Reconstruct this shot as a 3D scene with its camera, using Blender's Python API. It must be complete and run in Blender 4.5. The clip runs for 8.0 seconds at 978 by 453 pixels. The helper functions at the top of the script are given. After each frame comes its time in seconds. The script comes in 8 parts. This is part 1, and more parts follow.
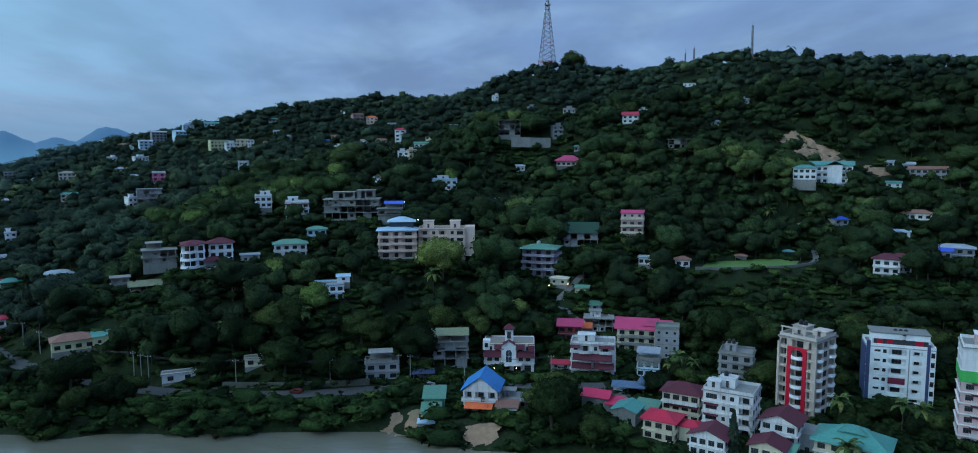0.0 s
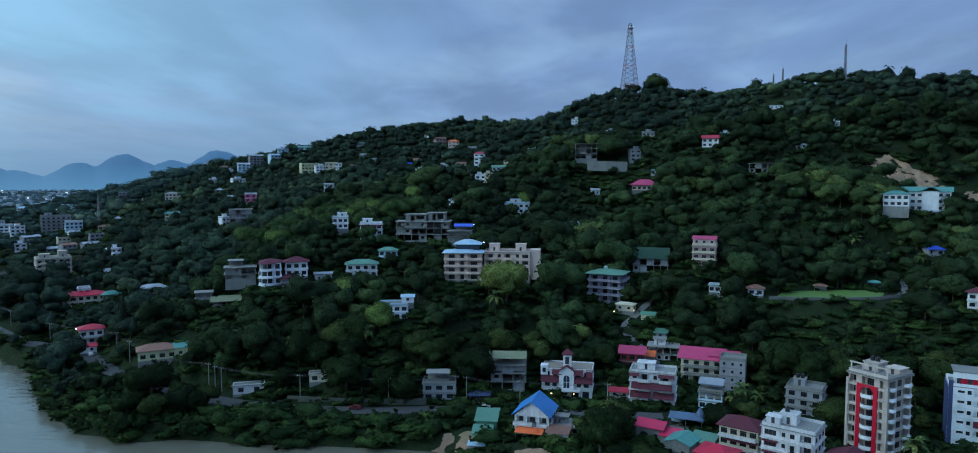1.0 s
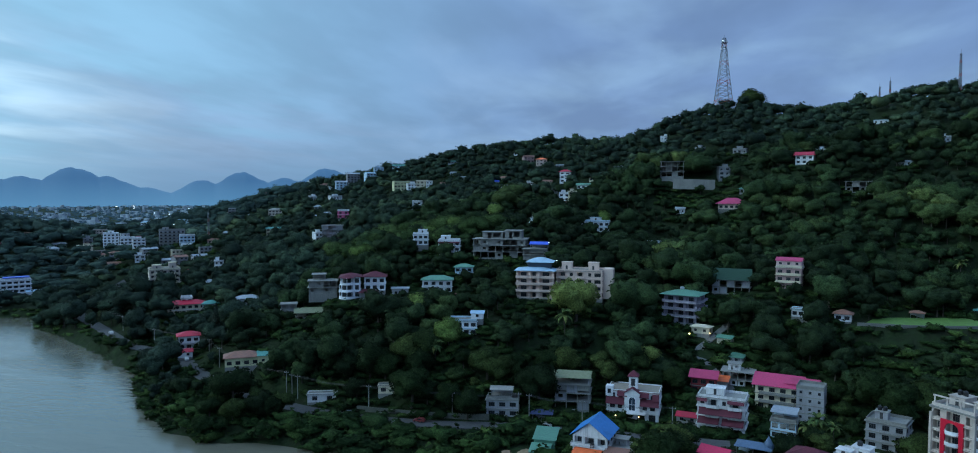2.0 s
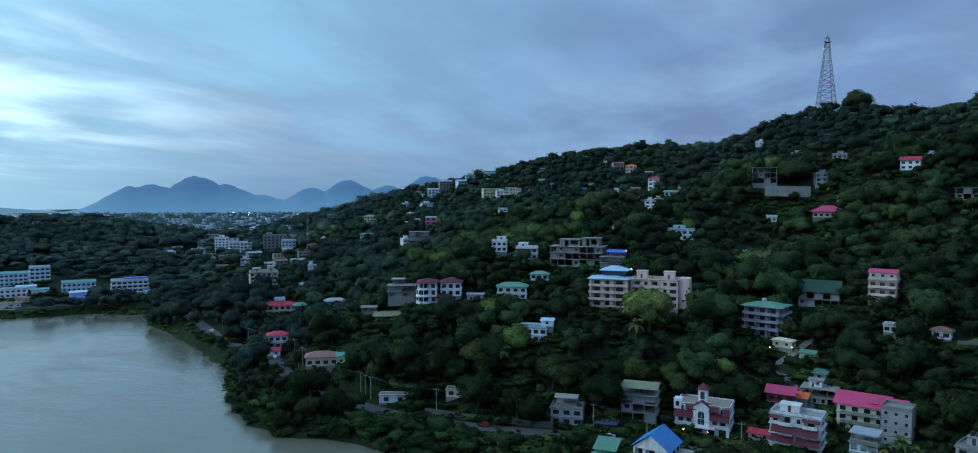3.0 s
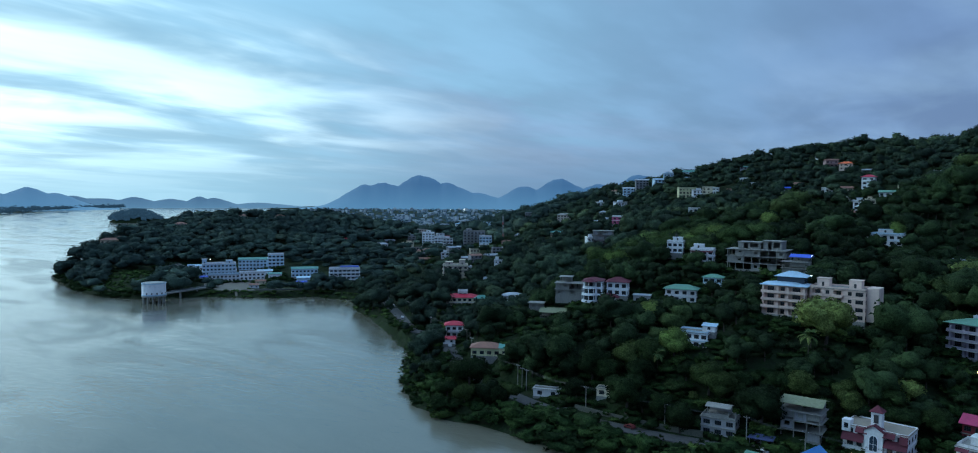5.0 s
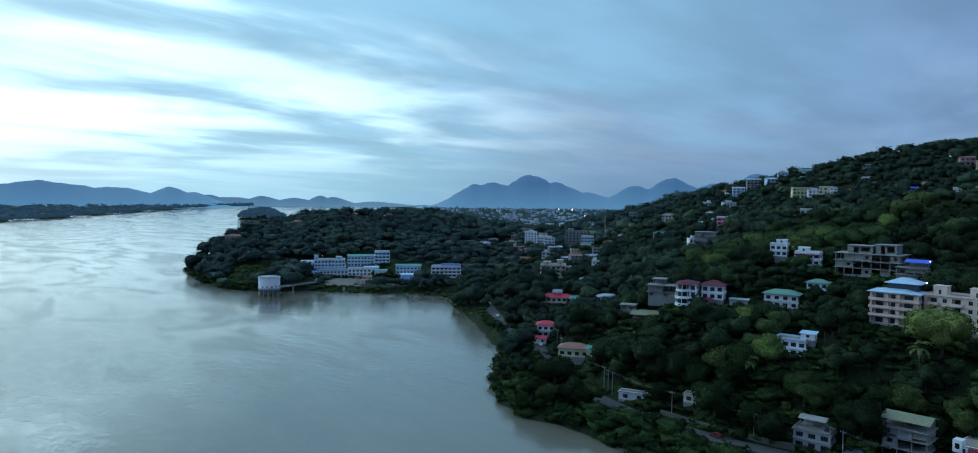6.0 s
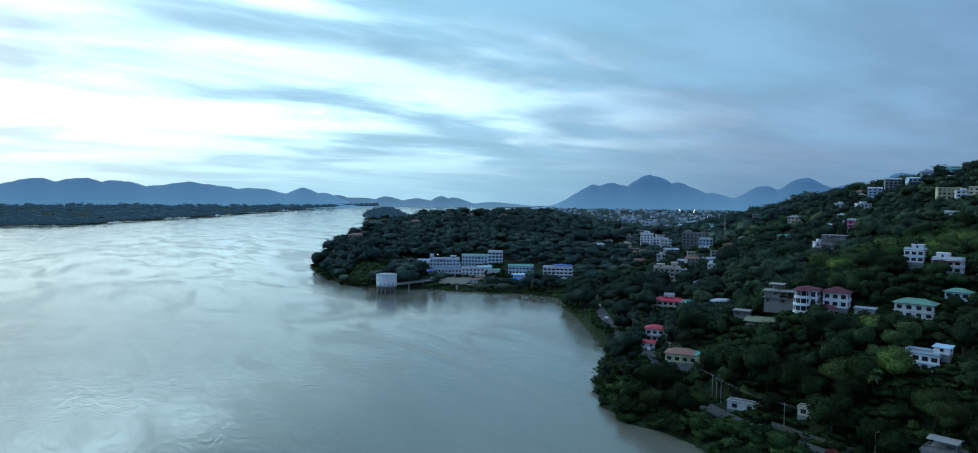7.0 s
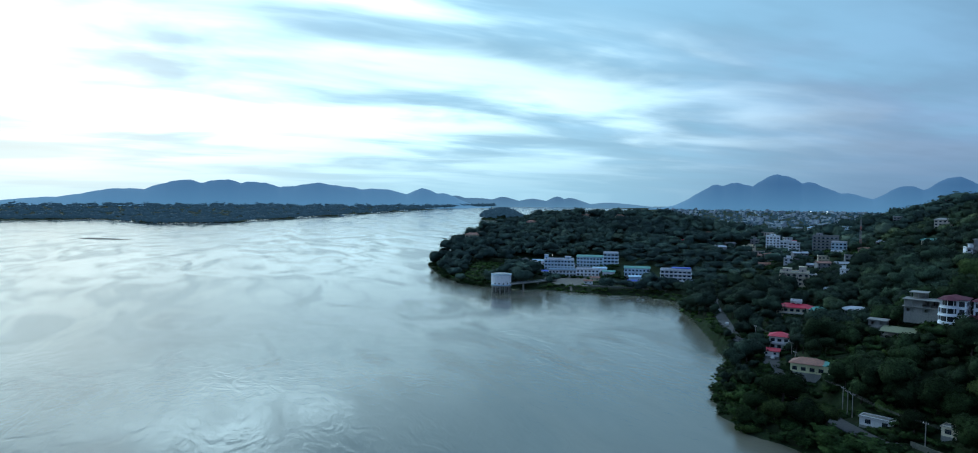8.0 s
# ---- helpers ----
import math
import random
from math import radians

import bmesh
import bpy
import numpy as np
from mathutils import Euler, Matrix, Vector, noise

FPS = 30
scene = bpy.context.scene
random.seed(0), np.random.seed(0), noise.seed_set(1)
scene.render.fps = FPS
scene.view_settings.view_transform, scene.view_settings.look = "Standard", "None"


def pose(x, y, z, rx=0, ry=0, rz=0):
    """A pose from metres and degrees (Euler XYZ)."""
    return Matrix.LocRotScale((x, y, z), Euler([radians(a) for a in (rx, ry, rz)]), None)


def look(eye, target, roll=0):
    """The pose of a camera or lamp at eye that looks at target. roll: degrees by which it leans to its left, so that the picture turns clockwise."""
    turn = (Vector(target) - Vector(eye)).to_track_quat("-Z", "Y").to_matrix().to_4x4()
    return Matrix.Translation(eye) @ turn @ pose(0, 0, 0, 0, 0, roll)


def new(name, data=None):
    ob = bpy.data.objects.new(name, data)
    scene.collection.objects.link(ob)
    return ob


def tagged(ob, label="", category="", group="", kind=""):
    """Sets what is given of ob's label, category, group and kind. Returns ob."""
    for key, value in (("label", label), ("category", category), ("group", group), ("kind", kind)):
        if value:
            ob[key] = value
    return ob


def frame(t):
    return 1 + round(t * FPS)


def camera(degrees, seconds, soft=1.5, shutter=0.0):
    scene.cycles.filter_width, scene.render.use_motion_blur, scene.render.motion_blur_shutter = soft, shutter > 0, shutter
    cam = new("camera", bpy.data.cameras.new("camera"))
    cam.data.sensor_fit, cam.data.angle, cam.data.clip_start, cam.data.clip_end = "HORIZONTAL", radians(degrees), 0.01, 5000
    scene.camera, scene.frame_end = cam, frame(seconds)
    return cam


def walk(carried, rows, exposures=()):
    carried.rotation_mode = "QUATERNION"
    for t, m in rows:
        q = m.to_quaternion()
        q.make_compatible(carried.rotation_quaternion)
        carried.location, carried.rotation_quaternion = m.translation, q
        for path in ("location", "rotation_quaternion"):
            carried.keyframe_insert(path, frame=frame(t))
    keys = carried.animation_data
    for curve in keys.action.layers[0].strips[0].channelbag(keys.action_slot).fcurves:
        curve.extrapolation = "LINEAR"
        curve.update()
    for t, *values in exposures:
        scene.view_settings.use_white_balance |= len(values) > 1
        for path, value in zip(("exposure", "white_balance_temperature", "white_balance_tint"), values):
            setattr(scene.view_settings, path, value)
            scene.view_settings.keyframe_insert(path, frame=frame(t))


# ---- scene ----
cam = camera(69.3, 8.0, soft=1.0)
PATH = [
    (0, (-2.015, 2.229, 84.869), (-1.993, 4.217, 84.658), -0.2),
    (0.5, (3.564, 1.507, 85.172), (3.46, 3.496, 84.994), -0.1),
    (1, (9.412, 1.123, 85.396), (9.179, 3.104, 85.249), -0.0),
    (1.5, (15.627, 0.823, 85.631), (15.256, 2.785, 85.515), 0.1),
    (3, (34.525, 3.27, 86.008), (33.747, 5.111, 85.929), 0.1),
    (3.5, (40.194, 4.691, 86.087), (39.285, 6.47, 86.006), 0.2),
    (4, (45.828, 6.488, 86.154), (44.787, 8.193, 86.071), 0.3),
    (4.5, (51.166, 8.834, 86.138), (49.997, 10.455, 86.054), 0.4),
    (6, (64.071, 17.624, 86.454), (62.562, 18.933, 86.364), 0.6),
    (6.5, (66.808, 20.291, 86.571), (65.194, 21.468, 86.48), 0.6),
    (7, (68.573, 22.197, 86.696), (66.866, 23.236, 86.604), 0.6),
    (7.5, (69.476, 23.23, 86.71), (67.69, 24.125, 86.617), 0.7),
    (8, (69.245, 23.47, 86.641), (67.392, 24.216, 86.547), 0.6),
]
walk(cam, [(t, look(eye, target, roll)) for t, eye, target, roll in PATH], [(0, 0.0), (3.5, 0.0), (6, -0.14), (8, -0.14)])
import functools
import itertools

# ---------------------------------------------------------------- world, sun
world = bpy.data.worlds.new("world")
scene.world = world
world.use_nodes = True
wn, wl = world.node_tree.nodes, world.node_tree.links
wn.clear()
SUN_EL, SUN_AZ = 14.0, 100.0          # the sun behind the cloud: height, degrees left of north


def wlink(a, ao, b, bi):
    wl.new(a.outputs[ao], b.inputs[bi])


def wmath(op, a, b=None, c=None):
    n = wn.new("ShaderNodeMath")
    n.operation = op
    for i, x in enumerate((a, b, c)):
        if x is None:
            continue
        if isinstance(x, (int, float)):
            n.inputs[i].default_value = x
        else:
            wl.new(x, n.inputs[i])
    return n.outputs[0]


def wsmooth(x, lo, hi):
    n = wn.new("ShaderNodeMapRange")
    n.interpolation_type = "SMOOTHSTEP"
    n.inputs[1].default_value, n.inputs[2].default_value = lo, hi
    wl.new(x, n.inputs[0])
    return n.outputs[0]


def wmix(f, a, b):
    n = wn.new("ShaderNodeMix")
    n.data_type = "RGBA"
    if isinstance(f, float):
        n.inputs[0].default_value = f
    else:
        wl.new(f, n.inputs[0])
    for i, x in ((6, a), (7, b)):
        if isinstance(x, tuple):
            n.inputs[i].default_value = (*x, 1)
        else:
            wl.new(x, n.inputs[i])
    return n.outputs[2]


sky = wn.new("ShaderNodeTexSky")
sky.sky_type = "NISHITA"
sky.sun_disc = False
sky.sun_elevation = radians(SUN_EL)
sky.sun_rotation = radians(-SUN_AZ)
sky.altitude, sky.air_density, sky.dust_density, sky.ozone_density = 60, 1.2, 2.0, 2.5
coord = wn.new("ShaderNodeTexCoord")
sep = wn.new("ShaderNodeSeparateXYZ")
wlink(coord, "Generated", sep, 0)
dx, dy, dz = sep.outputs[0], sep.outputs[1], sep.outputs[2]
up = wmath("MAXIMUM", dz, 0.0)
lift = wmath("ADD", up, 0.10)
cu, cv = wmath("DIVIDE", dx, lift), wmath("DIVIDE", dy, lift)
# the streaks of cloud run a little west of north
DRIFT = radians(4)
along = wmath("ADD", wmath("MULTIPLY", cu, -math.sin(DRIFT)), wmath("MULTIPLY", cv, math.cos(DRIFT)))
across = wmath("ADD", wmath("MULTIPLY", cu, math.cos(DRIFT)), wmath("MULTIPLY", cv, math.sin(DRIFT)))


def cloud_noise(scale, stretch, offset, detail=6.0, rough=0.55, warp=0.4):
    at = wn.new("ShaderNodeCombineXYZ")
    wl.new(wmath("ADD", wmath("MULTIPLY", along, scale), offset[0]), at.inputs[0])
    wl.new(wmath("ADD", wmath("MULTIPLY", across, scale * stretch), offset[1]), at.inputs[1])
    at.inputs[2].default_value = offset[2]
    n = wn.new("ShaderNodeTexNoise")
    n.inputs["Scale"].default_value = 1.0
    n.inputs["Detail"].default_value = detail
    n.inputs["Roughness"].default_value = rough
    n.inputs["Distortion"].default_value = warp
    wl.new(at.outputs[0], n.inputs["Vector"])
    return n.outputs[0]


# cloud sheet: broad banks, streaks and fine ragged edges; the grey bank ends in the west, where the sheet is thin
bank = cloud_noise(0.42, 1.5, (3.1, 7.7, 0.0), 4.0, 0.45, 0.25)
streak = cloud_noise(0.80, 1.7, (0.4, 2.2, 4.0), 5.0, 0.5, 0.5)
edge = wsmooth(wmath("MULTIPLY", across, -1.0), 1.3, 3.4)
thin = wmath("ADD", wmath("ADD", wmath("MULTIPLY", bank, 0.52), wmath("MULTIPLY", streak, 0.48)), wmath("MULTIPLY", wmath("SUBTRACT", edge, 0.5), 0.10))
# the cloud is thin towards the hidden sun
toward = wn.new("ShaderNodeVectorMath")
toward.operation = "DOT_PRODUCT"
wlink(coord, "Generated", toward, 0)
toward.inputs[1].default_value = (-math.sin(radians(SUN_AZ)) * math.cos(radians(SUN_EL)), math.cos(radians(SUN_AZ)) * math.cos(radians(SUN_EL)), math.sin(radians(SUN_EL)))
glow = wsmooth(toward.outputs["Value"], 0.42, 0.95)
bright = wsmooth(wmath("ADD", thin, wmath("MULTIPLY", glow, 0.09)), 0.54, 0.70)
shade_col = wmix(wsmooth(toward.outputs["Value"], -0.1, 0.85), (1.75, 3.0, 5.6), (3.2, 6.6, 9.4))
light_col = wmix(glow, (2.9, 4.5, 6.9), (11.0, 16.6, 19.4))
# brighter high up, near the hidden sun
boost = wmath("ADD", wmath("MULTIPLY", wmath("MULTIPLY", glow, wsmooth(dz, 0.20, 0.55)), 6.0), 1.0)
lit = wn.new("ShaderNodeVectorMath")
lit.operation = "SCALE"
wl.new(light_col, lit.inputs[0]), wl.new(boost, lit.inputs["Scale"])
light_col = lit.outputs[0]
soft_bank = wsmooth(thin, 0.40, 0.56)
shade_col = wmix(wmath("MULTIPLY", soft_bank, 0.80), shade_col, wmix(glow, (2.7, 4.5, 7.2), (4.6, 8.5, 11.0)))
clouds = wmix(bright, shade_col, light_col)
mottle = cloud_noise(0.85, 2.1, (5.3, 1.1, 2.0), 4.0, 0.5, 0.1)
dapple = wn.new("ShaderNodeVectorMath")
dapple.operation = "SCALE"
wl.new(clouds, dapple.inputs[0]), wl.new(wmath("ADD", wmath("MULTIPLY", wsmooth(mottle, 0.33, 0.67), 0.20), 0.91), dapple.inputs["Scale"])
clouds = dapple.outputs[0]
horizon_col = wmix(glow, (1.75, 3.4, 5.6), (4.4, 8.7, 11.2))
band = wsmooth(dz, 0.10, 0.0)
clouds = wmix(wmath("MULTIPLY", band, 0.88), clouds, horizon_col)
# thinner, brighter cloud overhead
top_light = wn.new("ShaderNodeVectorMath")
top_light.operation = "SCALE"
wl.new(clouds, top_light.inputs[0]), wl.new(wmath("ADD", wmath("MULTIPLY", wsmooth(dz, 0.27, 0.62), 0.5), 1.0), top_light.inputs["Scale"])
over = wmix(0.9, sky.outputs[0], top_light.outputs[0])
back = wn.new("ShaderNodeBackground")
wl.new(over, back.inputs[0])
back.inputs[1].default_value = 0.1
out = wn.new("ShaderNodeOutputWorld")
wlink(back, 0, out, 0)

sun_data = bpy.data.lights.new("sun", "SUN")
sun_data.energy, sun_data.angle, sun_data.color = 0.4, radians(25), (0.92, 0.96, 1.0)
sun = new("sun", sun_data)
sun.matrix_basis = look((0, 0, 500), (math.sin(radians(SUN_AZ)) * 500, -math.cos(radians(SUN_AZ)) * 500, 500 - 500 * math.tan(radians(38))))


# ---------------------------------------------------------------- materials
def mat(name, col, col2=None, rough=0.75, metal=0.0, fine=2.5, coarse=0.18, bump=0.25, dirt=None, streak=0.0, vary=0.12, spec=0.35, bump_size=0.08):
    """A surface with two scales of colour change, rain streaks, and fine relief; vary: from piece to piece."""
    m = bpy.data.materials.new(name)
    m.use_nodes = True
    nt = m.node_tree
    n, l = nt.nodes, nt.links
    bsdf = n["Principled BSDF"]
    geo = n.new("ShaderNodeNewGeometry")
    col2 = col2 or tuple(c * 0.86 for c in col)
    dirt = dirt or tuple(c * 0.45 + 0.012 for c in col)

    def noise_at(scale, detail, squash=1.0, rgh=0.55):
        mp = n.new("ShaderNodeMapping")
        mp.inputs["Scale"].default_value = (scale, scale, scale * squash)
        l.new(geo.outputs["Position"], mp.inputs[0])
        t = n.new("ShaderNodeTexNoise")
        t.inputs["Scale"].default_value = 1.0
        t.inputs["Detail"].default_value = detail
        t.inputs["Roughness"].default_value = rgh
        l.new(mp.outputs[0], t.inputs["Vector"])
        return t.outputs[0]

    def ramp(x, lo, hi):
        r = n.new("ShaderNodeMapRange")
        r.inputs[1].default_value, r.inputs[2].default_value = lo, hi
        l.new(x, r.inputs[0])
        return r.outputs[0]

    def mix(f, a, b, mode="MIX"):
        x = n.new("ShaderNodeMix")
        x.data_type, x.blend_type = "RGBA", mode
        if isinstance(f, float):
            x.inputs[0].default_value = f
        else:
            l.new(f, x.inputs[0])
        for i, c in ((6, a), (7, b)):
            if isinstance(c, tuple):
                x.inputs[i].default_value = (*c, 1)
            else:
                l.new(c, x.inputs[i])
        return x.outputs[2]

    small = noise_at(fine, 6.0)
    c = mix(ramp(small, 0.3, 0.7), col, col2)
    c = mix(ramp(noise_at(coarse, 4.0), 0.52, 0.72), c, mix(0.5, c, dirt))
    if streak:
        s = n.new("ShaderNodeMath")
        s.operation = "MULTIPLY"
        l.new(ramp(noise_at(1.6, 5.0, 0.09), 0.5, 0.75), s.inputs[0])
        s.inputs[1].default_value = streak
        c = mix(s.outputs[0], c, dirt)
    if vary:
        info = n.new("ShaderNodeObjectInfo")
        hs = n.new("ShaderNodeHueSaturation")
        v = n.new("ShaderNodeMapRange")
        v.inputs[3].default_value, v.inputs[4].default_value = 1 - vary, 1 + vary
        l.new(info.outputs["Random"], v.inputs[0])
        l.new(v.outputs[0], hs.inputs["Value"])
        l.new(c, hs.inputs["Color"])
        c = hs.outputs[0]
    l.new(c, bsdf.inputs["Base Color"])
    rr = n.new("ShaderNodeMapRange")
    rr.inputs[3].default_value, rr.inputs[4].default_value = max(0.03, rough - 0.1), min(1.0, rough + 0.1)
    l.new(small, rr.inputs[0])
    l.new(rr.outputs[0], bsdf.inputs["Roughness"])
    bsdf.inputs["Metallic"].default_value = metal
    bsdf.inputs["Specular IOR Level"].default_value = spec
    if bump:
        b = n.new("ShaderNodeBump")
        b.inputs["Strength"].default_value = bump
        b.inputs["Distance"].default_value = bump_size
        l.new(small, b.inputs["Height"])
        l.new(b.outputs[0], bsdf.inputs["Normal"])
    return m


WHITE = mat("white_plaster", (0.74, 0.74, 0.76), dirt=(0.36, 0.36, 0.36), streak=0.35)
WEATHERED = mat("rain_stained_plaster", (0.66, 0.65, 0.66), (0.56, 0.55, 0.56), dirt=(0.17, 0.17, 0.16), streak=0.55)
SANDROOF = mat("buff_roof_screed", (0.30, 0.25, 0.20), (0.22, 0.19, 0.16), streak=0.3)
FRESHWHITE = mat("fresh_white_paint", (0.82, 0.84, 0.87), streak=0.15)
CREAM = mat("cream_plaster", (0.66, 0.58, 0.43), streak=0.35)
BEIGE = mat("beige_plaster", (0.53, 0.45, 0.40), streak=0.35)
SALMON = mat("salmon_plaster", (0.76, 0.57, 0.49), streak=0.25)
PINKISH = mat("pink_plaster", (0.60, 0.42, 0.42), streak=0.3)
YELLOW = mat("pale_yellow_plaster", (0.62, 0.60, 0.36), streak=0.3)
BLUISH = mat("pale_blue_plaster", (0.50, 0.66, 0.78), streak=0.3)
CONCRETE = mat("bare_concrete", (0.27, 0.265, 0.25), (0.19, 0.187, 0.175), streak=0.5, bump=0.4)
MAUVE = mat("mauve_grey_plaster", (0.33, 0.30, 0.37), streak=0.4)
BRICKPINK = mat("dull_pink_plaster", (0.42, 0.27, 0.27), streak=0.4)
GREY = mat("grey_render", (0.30, 0.30, 0.32), streak=0.5)
NAVY = mat("navy_paint", (0.05, 0.07, 0.16), streak=0.2)
SCARLET = mat("scarlet_paint", (0.58, 0.004, 0.03), (0.46, 0.004, 0.025), streak=0.15, rough=0.5)
GREENP = mat("bright_green_paint", (0.06, 0.45, 0.10), streak=0.15)
MAROON = mat("maroon_tiles", (0.13, 0.030, 0.045), (0.09, 0.022, 0.034), fine=4, rough=0.7, streak=0.2, spec=0.2)
REDROOF = mat("red_sheet_roof", (0.50, 0.012, 0.045), (0.38, 0.01, 0.035), fine=1.6, rough=0.5, streak=0.2)
PINKROOF = mat("pink_sheet_roof", (0.50, 0.04, 0.13), (0.38, 0.035, 0.10), fine=1.6, rough=0.5, streak=0.25)
RUST = mat("rusty_sheet_roof", (0.30, 0.13, 0.09), (0.18, 0.10, 0.08), fine=1.2, rough=0.7)
TEAL = mat("teal_sheet_roof", (0.075, 0.28, 0.24), (0.05, 0.20, 0.175), fine=1.4, rough=0.5, streak=0.25)
GREENROOF = mat("green_sheet_roof", (0.10, 0.26, 0.18), (0.08, 0.19, 0.14), fine=1.4, rough=0.5, streak=0.25)
OLIVE = mat("mossy_sheet_roof", (0.20, 0.21, 0.13), (0.14, 0.16, 0.09), fine=1.2, rough=0.7)
BLUEROOF = mat("blue_sheet_roof", (0.05, 0.26, 0.62), (0.04, 0.20, 0.52), fine=1.4, rough=0.45, streak=0.1)
PALEBLUE = mat("pale_blue_sheet_roof", (0.42, 0.60, 0.74), (0.33, 0.50, 0.64), fine=1.4, rough=0.45)
TARP = mat("blue_tarpaulin", (0.03, 0.10, 0.60), (0.02, 0.07, 0.45), fine=0.9, rough=0.45)
ORANGE = mat("orange_tarpaulin", (0.85, 0.16, 0.05), (0.70, 0.13, 0.04), fine=0.9, rough=0.55)
ZINC = mat("grey_sheet_roof", (0.36, 0.40, 0.45), (0.27, 0.30, 0.34), fine=1.4, rough=0.5)
SLATEBLUE = mat("slate_blue_sheet_roof", (0.09, 0.15, 0.24), (0.07, 0.11, 0.18), fine=1.4, rough=0.55)
CRIMSON = mat("crimson_sheet_roof", (0.58, 0.02, 0.085), (0.46, 0.018, 0.07), fine=1.6, rough=0.5, streak=0.15)
DARKFRAME = mat("dark_frames", (0.05, 0.05, 0.055), rough=0.5, bump=0)
STEEL = mat("galvanised_steel", (0.26, 0.27, 0.29), rough=0.45, metal=0.6, bump=0)
TOWERRED = mat("tower_red_paint", (0.42, 0.10, 0.08), rough=0.5, bump=0)
BLACK = mat("black_plastic", (0.02, 0.02, 0.022), rough=0.4, bump=0)
ASPHALT = mat("worn_asphalt", (0.085, 0.085, 0.088), (0.06, 0.06, 0.062), fine=1.0, coarse=0.08, rough=0.8)
PATHWAY = mat("concrete_path", (0.19, 0.187, 0.175), (0.13, 0.128, 0.124), streak=0.2)
STONE = mat("retaining_stone", (0.12, 0.12, 0.10), (0.07, 0.075, 0.06), fine=1.3, streak=0.5, bump=0.6)
SOIL = mat("bare_earth", (0.34, 0.21, 0.13), (0.22, 0.135, 0.085), dirt=(0.09, 0.10, 0.05), fine=0.5, coarse=0.09, bump=0.8, bump_size=0.5, vary=0)
LAWN = mat("mown_lawn", (0.11, 0.21, 0.045), (0.08, 0.16, 0.035), fine=0.9, bump=0.3, vary=0)
BARK = mat("bark", (0.075, 0.062, 0.05), (0.05, 0.04, 0.033), fine=5, rough=0.9)
SAND = mat("wet_sand", (0.16, 0.14, 0.11), (0.12, 0.11, 0.09), fine=0.2, coarse=0.03, vary=0)
CARPAINT = mat("car_paint_white", (0.6, 0.6, 0.6), rough=0.3, bump=0, vary=0.3, spec=0.5)
CARDARK = mat("car_paint_dark", (0.05, 0.055, 0.07), rough=0.3, bump=0, vary=0.3, spec=0.5)


def glass_mat(name, col, rough=0.08):
    m = bpy.data.materials.new(name)
    m.use_nodes = True
    b = m.node_tree.nodes["Principled BSDF"]
    b.inputs["Base Color"].default_value = (*col, 1)
    b.inputs["Roughness"].default_value = rough
    b.inputs["Specular IOR Level"].default_value = 0.5
    return m


GLASS = glass_mat("dark_window_glass", (0.018, 0.022, 0.028))
GLASSBLUE = glass_mat("bluish_window_glass", (0.03, 0.05, 0.075), 0.12)


def lamp_mat(name, col, strength):
    m = bpy.data.materials.new(name)
    m.use_nodes = True
    b = m.node_tree.nodes["Principled BSDF"]
    b.inputs["Base Color"].default_value = (*col, 1)
    b.inputs["Emission Color"].default_value = (*col, 1)
    b.inputs["Emission Strength"].default_value = strength
    return m


LAMPWHITE = lamp_mat("lit_white_bulb", (0.9, 0.95, 1.0), 6.0)
LAMPWARM = lamp_mat("lit_warm_bulb", (1.0, 0.62, 0.25), 7.0)


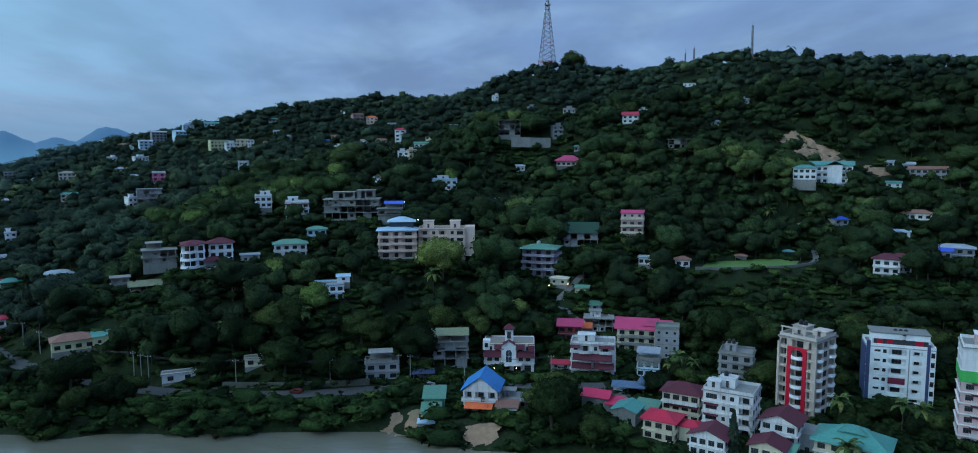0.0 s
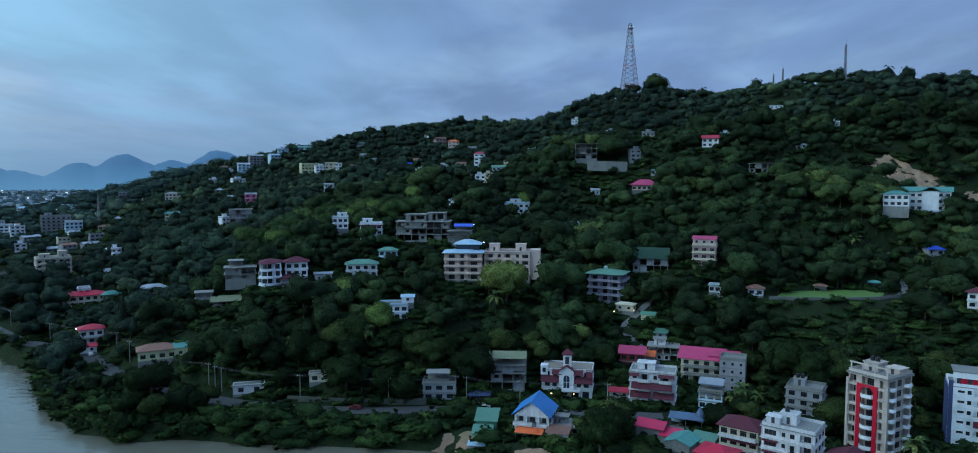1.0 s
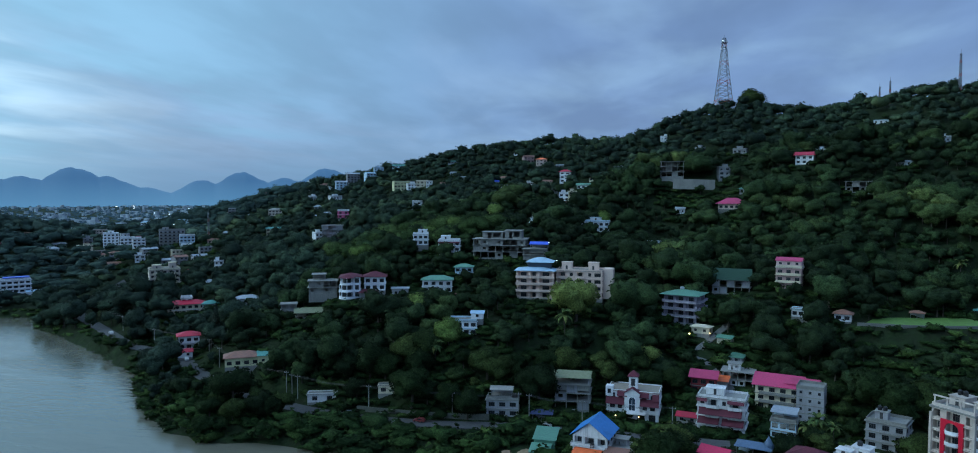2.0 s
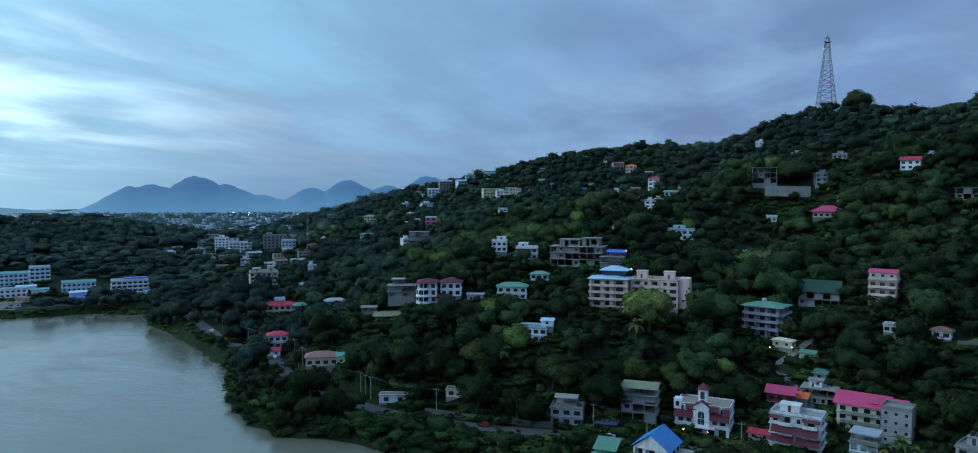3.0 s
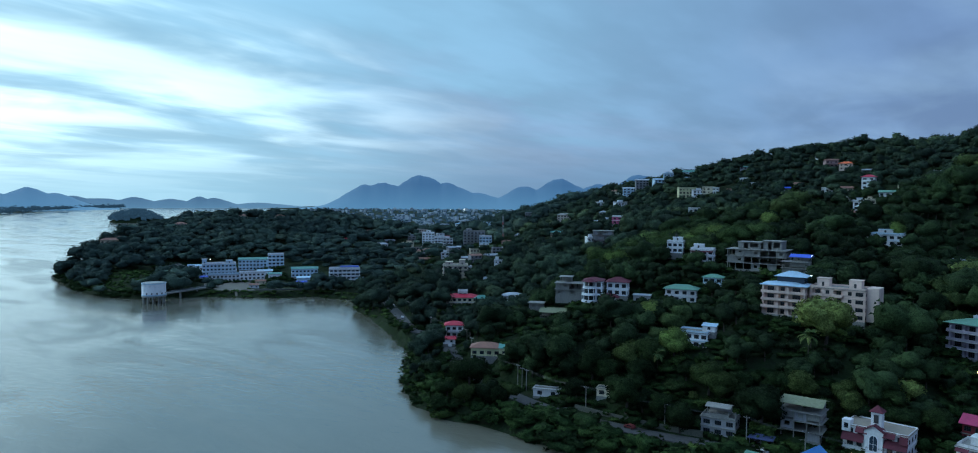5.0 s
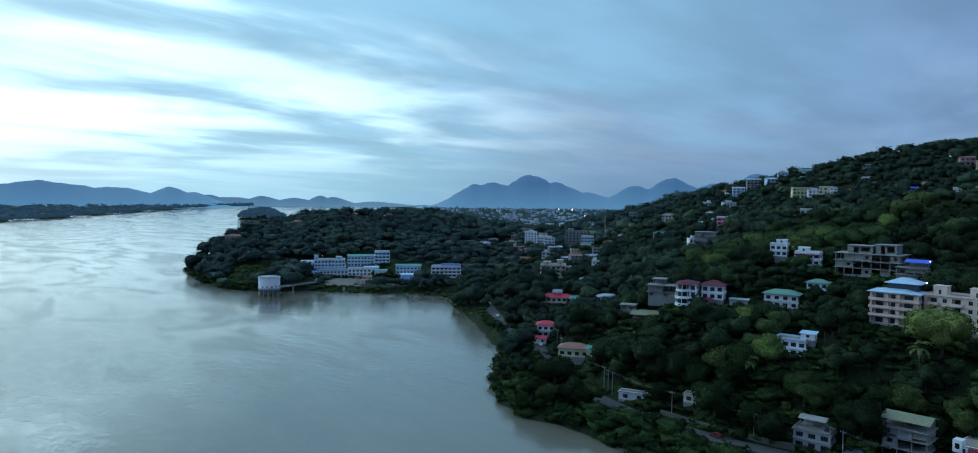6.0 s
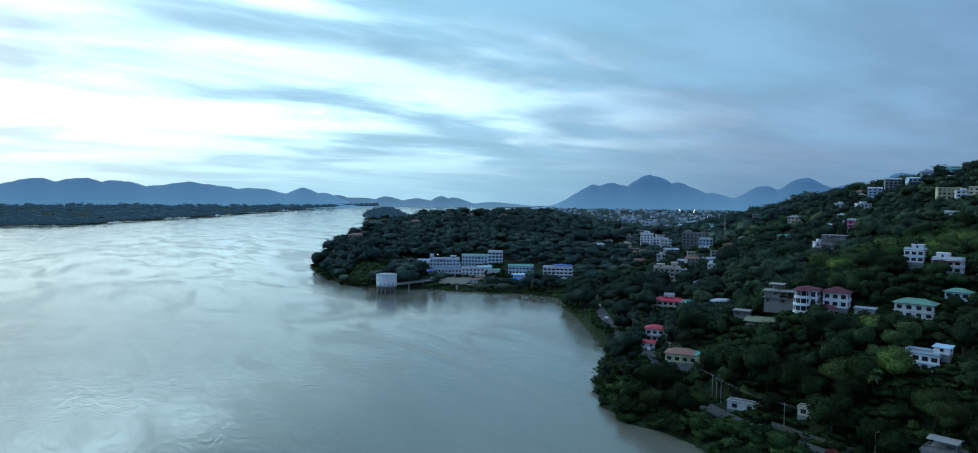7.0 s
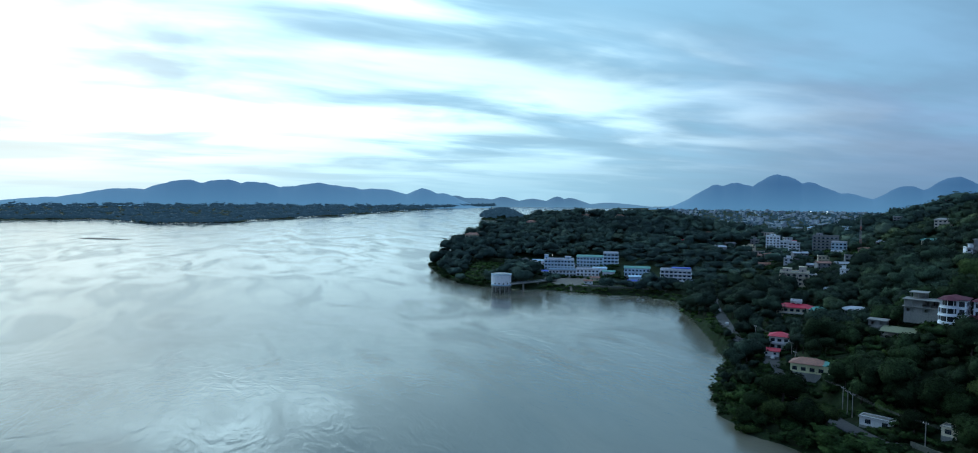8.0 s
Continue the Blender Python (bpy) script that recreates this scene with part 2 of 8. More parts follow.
def leaf_mat(name, dark, mid, pale, by_object=False, rounded=True):
    m = bpy.data.materials.new(name)
    m.use_nodes = True
    n, l = m.node_tree.nodes, m.node_tree.links
    b = n["Principled BSDF"]
    info, att, geo = n.new("ShaderNodeObjectInfo"), n.new("ShaderNodeAttribute"), n.new("ShaderNodeNewGeometry")
    att.attribute_name = "tint"
    add = n.new("ShaderNodeMath")
    add.operation = "ADD"
    add.inputs[0].default_value = 0.0
    if by_object:
        l.new(info.outputs["Random"], add.inputs[0])
    l.new(att.outputs["Fac"], add.inputs[1])
    fr = n.new("ShaderNodeMath")
    fr.operation = "FRACT"
    l.new(add.outputs[0], fr.inputs[0])
    ramp = n.new("ShaderNodeValToRGB")
    e = ramp.color_ramp.elements
    e[0].position, e[0].color = 0.0, (*dark, 1)
    e[1].position, e[1].color = 1.0, (*pale, 1)
    for p, c in ((0.55, mid), (0.86, tuple(0.6 * a + 0.4 * q for a, q in zip(mid, pale)))):
        k = e.new(p)
        k.color = (*c, 1)
    l.new(fr.outputs[0], ramp.inputs[0])
    hs = n.new("ShaderNodeHueSaturation")
    v = n.new("ShaderNodeMapRange")
    v.inputs[3].default_value, v.inputs[4].default_value = 0.72, 1.32
    l.new(geo.outputs["Random Per Island"], v.inputs[0])
    # tufts of leaves, finer than the clumps
    tuft, tr2, tv = n.new("ShaderNodeTexNoise"), n.new("ShaderNodeMapRange"), n.new("ShaderNodeMath")
    tuft.inputs["Scale"].default_value, tuft.inputs["Detail"].default_value, tuft.inputs["Roughness"].default_value = 1.5, 4.0, 0.7
    l.new(geo.outputs["Position"], tuft.inputs["Vector"])
    tr2.inputs[1].default_value, tr2.inputs[2].default_value, tr2.inputs[3].default_value, tr2.inputs[4].default_value = 0.34, 0.66, 0.42, 1.65
    l.new(tuft.outputs[0], tr2.inputs[0])
    tv.operation = "MULTIPLY"
    l.new(v.outputs[0], tv.inputs[0]), l.new(tr2.outputs[0], tv.inputs[1])
    l.new(tv.outputs[0], hs.inputs["Value"])
    l.new(ramp.outputs[0], hs.inputs["Color"])
    l.new(hs.outputs[0], b.inputs["Base Color"])
    # clumps share the rounded lie of their bough
    lie, tr, mx, nz = n.new("ShaderNodeAttribute"), n.new("ShaderNodeVectorTransform"), n.new("ShaderNodeMix"), n.new("ShaderNodeVectorMath")
    lie.attribute_name = "lie"
    tr.vector_type, tr.convert_from, tr.convert_to = "NORMAL", "OBJECT", "WORLD"
    l.new(lie.outputs["Vector"], tr.inputs[0])
    mx.data_type = "VECTOR"
    mx.inputs[0].default_value = 0.72
    l.new(geo.outputs["Normal"], mx.inputs[4]), l.new(tr.outputs[0], mx.inputs[5])
    nz.operation = "NORMALIZE"
    l.new(mx.outputs[1], nz.inputs[0])
    bp = n.new("ShaderNodeBump")
    bp.inputs["Strength"].default_value, bp.inputs["Distance"].default_value = 0.55, 0.7
    l.new(tuft.outputs[0], bp.inputs["Height"])
    if rounded:
        l.new(nz.outputs[0], bp.inputs["Normal"])
    l.new(bp.outputs[0], b.inputs["Normal"])
    b.inputs["Roughness"].default_value = 0.85
    b.inputs["Specular IOR Level"].default_value = 0.05
    return m


LEAF = leaf_mat("broad_leaves", (0.014, 0.024, 0.011), (0.028, 0.049, 0.019), (0.100, 0.130, 0.040))
# ridge and western slope: haze put into the leaf colour, paler and greyer
UPPERLEAF = leaf_mat("hazed_slope_leaves", (0.020, 0.033, 0.023), (0.034, 0.056, 0.034), (0.082, 0.110, 0.052))
# shade of the lower slope put into these darker tree and shrub leaves
TREELEAF = leaf_mat("shaded_tree_leaves", (0.009, 0.016, 0.007), (0.016, 0.029, 0.010), (0.056, 0.076, 0.023), True)
SHRUB = leaf_mat("shrub_leaves", (0.011, 0.022, 0.008), (0.019, 0.039, 0.012), (0.042, 0.070, 0.019))
BANKLEAF = leaf_mat("bank_grass", (0.028, 0.056, 0.016), (0.046, 0.088, 0.024), (0.080, 0.130, 0.038))
PALMLEAF = leaf_mat("palm_fronds", (0.035, 0.06, 0.022), (0.055, 0.085, 0.028), (0.12, 0.13, 0.04), True, False)
PALELEAF = leaf_mat("pale_leaves", (0.075, 0.115, 0.03), (0.10, 0.15, 0.04), (0.14, 0.17, 0.05), True)
GROVELEAF = leaf_mat("olive_green_leaves", (0.036, 0.062, 0.021), (0.056, 0.089, 0.029), (0.095, 0.125, 0.042), True)
# woods of the point: distance haze put into a paler, bluer leaf colour
POINTLEAF = leaf_mat("hazed_point_leaves", (0.030, 0.051, 0.044), (0.048, 0.079, 0.062), (0.092, 0.126, 0.086))
# base colour blued for haze; far bank, island and plain share it
FARLEAF = leaf_mat("hazed_far_leaves", (0.026, 0.042, 0.050), (0.030, 0.048, 0.056), (0.036, 0.056, 0.060))


def ground_mat():
    m = bpy.data.materials.new("hill_ground")
    m.use_nodes = True
    n, l = m.node_tree.nodes, m.node_tree.links
    b = n["Principled BSDF"]
    geo = n.new("ShaderNodeNewGeometry")
    outs = []
    for s, d in ((0.35, 7.0), (0.03, 4.0), (0.011, 3.0)):
        t = n.new("ShaderNodeTexNoise")
        t.inputs["Scale"].default_value, t.inputs["Detail"].default_value = s, d
        l.new(geo.outputs["Position"], t.inputs["Vector"])
        r = n.new("ShaderNodeMapRange")
        r.inputs[1].default_value, r.inputs[2].default_value = 0.35, 0.65
        l.new(t.outputs[0], r.inputs[0])
        outs.append(r.outputs[0])

    def mix(f, a, c):
        x = n.new("ShaderNodeMix")
        x.data_type = "RGBA"
        l.new(f, x.inputs[0])
        for i, q in ((6, a), (7, c)):
            if isinstance(q, tuple):
                x.inputs[i].default_value = (*q, 1)
            else:
                l.new(q, x.inputs[i])
        return x.outputs[2]

    c = mix(outs[0], (0.013, 0.023, 0.009), (0.024, 0.041, 0.015))
    c = mix(outs[1], c, mix(outs[0], (0.020, 0.024, 0.013), (0.013, 0.028, 0.009)))
    l.new(c, b.inputs["Base Color"])
    b.inputs["Roughness"].default_value = 0.9
    b.inputs["Specular IOR Level"].default_value = 0.1
    bp = n.new("ShaderNodeBump")
    bp.inputs["Strength"].default_value, bp.inputs["Distance"].default_value = 0.8, 0.6
    l.new(outs[0], bp.inputs["Height"])
    l.new(bp.outputs[0], b.inputs["Normal"])
    return m


def water_mat():
    m = bpy.data.materials.new("silty_river_water")
    m.use_nodes = True
    n, l = m.node_tree.nodes, m.node_tree.links
    b = n["Principled BSDF"]
    geo = n.new("ShaderNodeNewGeometry")

    def noise_at(scale, detail, sx=1.0, sy=1.0, turn=0.0, dist=0.0):
        mp = n.new("ShaderNodeMapping")
        mp.inputs["Rotation"].default_value = (0, 0, radians(turn))
        mp.inputs["Scale"].default_value = (scale * sx, scale * sy, scale)
        l.new(geo.outputs["Position"], mp.inputs[0])
        t = n.new("ShaderNodeTexNoise")
        t.inputs["Scale"].default_value, t.inputs["Detail"].default_value = 1.0, detail
        t.inputs["Distortion"].default_value = dist
        l.new(mp.outputs[0], t.inputs["Vector"])
        return t.outputs[0]

    silt = n.new("ShaderNodeMix")
    silt.data_type = "RGBA"
    silt.inputs[6].default_value, silt.inputs[7].default_value = (0.165, 0.157, 0.118, 1), (0.122, 0.117, 0.090, 1)
    l.new(noise_at(0.02, 4.0, 1, 2.2, 35, 1.0), silt.inputs[0])
    l.new(silt.outputs[2], b.inputs["Base Color"])
    # calm and ruffled reaches
    ruffle = noise_at(0.0075, 5.0, 1.0, 2.6, 35, 1.5)
    rr = n.new("ShaderNodeMapRange")
    rr.inputs[1].default_value, rr.inputs[2].default_value = 0.38, 0.64
    rr.inputs[3].default_value, rr.inputs[4].default_value = 0.04, 0.24
    l.new(ruffle, rr.inputs[0])
    l.new(rr.outputs[0], b.inputs["Roughness"])
    b.inputs["IOR"].default_value = 1.42
    b.inputs["Specular IOR Level"].default_value = 0.9
    h1, h2 = noise_at(0.45, 5.0, 1.0, 1.8, 20, 0.6), noise_at(0.055, 5.0, 1.0, 2.4, 30, 2.2)
    add = n.new("ShaderNodeMath")
    add.operation = "MULTIPLY_ADD"
    l.new(h2, add.inputs[0])
    add.inputs[1].default_value = 5.5
    l.new(h1, add.inputs[2])
    bp = n.new("ShaderNodeBump")
    bp.inputs["Strength"].default_value, bp.inputs["Distance"].default_value = 0.13, 0.24
    l.new(add.outputs[0], bp.inputs["Height"])
    l.new(bp.outputs[0], b.inputs["Normal"])
    return m


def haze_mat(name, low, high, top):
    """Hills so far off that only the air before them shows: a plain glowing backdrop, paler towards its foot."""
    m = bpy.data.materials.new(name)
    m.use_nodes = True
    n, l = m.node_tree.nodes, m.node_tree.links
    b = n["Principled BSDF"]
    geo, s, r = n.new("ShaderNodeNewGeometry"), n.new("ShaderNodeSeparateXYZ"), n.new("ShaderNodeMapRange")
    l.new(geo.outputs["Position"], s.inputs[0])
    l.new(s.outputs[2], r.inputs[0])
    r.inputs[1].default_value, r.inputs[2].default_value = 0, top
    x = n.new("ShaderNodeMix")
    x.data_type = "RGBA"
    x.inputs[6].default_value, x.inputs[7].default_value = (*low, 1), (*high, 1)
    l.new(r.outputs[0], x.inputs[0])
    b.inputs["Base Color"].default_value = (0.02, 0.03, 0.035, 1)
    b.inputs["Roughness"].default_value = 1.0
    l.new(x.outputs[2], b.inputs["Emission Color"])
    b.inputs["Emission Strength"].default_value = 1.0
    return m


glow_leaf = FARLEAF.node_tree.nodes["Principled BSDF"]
glow_leaf.inputs["Emission Color"].default_value, glow_leaf.inputs["Emission Strength"].default_value = (0.020, 0.055, 0.095, 1), 0.8    # the air before the far bank, painted as a faint blue glow of the leaves
GROUND, WATER = ground_mat(), water_mat()
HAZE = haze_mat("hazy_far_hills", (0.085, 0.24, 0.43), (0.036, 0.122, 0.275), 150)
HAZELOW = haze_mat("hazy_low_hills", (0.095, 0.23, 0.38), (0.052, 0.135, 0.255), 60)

# ---------------------------------------------------------------- the lie of the land
SHORE = [(900, 60), (400, 150), (200, 165), (60, 182), (6, 195), (-15, 201), (-28, 210), (-50, 212), (-91, 209), (-112, 211), (-131, 207), (-151, 212),
         (-177, 230), (-205, 257), (-216, 272), (-255, 300), (-291, 320), (-330, 339), (-362, 352), (-400, 383), (-420, 374), (-440, 372), (-457, 345),
         (-488, 320), (-516, 296), (-538, 264), (-566, 249), (-640, 255), (-738, 273), (-800, 330), (-900, 450), (-1150, 900), (-2000, 1500), (-4000, 2900), (-9000, 6600)]
SOUTH_SHORE = [(-9000, 3600), (-4800, 2150), (-4010, 1668), (-3652, 1209), (-2542, 496), (-1955, 73), (-1941, -100), (-2257, -274), (-2235, -498), (-2100, -3000), (-2000, -9000)]
RIDGE = [(-616, 915, 52), (-495, 872, 80), (-373, 822, 100), (-262, 811, 121), (-189, 800, 133), (-105, 795, 138), (-35, 761, 131), (30, 741, 157), (78, 720, 165),
         (135, 689, 152), (185, 656, 158), (217, 604, 159), (257, 565, 146), (286, 528, 138), (329, 478, 132), (420, 420, 120), (600, 600, 120), (250, 800, 130), (0, 1000, 110), (-300, 1100, 70)]
SLOPE = [(19, 530, 96), (56, 473, 74), (103, 501, 104), (126, 458, 85), (-25, 434, 61), (8, 441, 50), (-96, 365, 50), (-68, 366, 50), (-224, 478, 47), (-238, 526, 63),
         (-237, 668, 80), (-70, 607, 91), (-53, 518, 75), (-26, 322, 37), (-128, 312, 35), (-89, 327, 36), (-61, 280, 27), (24, 332, 26), (72, 349, 41), (95, 322, 32),
         (150, 345, 34), (174, 299, 31), (193, 402, 65), (263, 420, 68), (220, 326, 34), (150, 567, 122), (34, 520, 87), (-150, 300, 26)]
FOOT = [(-150, 253, 14), (-284, 422, 28), (-208, 350, 20), (-207, 295, 9), (-250, 345, 15), (-328, 425, 14), (-337, 483, 19), (-467, 608, 30), (33, 277, 10), (60, 272, 7),
        (8, 258, 4.5), (93, 212, 4.5), (130, 218, 4.5), (68, 195, 4), (85, 238, 7), (-37, 240, 5.5), (-108, 238, 6), (-80, 243, 9), (300, 230, 22), (500, 250, 40)]
POINT = [(-803, 512, 50), (-814, 600, 52), (-814, 690, 46), (-751, 393, 37), (-707, 317, 24), (-680, 276, 9), (-650, 300, 15), (-590, 287, 14), (-570, 356, 6), (-510, 400, 7), (-572, 400, 10), (-555, 410, 14),
         (-625, 460, 26), (-700, 800, 24), (-560, 640, 23), (-900, 800, 18), (-1100, 1100, 14), (-900, 1300, 24), (-1600, 1800, 12), (-600, 1300, 45), (-2500, 3500, 12), (0, 2500, 40), (-460, 420, 4), (-800, 2600, 20)]
SPOTS = np.array(RIDGE + SLOPE + FOOT + POINT, float)


def kernel(x, y):
    return np.sqrt((x[..., None] - SPOTS[:, 0]) ** 2 + (y[..., None] - SPOTS[:, 1]) ** 2 + 14.0 ** 2)


count = len(SPOTS)
system = np.ones((count + 1, count + 1))
system[:count, :count] = kernel(SPOTS[:, 0], SPOTS[:, 1])
system[count, count] = 0
WEIGHTS = np.linalg.solve(system, np.append(SPOTS[:, 2], 0))


def line_distance(x, y, line):
    """Distance to a polyline, and on which side (left of its way: positive)."""
    best, side = np.full(x.shape, 1e9), np.ones(x.shape)
    for (ax, ay), (bx, by) in zip(line, line[1:]):
        ux, uy = bx - ax, by - ay
        k = np.clip(((x - ax) * ux + (y - ay) * uy) / (ux * ux + uy * uy), 0, 1)
        ex, ey = x - ax - k * ux, y - ay - k * uy
        d = np.hypot(ex, ey)
        near = d < best - 1e-6
        best = np.where(near, d, best)
        side = np.where(near, np.sign(ux * ey - uy * ex), side)
    return best, side


def inside(x, y, ring):
    r = np.zeros(x.shape, bool)
    for (ax, ay), (bx, by) in zip(ring, ring[1:] + ring[:1]):
        cross = (ay > y) != (by > y)
        r ^= cross & (x < (bx - ax) * (y - ay) / ((by - ay) or 1e-9) + ax)
    return r


NORTH_RING = SHORE + [(-9000, 9000), (9000, 9000), (9000, 60)]
SOUTH_RING = SOUTH_SHORE + [(-9000, -9000)]


def sstep(lo, hi, v):
    t = np.clip((v - lo) / (hi - lo), 0, 1)
    return t * t * (3 - 2 * t)


ROAD = [(40, 236, 5.2), (-5, 236, 5.0), (-30, 236, 5.0), (-60, 231, 5.0), (-92, 231, 5.0), (-118, 236, 5.2), (-152, 248, 5.6), (-192, 276, 6.0), (-212, 294, 6.4), (-246, 302, 6.6), (-298, 336, 6.8),
        (-345, 368, 7.0), (-372, 392, 7.5), (-395, 440, 9.0), (-430, 520, 14)]
LANE = [(34, 262, 6.0), (44, 276, 9.0), (40, 292, 13), (32, 306, 19), (38, 318, 23), (46, 330, 28)]
LAWN_RING = [(98, 318), (120, 317), (143, 322), (148, 331), (140, 336), (124, 333), (104, 329)]
PATHWALK = [(96, 317, 32.4), (120, 316, 32.6), (148, 322, 33.0), (160, 340, 34.5), (163, 356, 36.5), (158, 372, 40), (168, 384, 44), (186, 388, 48)]


def smooth_line(pts, step=4.0):
    """A Catmull-Rom line through the points, at even steps."""
    p = [Vector(q) for q in pts]
    p = [p[0] * 2 - p[1], *p, p[-1] * 2 - p[-2]]
    res = []
    for a, b, c, d in zip(p, p[1:], p[2:], p[3:]):
        k = max(1, int((c - b).length / step))
        for i in range(k):
            t = i / k
            res.append(0.5 * (2 * b + (c - a) * t + (2 * a - 5 * b + 4 * c - d) * t * t + (3 * b - a - 3 * c + d) * t ** 3))
    res.append(p[-2])
    return res


def raw_height(x, y):
    h = kernel(x, y) @ WEIGHTS[:-1] + WEIGHTS[-1]
    far = sstep(1500, 3500, np.hypot(x, y))
    return np.clip(h, 3.5, 185) * (1 - far) + 9.0 * far


def height(x, y):
    """The ground's height; the river bed lies below zero."""
    x, y = np.asarray(x, float), np.asarray(y, float)
    d, _ = line_distance(x, y, SHORE)
    north = inside(x, y, NORTH_RING)
    ds, _ = line_distance(x, y, SOUTH_SHORE)
    south = inside(x, y, SOUTH_RING)
    bank = 3.8 * sstep(0, 7, d)
    land = bank + (raw_height(x, y) - 3.8) * sstep(6, 30, d)
    z = np.where(north, land, np.where(south, 3.0 * sstep(0, 20, ds), -0.25 - 4 * sstep(0, 25, np.minimum(d, ds))))
    for line, half in ((ROAD, 5.0), (LANE, 2.6), (PATHWALK, 2.0)):
        pts = smooth_line(line, 6.0)
        dist, z_road = np.full(x.shape, 1e9), np.zeros(x.shape)
        for p in pts:
            e = np.hypot(x - p.x, y - p.y)
            z_road = np.where(e < dist, p.z, z_road)
            dist = np.minimum(dist, e)
        k = 1 - sstep(half, half + 9, dist)
        z = np.where(north, z * (1 - k) + (z_road - 0.35) * k, z)
    lawn = inside(x, y, LAWN_RING)
    return np.where(lawn, 32.0 + (y - 318) * 0.05, z)


def height_at(x, y):
    return float(height(np.array([x]), np.array([y]))[0])


# ---------------------------------------------------------------- mesh helpers
def np_mesh(name, verts, quads, tint=None, lie=None):
    me = bpy.data.meshes.new(name)
    verts, quads = np.asarray(verts, np.float32), np.asarray(quads, np.int32)
    me.vertices.add(len(verts))
    me.vertices.foreach_set("co", verts.ravel())
    me.loops.add(quads.size)
    me.loops.foreach_set("vertex_index", quads.ravel())
    me.polygons.add(len(quads))
    me.polygons.foreach_set("loop_start", np.arange(len(quads), dtype=np.int32) * quads.shape[1])
    if tint is not None:
        me.attributes.new("tint", "FLOAT", "POINT").data.foreach_set("value", np.asarray(tint, np.float32))
    if lie is not None:
        me.attributes.new("lie", "FLOAT_VECTOR", "POINT").data.foreach_set("vector", np.asarray(lie, np.float32).ravel())
    me.update(calc_edges=True)
    return me


class Build:
    """Collects faces for one mesh."""

    def __init__(self):
        self.v, self.f = [], []

    def face(self, *pts):
        k = len(self.v)
        self.v += [tuple(p) for p in pts]
        self.f.append(tuple(range(k, k + len(pts))))
        return self

    def box(self, x0, x1, y0, y1, z0, z1):
        k = len(self.v)
        self.v += [(x, y, z) for z in (z0, z1) for x, y in ((x0, y0), (x1, y0), (x1, y1), (x0, y1))]
        self.f += [tuple(k + i for i in q) for q in ((3, 2, 1, 0), (4, 5, 6, 7), (0, 1, 5, 4), (1, 2, 6, 5), (2, 3, 7, 6), (3, 0, 4, 7))]
        return self

    def tube(self, a, b, r0, r1=None, n=8, caps=True):
        a, b = Vector(a), Vector(b)
        r1 = r0 if r1 is None else r1
        w = (b - a).normalized()
        u = w.orthogonal().normalized()
        s = w.cross(u)
        k = len(self.v)
        for c, r in ((a, r0), (b, r1)):
            for i in range(n):
                t = 2 * math.pi * i / n
                self.v.append(tuple(c + r * (math.cos(t) * u + math.sin(t) * s)))
        self.f += [(k + i, k + (i + 1) % n, k + n + (i + 1) % n, k + n + i) for i in range(n)]
        if caps:
            self.f += [tuple(k + i for i in reversed(range(n))), tuple(k + n + i for i in range(n))]
        return self

    def welded(self):
        """The same faces with shared corners."""
        seen_at, back_to, kept = {}, [], []
        for p in self.v:
            key = tuple(round(c, 3) for c in p)
            if key not in seen_at:
                seen_at[key] = len(kept)
                kept.append(p)
            back_to.append(seen_at[key])
        self.v, self.f = kept, [tuple(back_to[i] for i in f) for f in self.f]
        return self

    def mesh(self, name):
        me = bpy.data.meshes.new(name)
        me.from_pydata(self.v, [], self.f)
        me.update()
        return me


def part(name, build, material, parent, label="", at=None):
    """One mesh under a thing or a part; build: a Build, or a mesh that alike parts share."""
    me = build if isinstance(build, bpy.types.Mesh) else build.mesh(name)
    if not me.materials:
        me.materials.append(material)
    ob = new(name, me)
    ob.parent = parent
    if at is not None:
        ob.matrix_local = at
    return tagged(ob, label=label)


def thing(name, label, category, m, group="", kind=""):
    ob = new(name)
    ob.empty_display_size = 0.5
    ob.matrix_basis = m
    return tagged(ob, label, category, group, kind)


def solid(name, build, material, label="", category="", kind="", group="", m=None):
    me = build if isinstance(build, bpy.types.Mesh) else build.mesh(name)
    me.materials.append(material)
    ob = new(name, me)
    if m is not None:
        ob.matrix_basis = m
    return tagged(ob, label, category, group, kind)


# ---------------------------------------------------------------- ground, river, far hills
def axis(lo, hi, step, far_lo, far_hi):
    mid = list(np.arange(lo, hi + 0.1, step))
    left, right, s = [], [], step
    v = lo
    while v > far_lo:
        s *= 1.14
        v -= s
        left.append(v)
    v, s = hi, step
    while v < far_hi:
        s *= 1.14
        v += s
        right.append(v)
    return np.array(left[::-1] + mid + right)


gx, gy = axis(-480, 340, 5.0, -7000, 5500), axis(170, 560, 5.0, -6000, 7000)
gX, gY = np.meshgrid(gx, gy)
gZ = height(gX, gY)
rough_step = np.sin(gX * 0.31 + 1.7 * np.sin(gY * 0.13)) * np.cos(gY * 0.27 + gX * 0.11)
gZ = gZ + np.where(gZ > 6, 0.5 * rough_step, 0)
idx = np.arange(gX.size).reshape(gX.shape)
gq = np.stack([idx[:-1, :-1], idx[:-1, 1:], idx[1:, 1:], idx[1:, :-1]], -1).reshape(-1, 4)
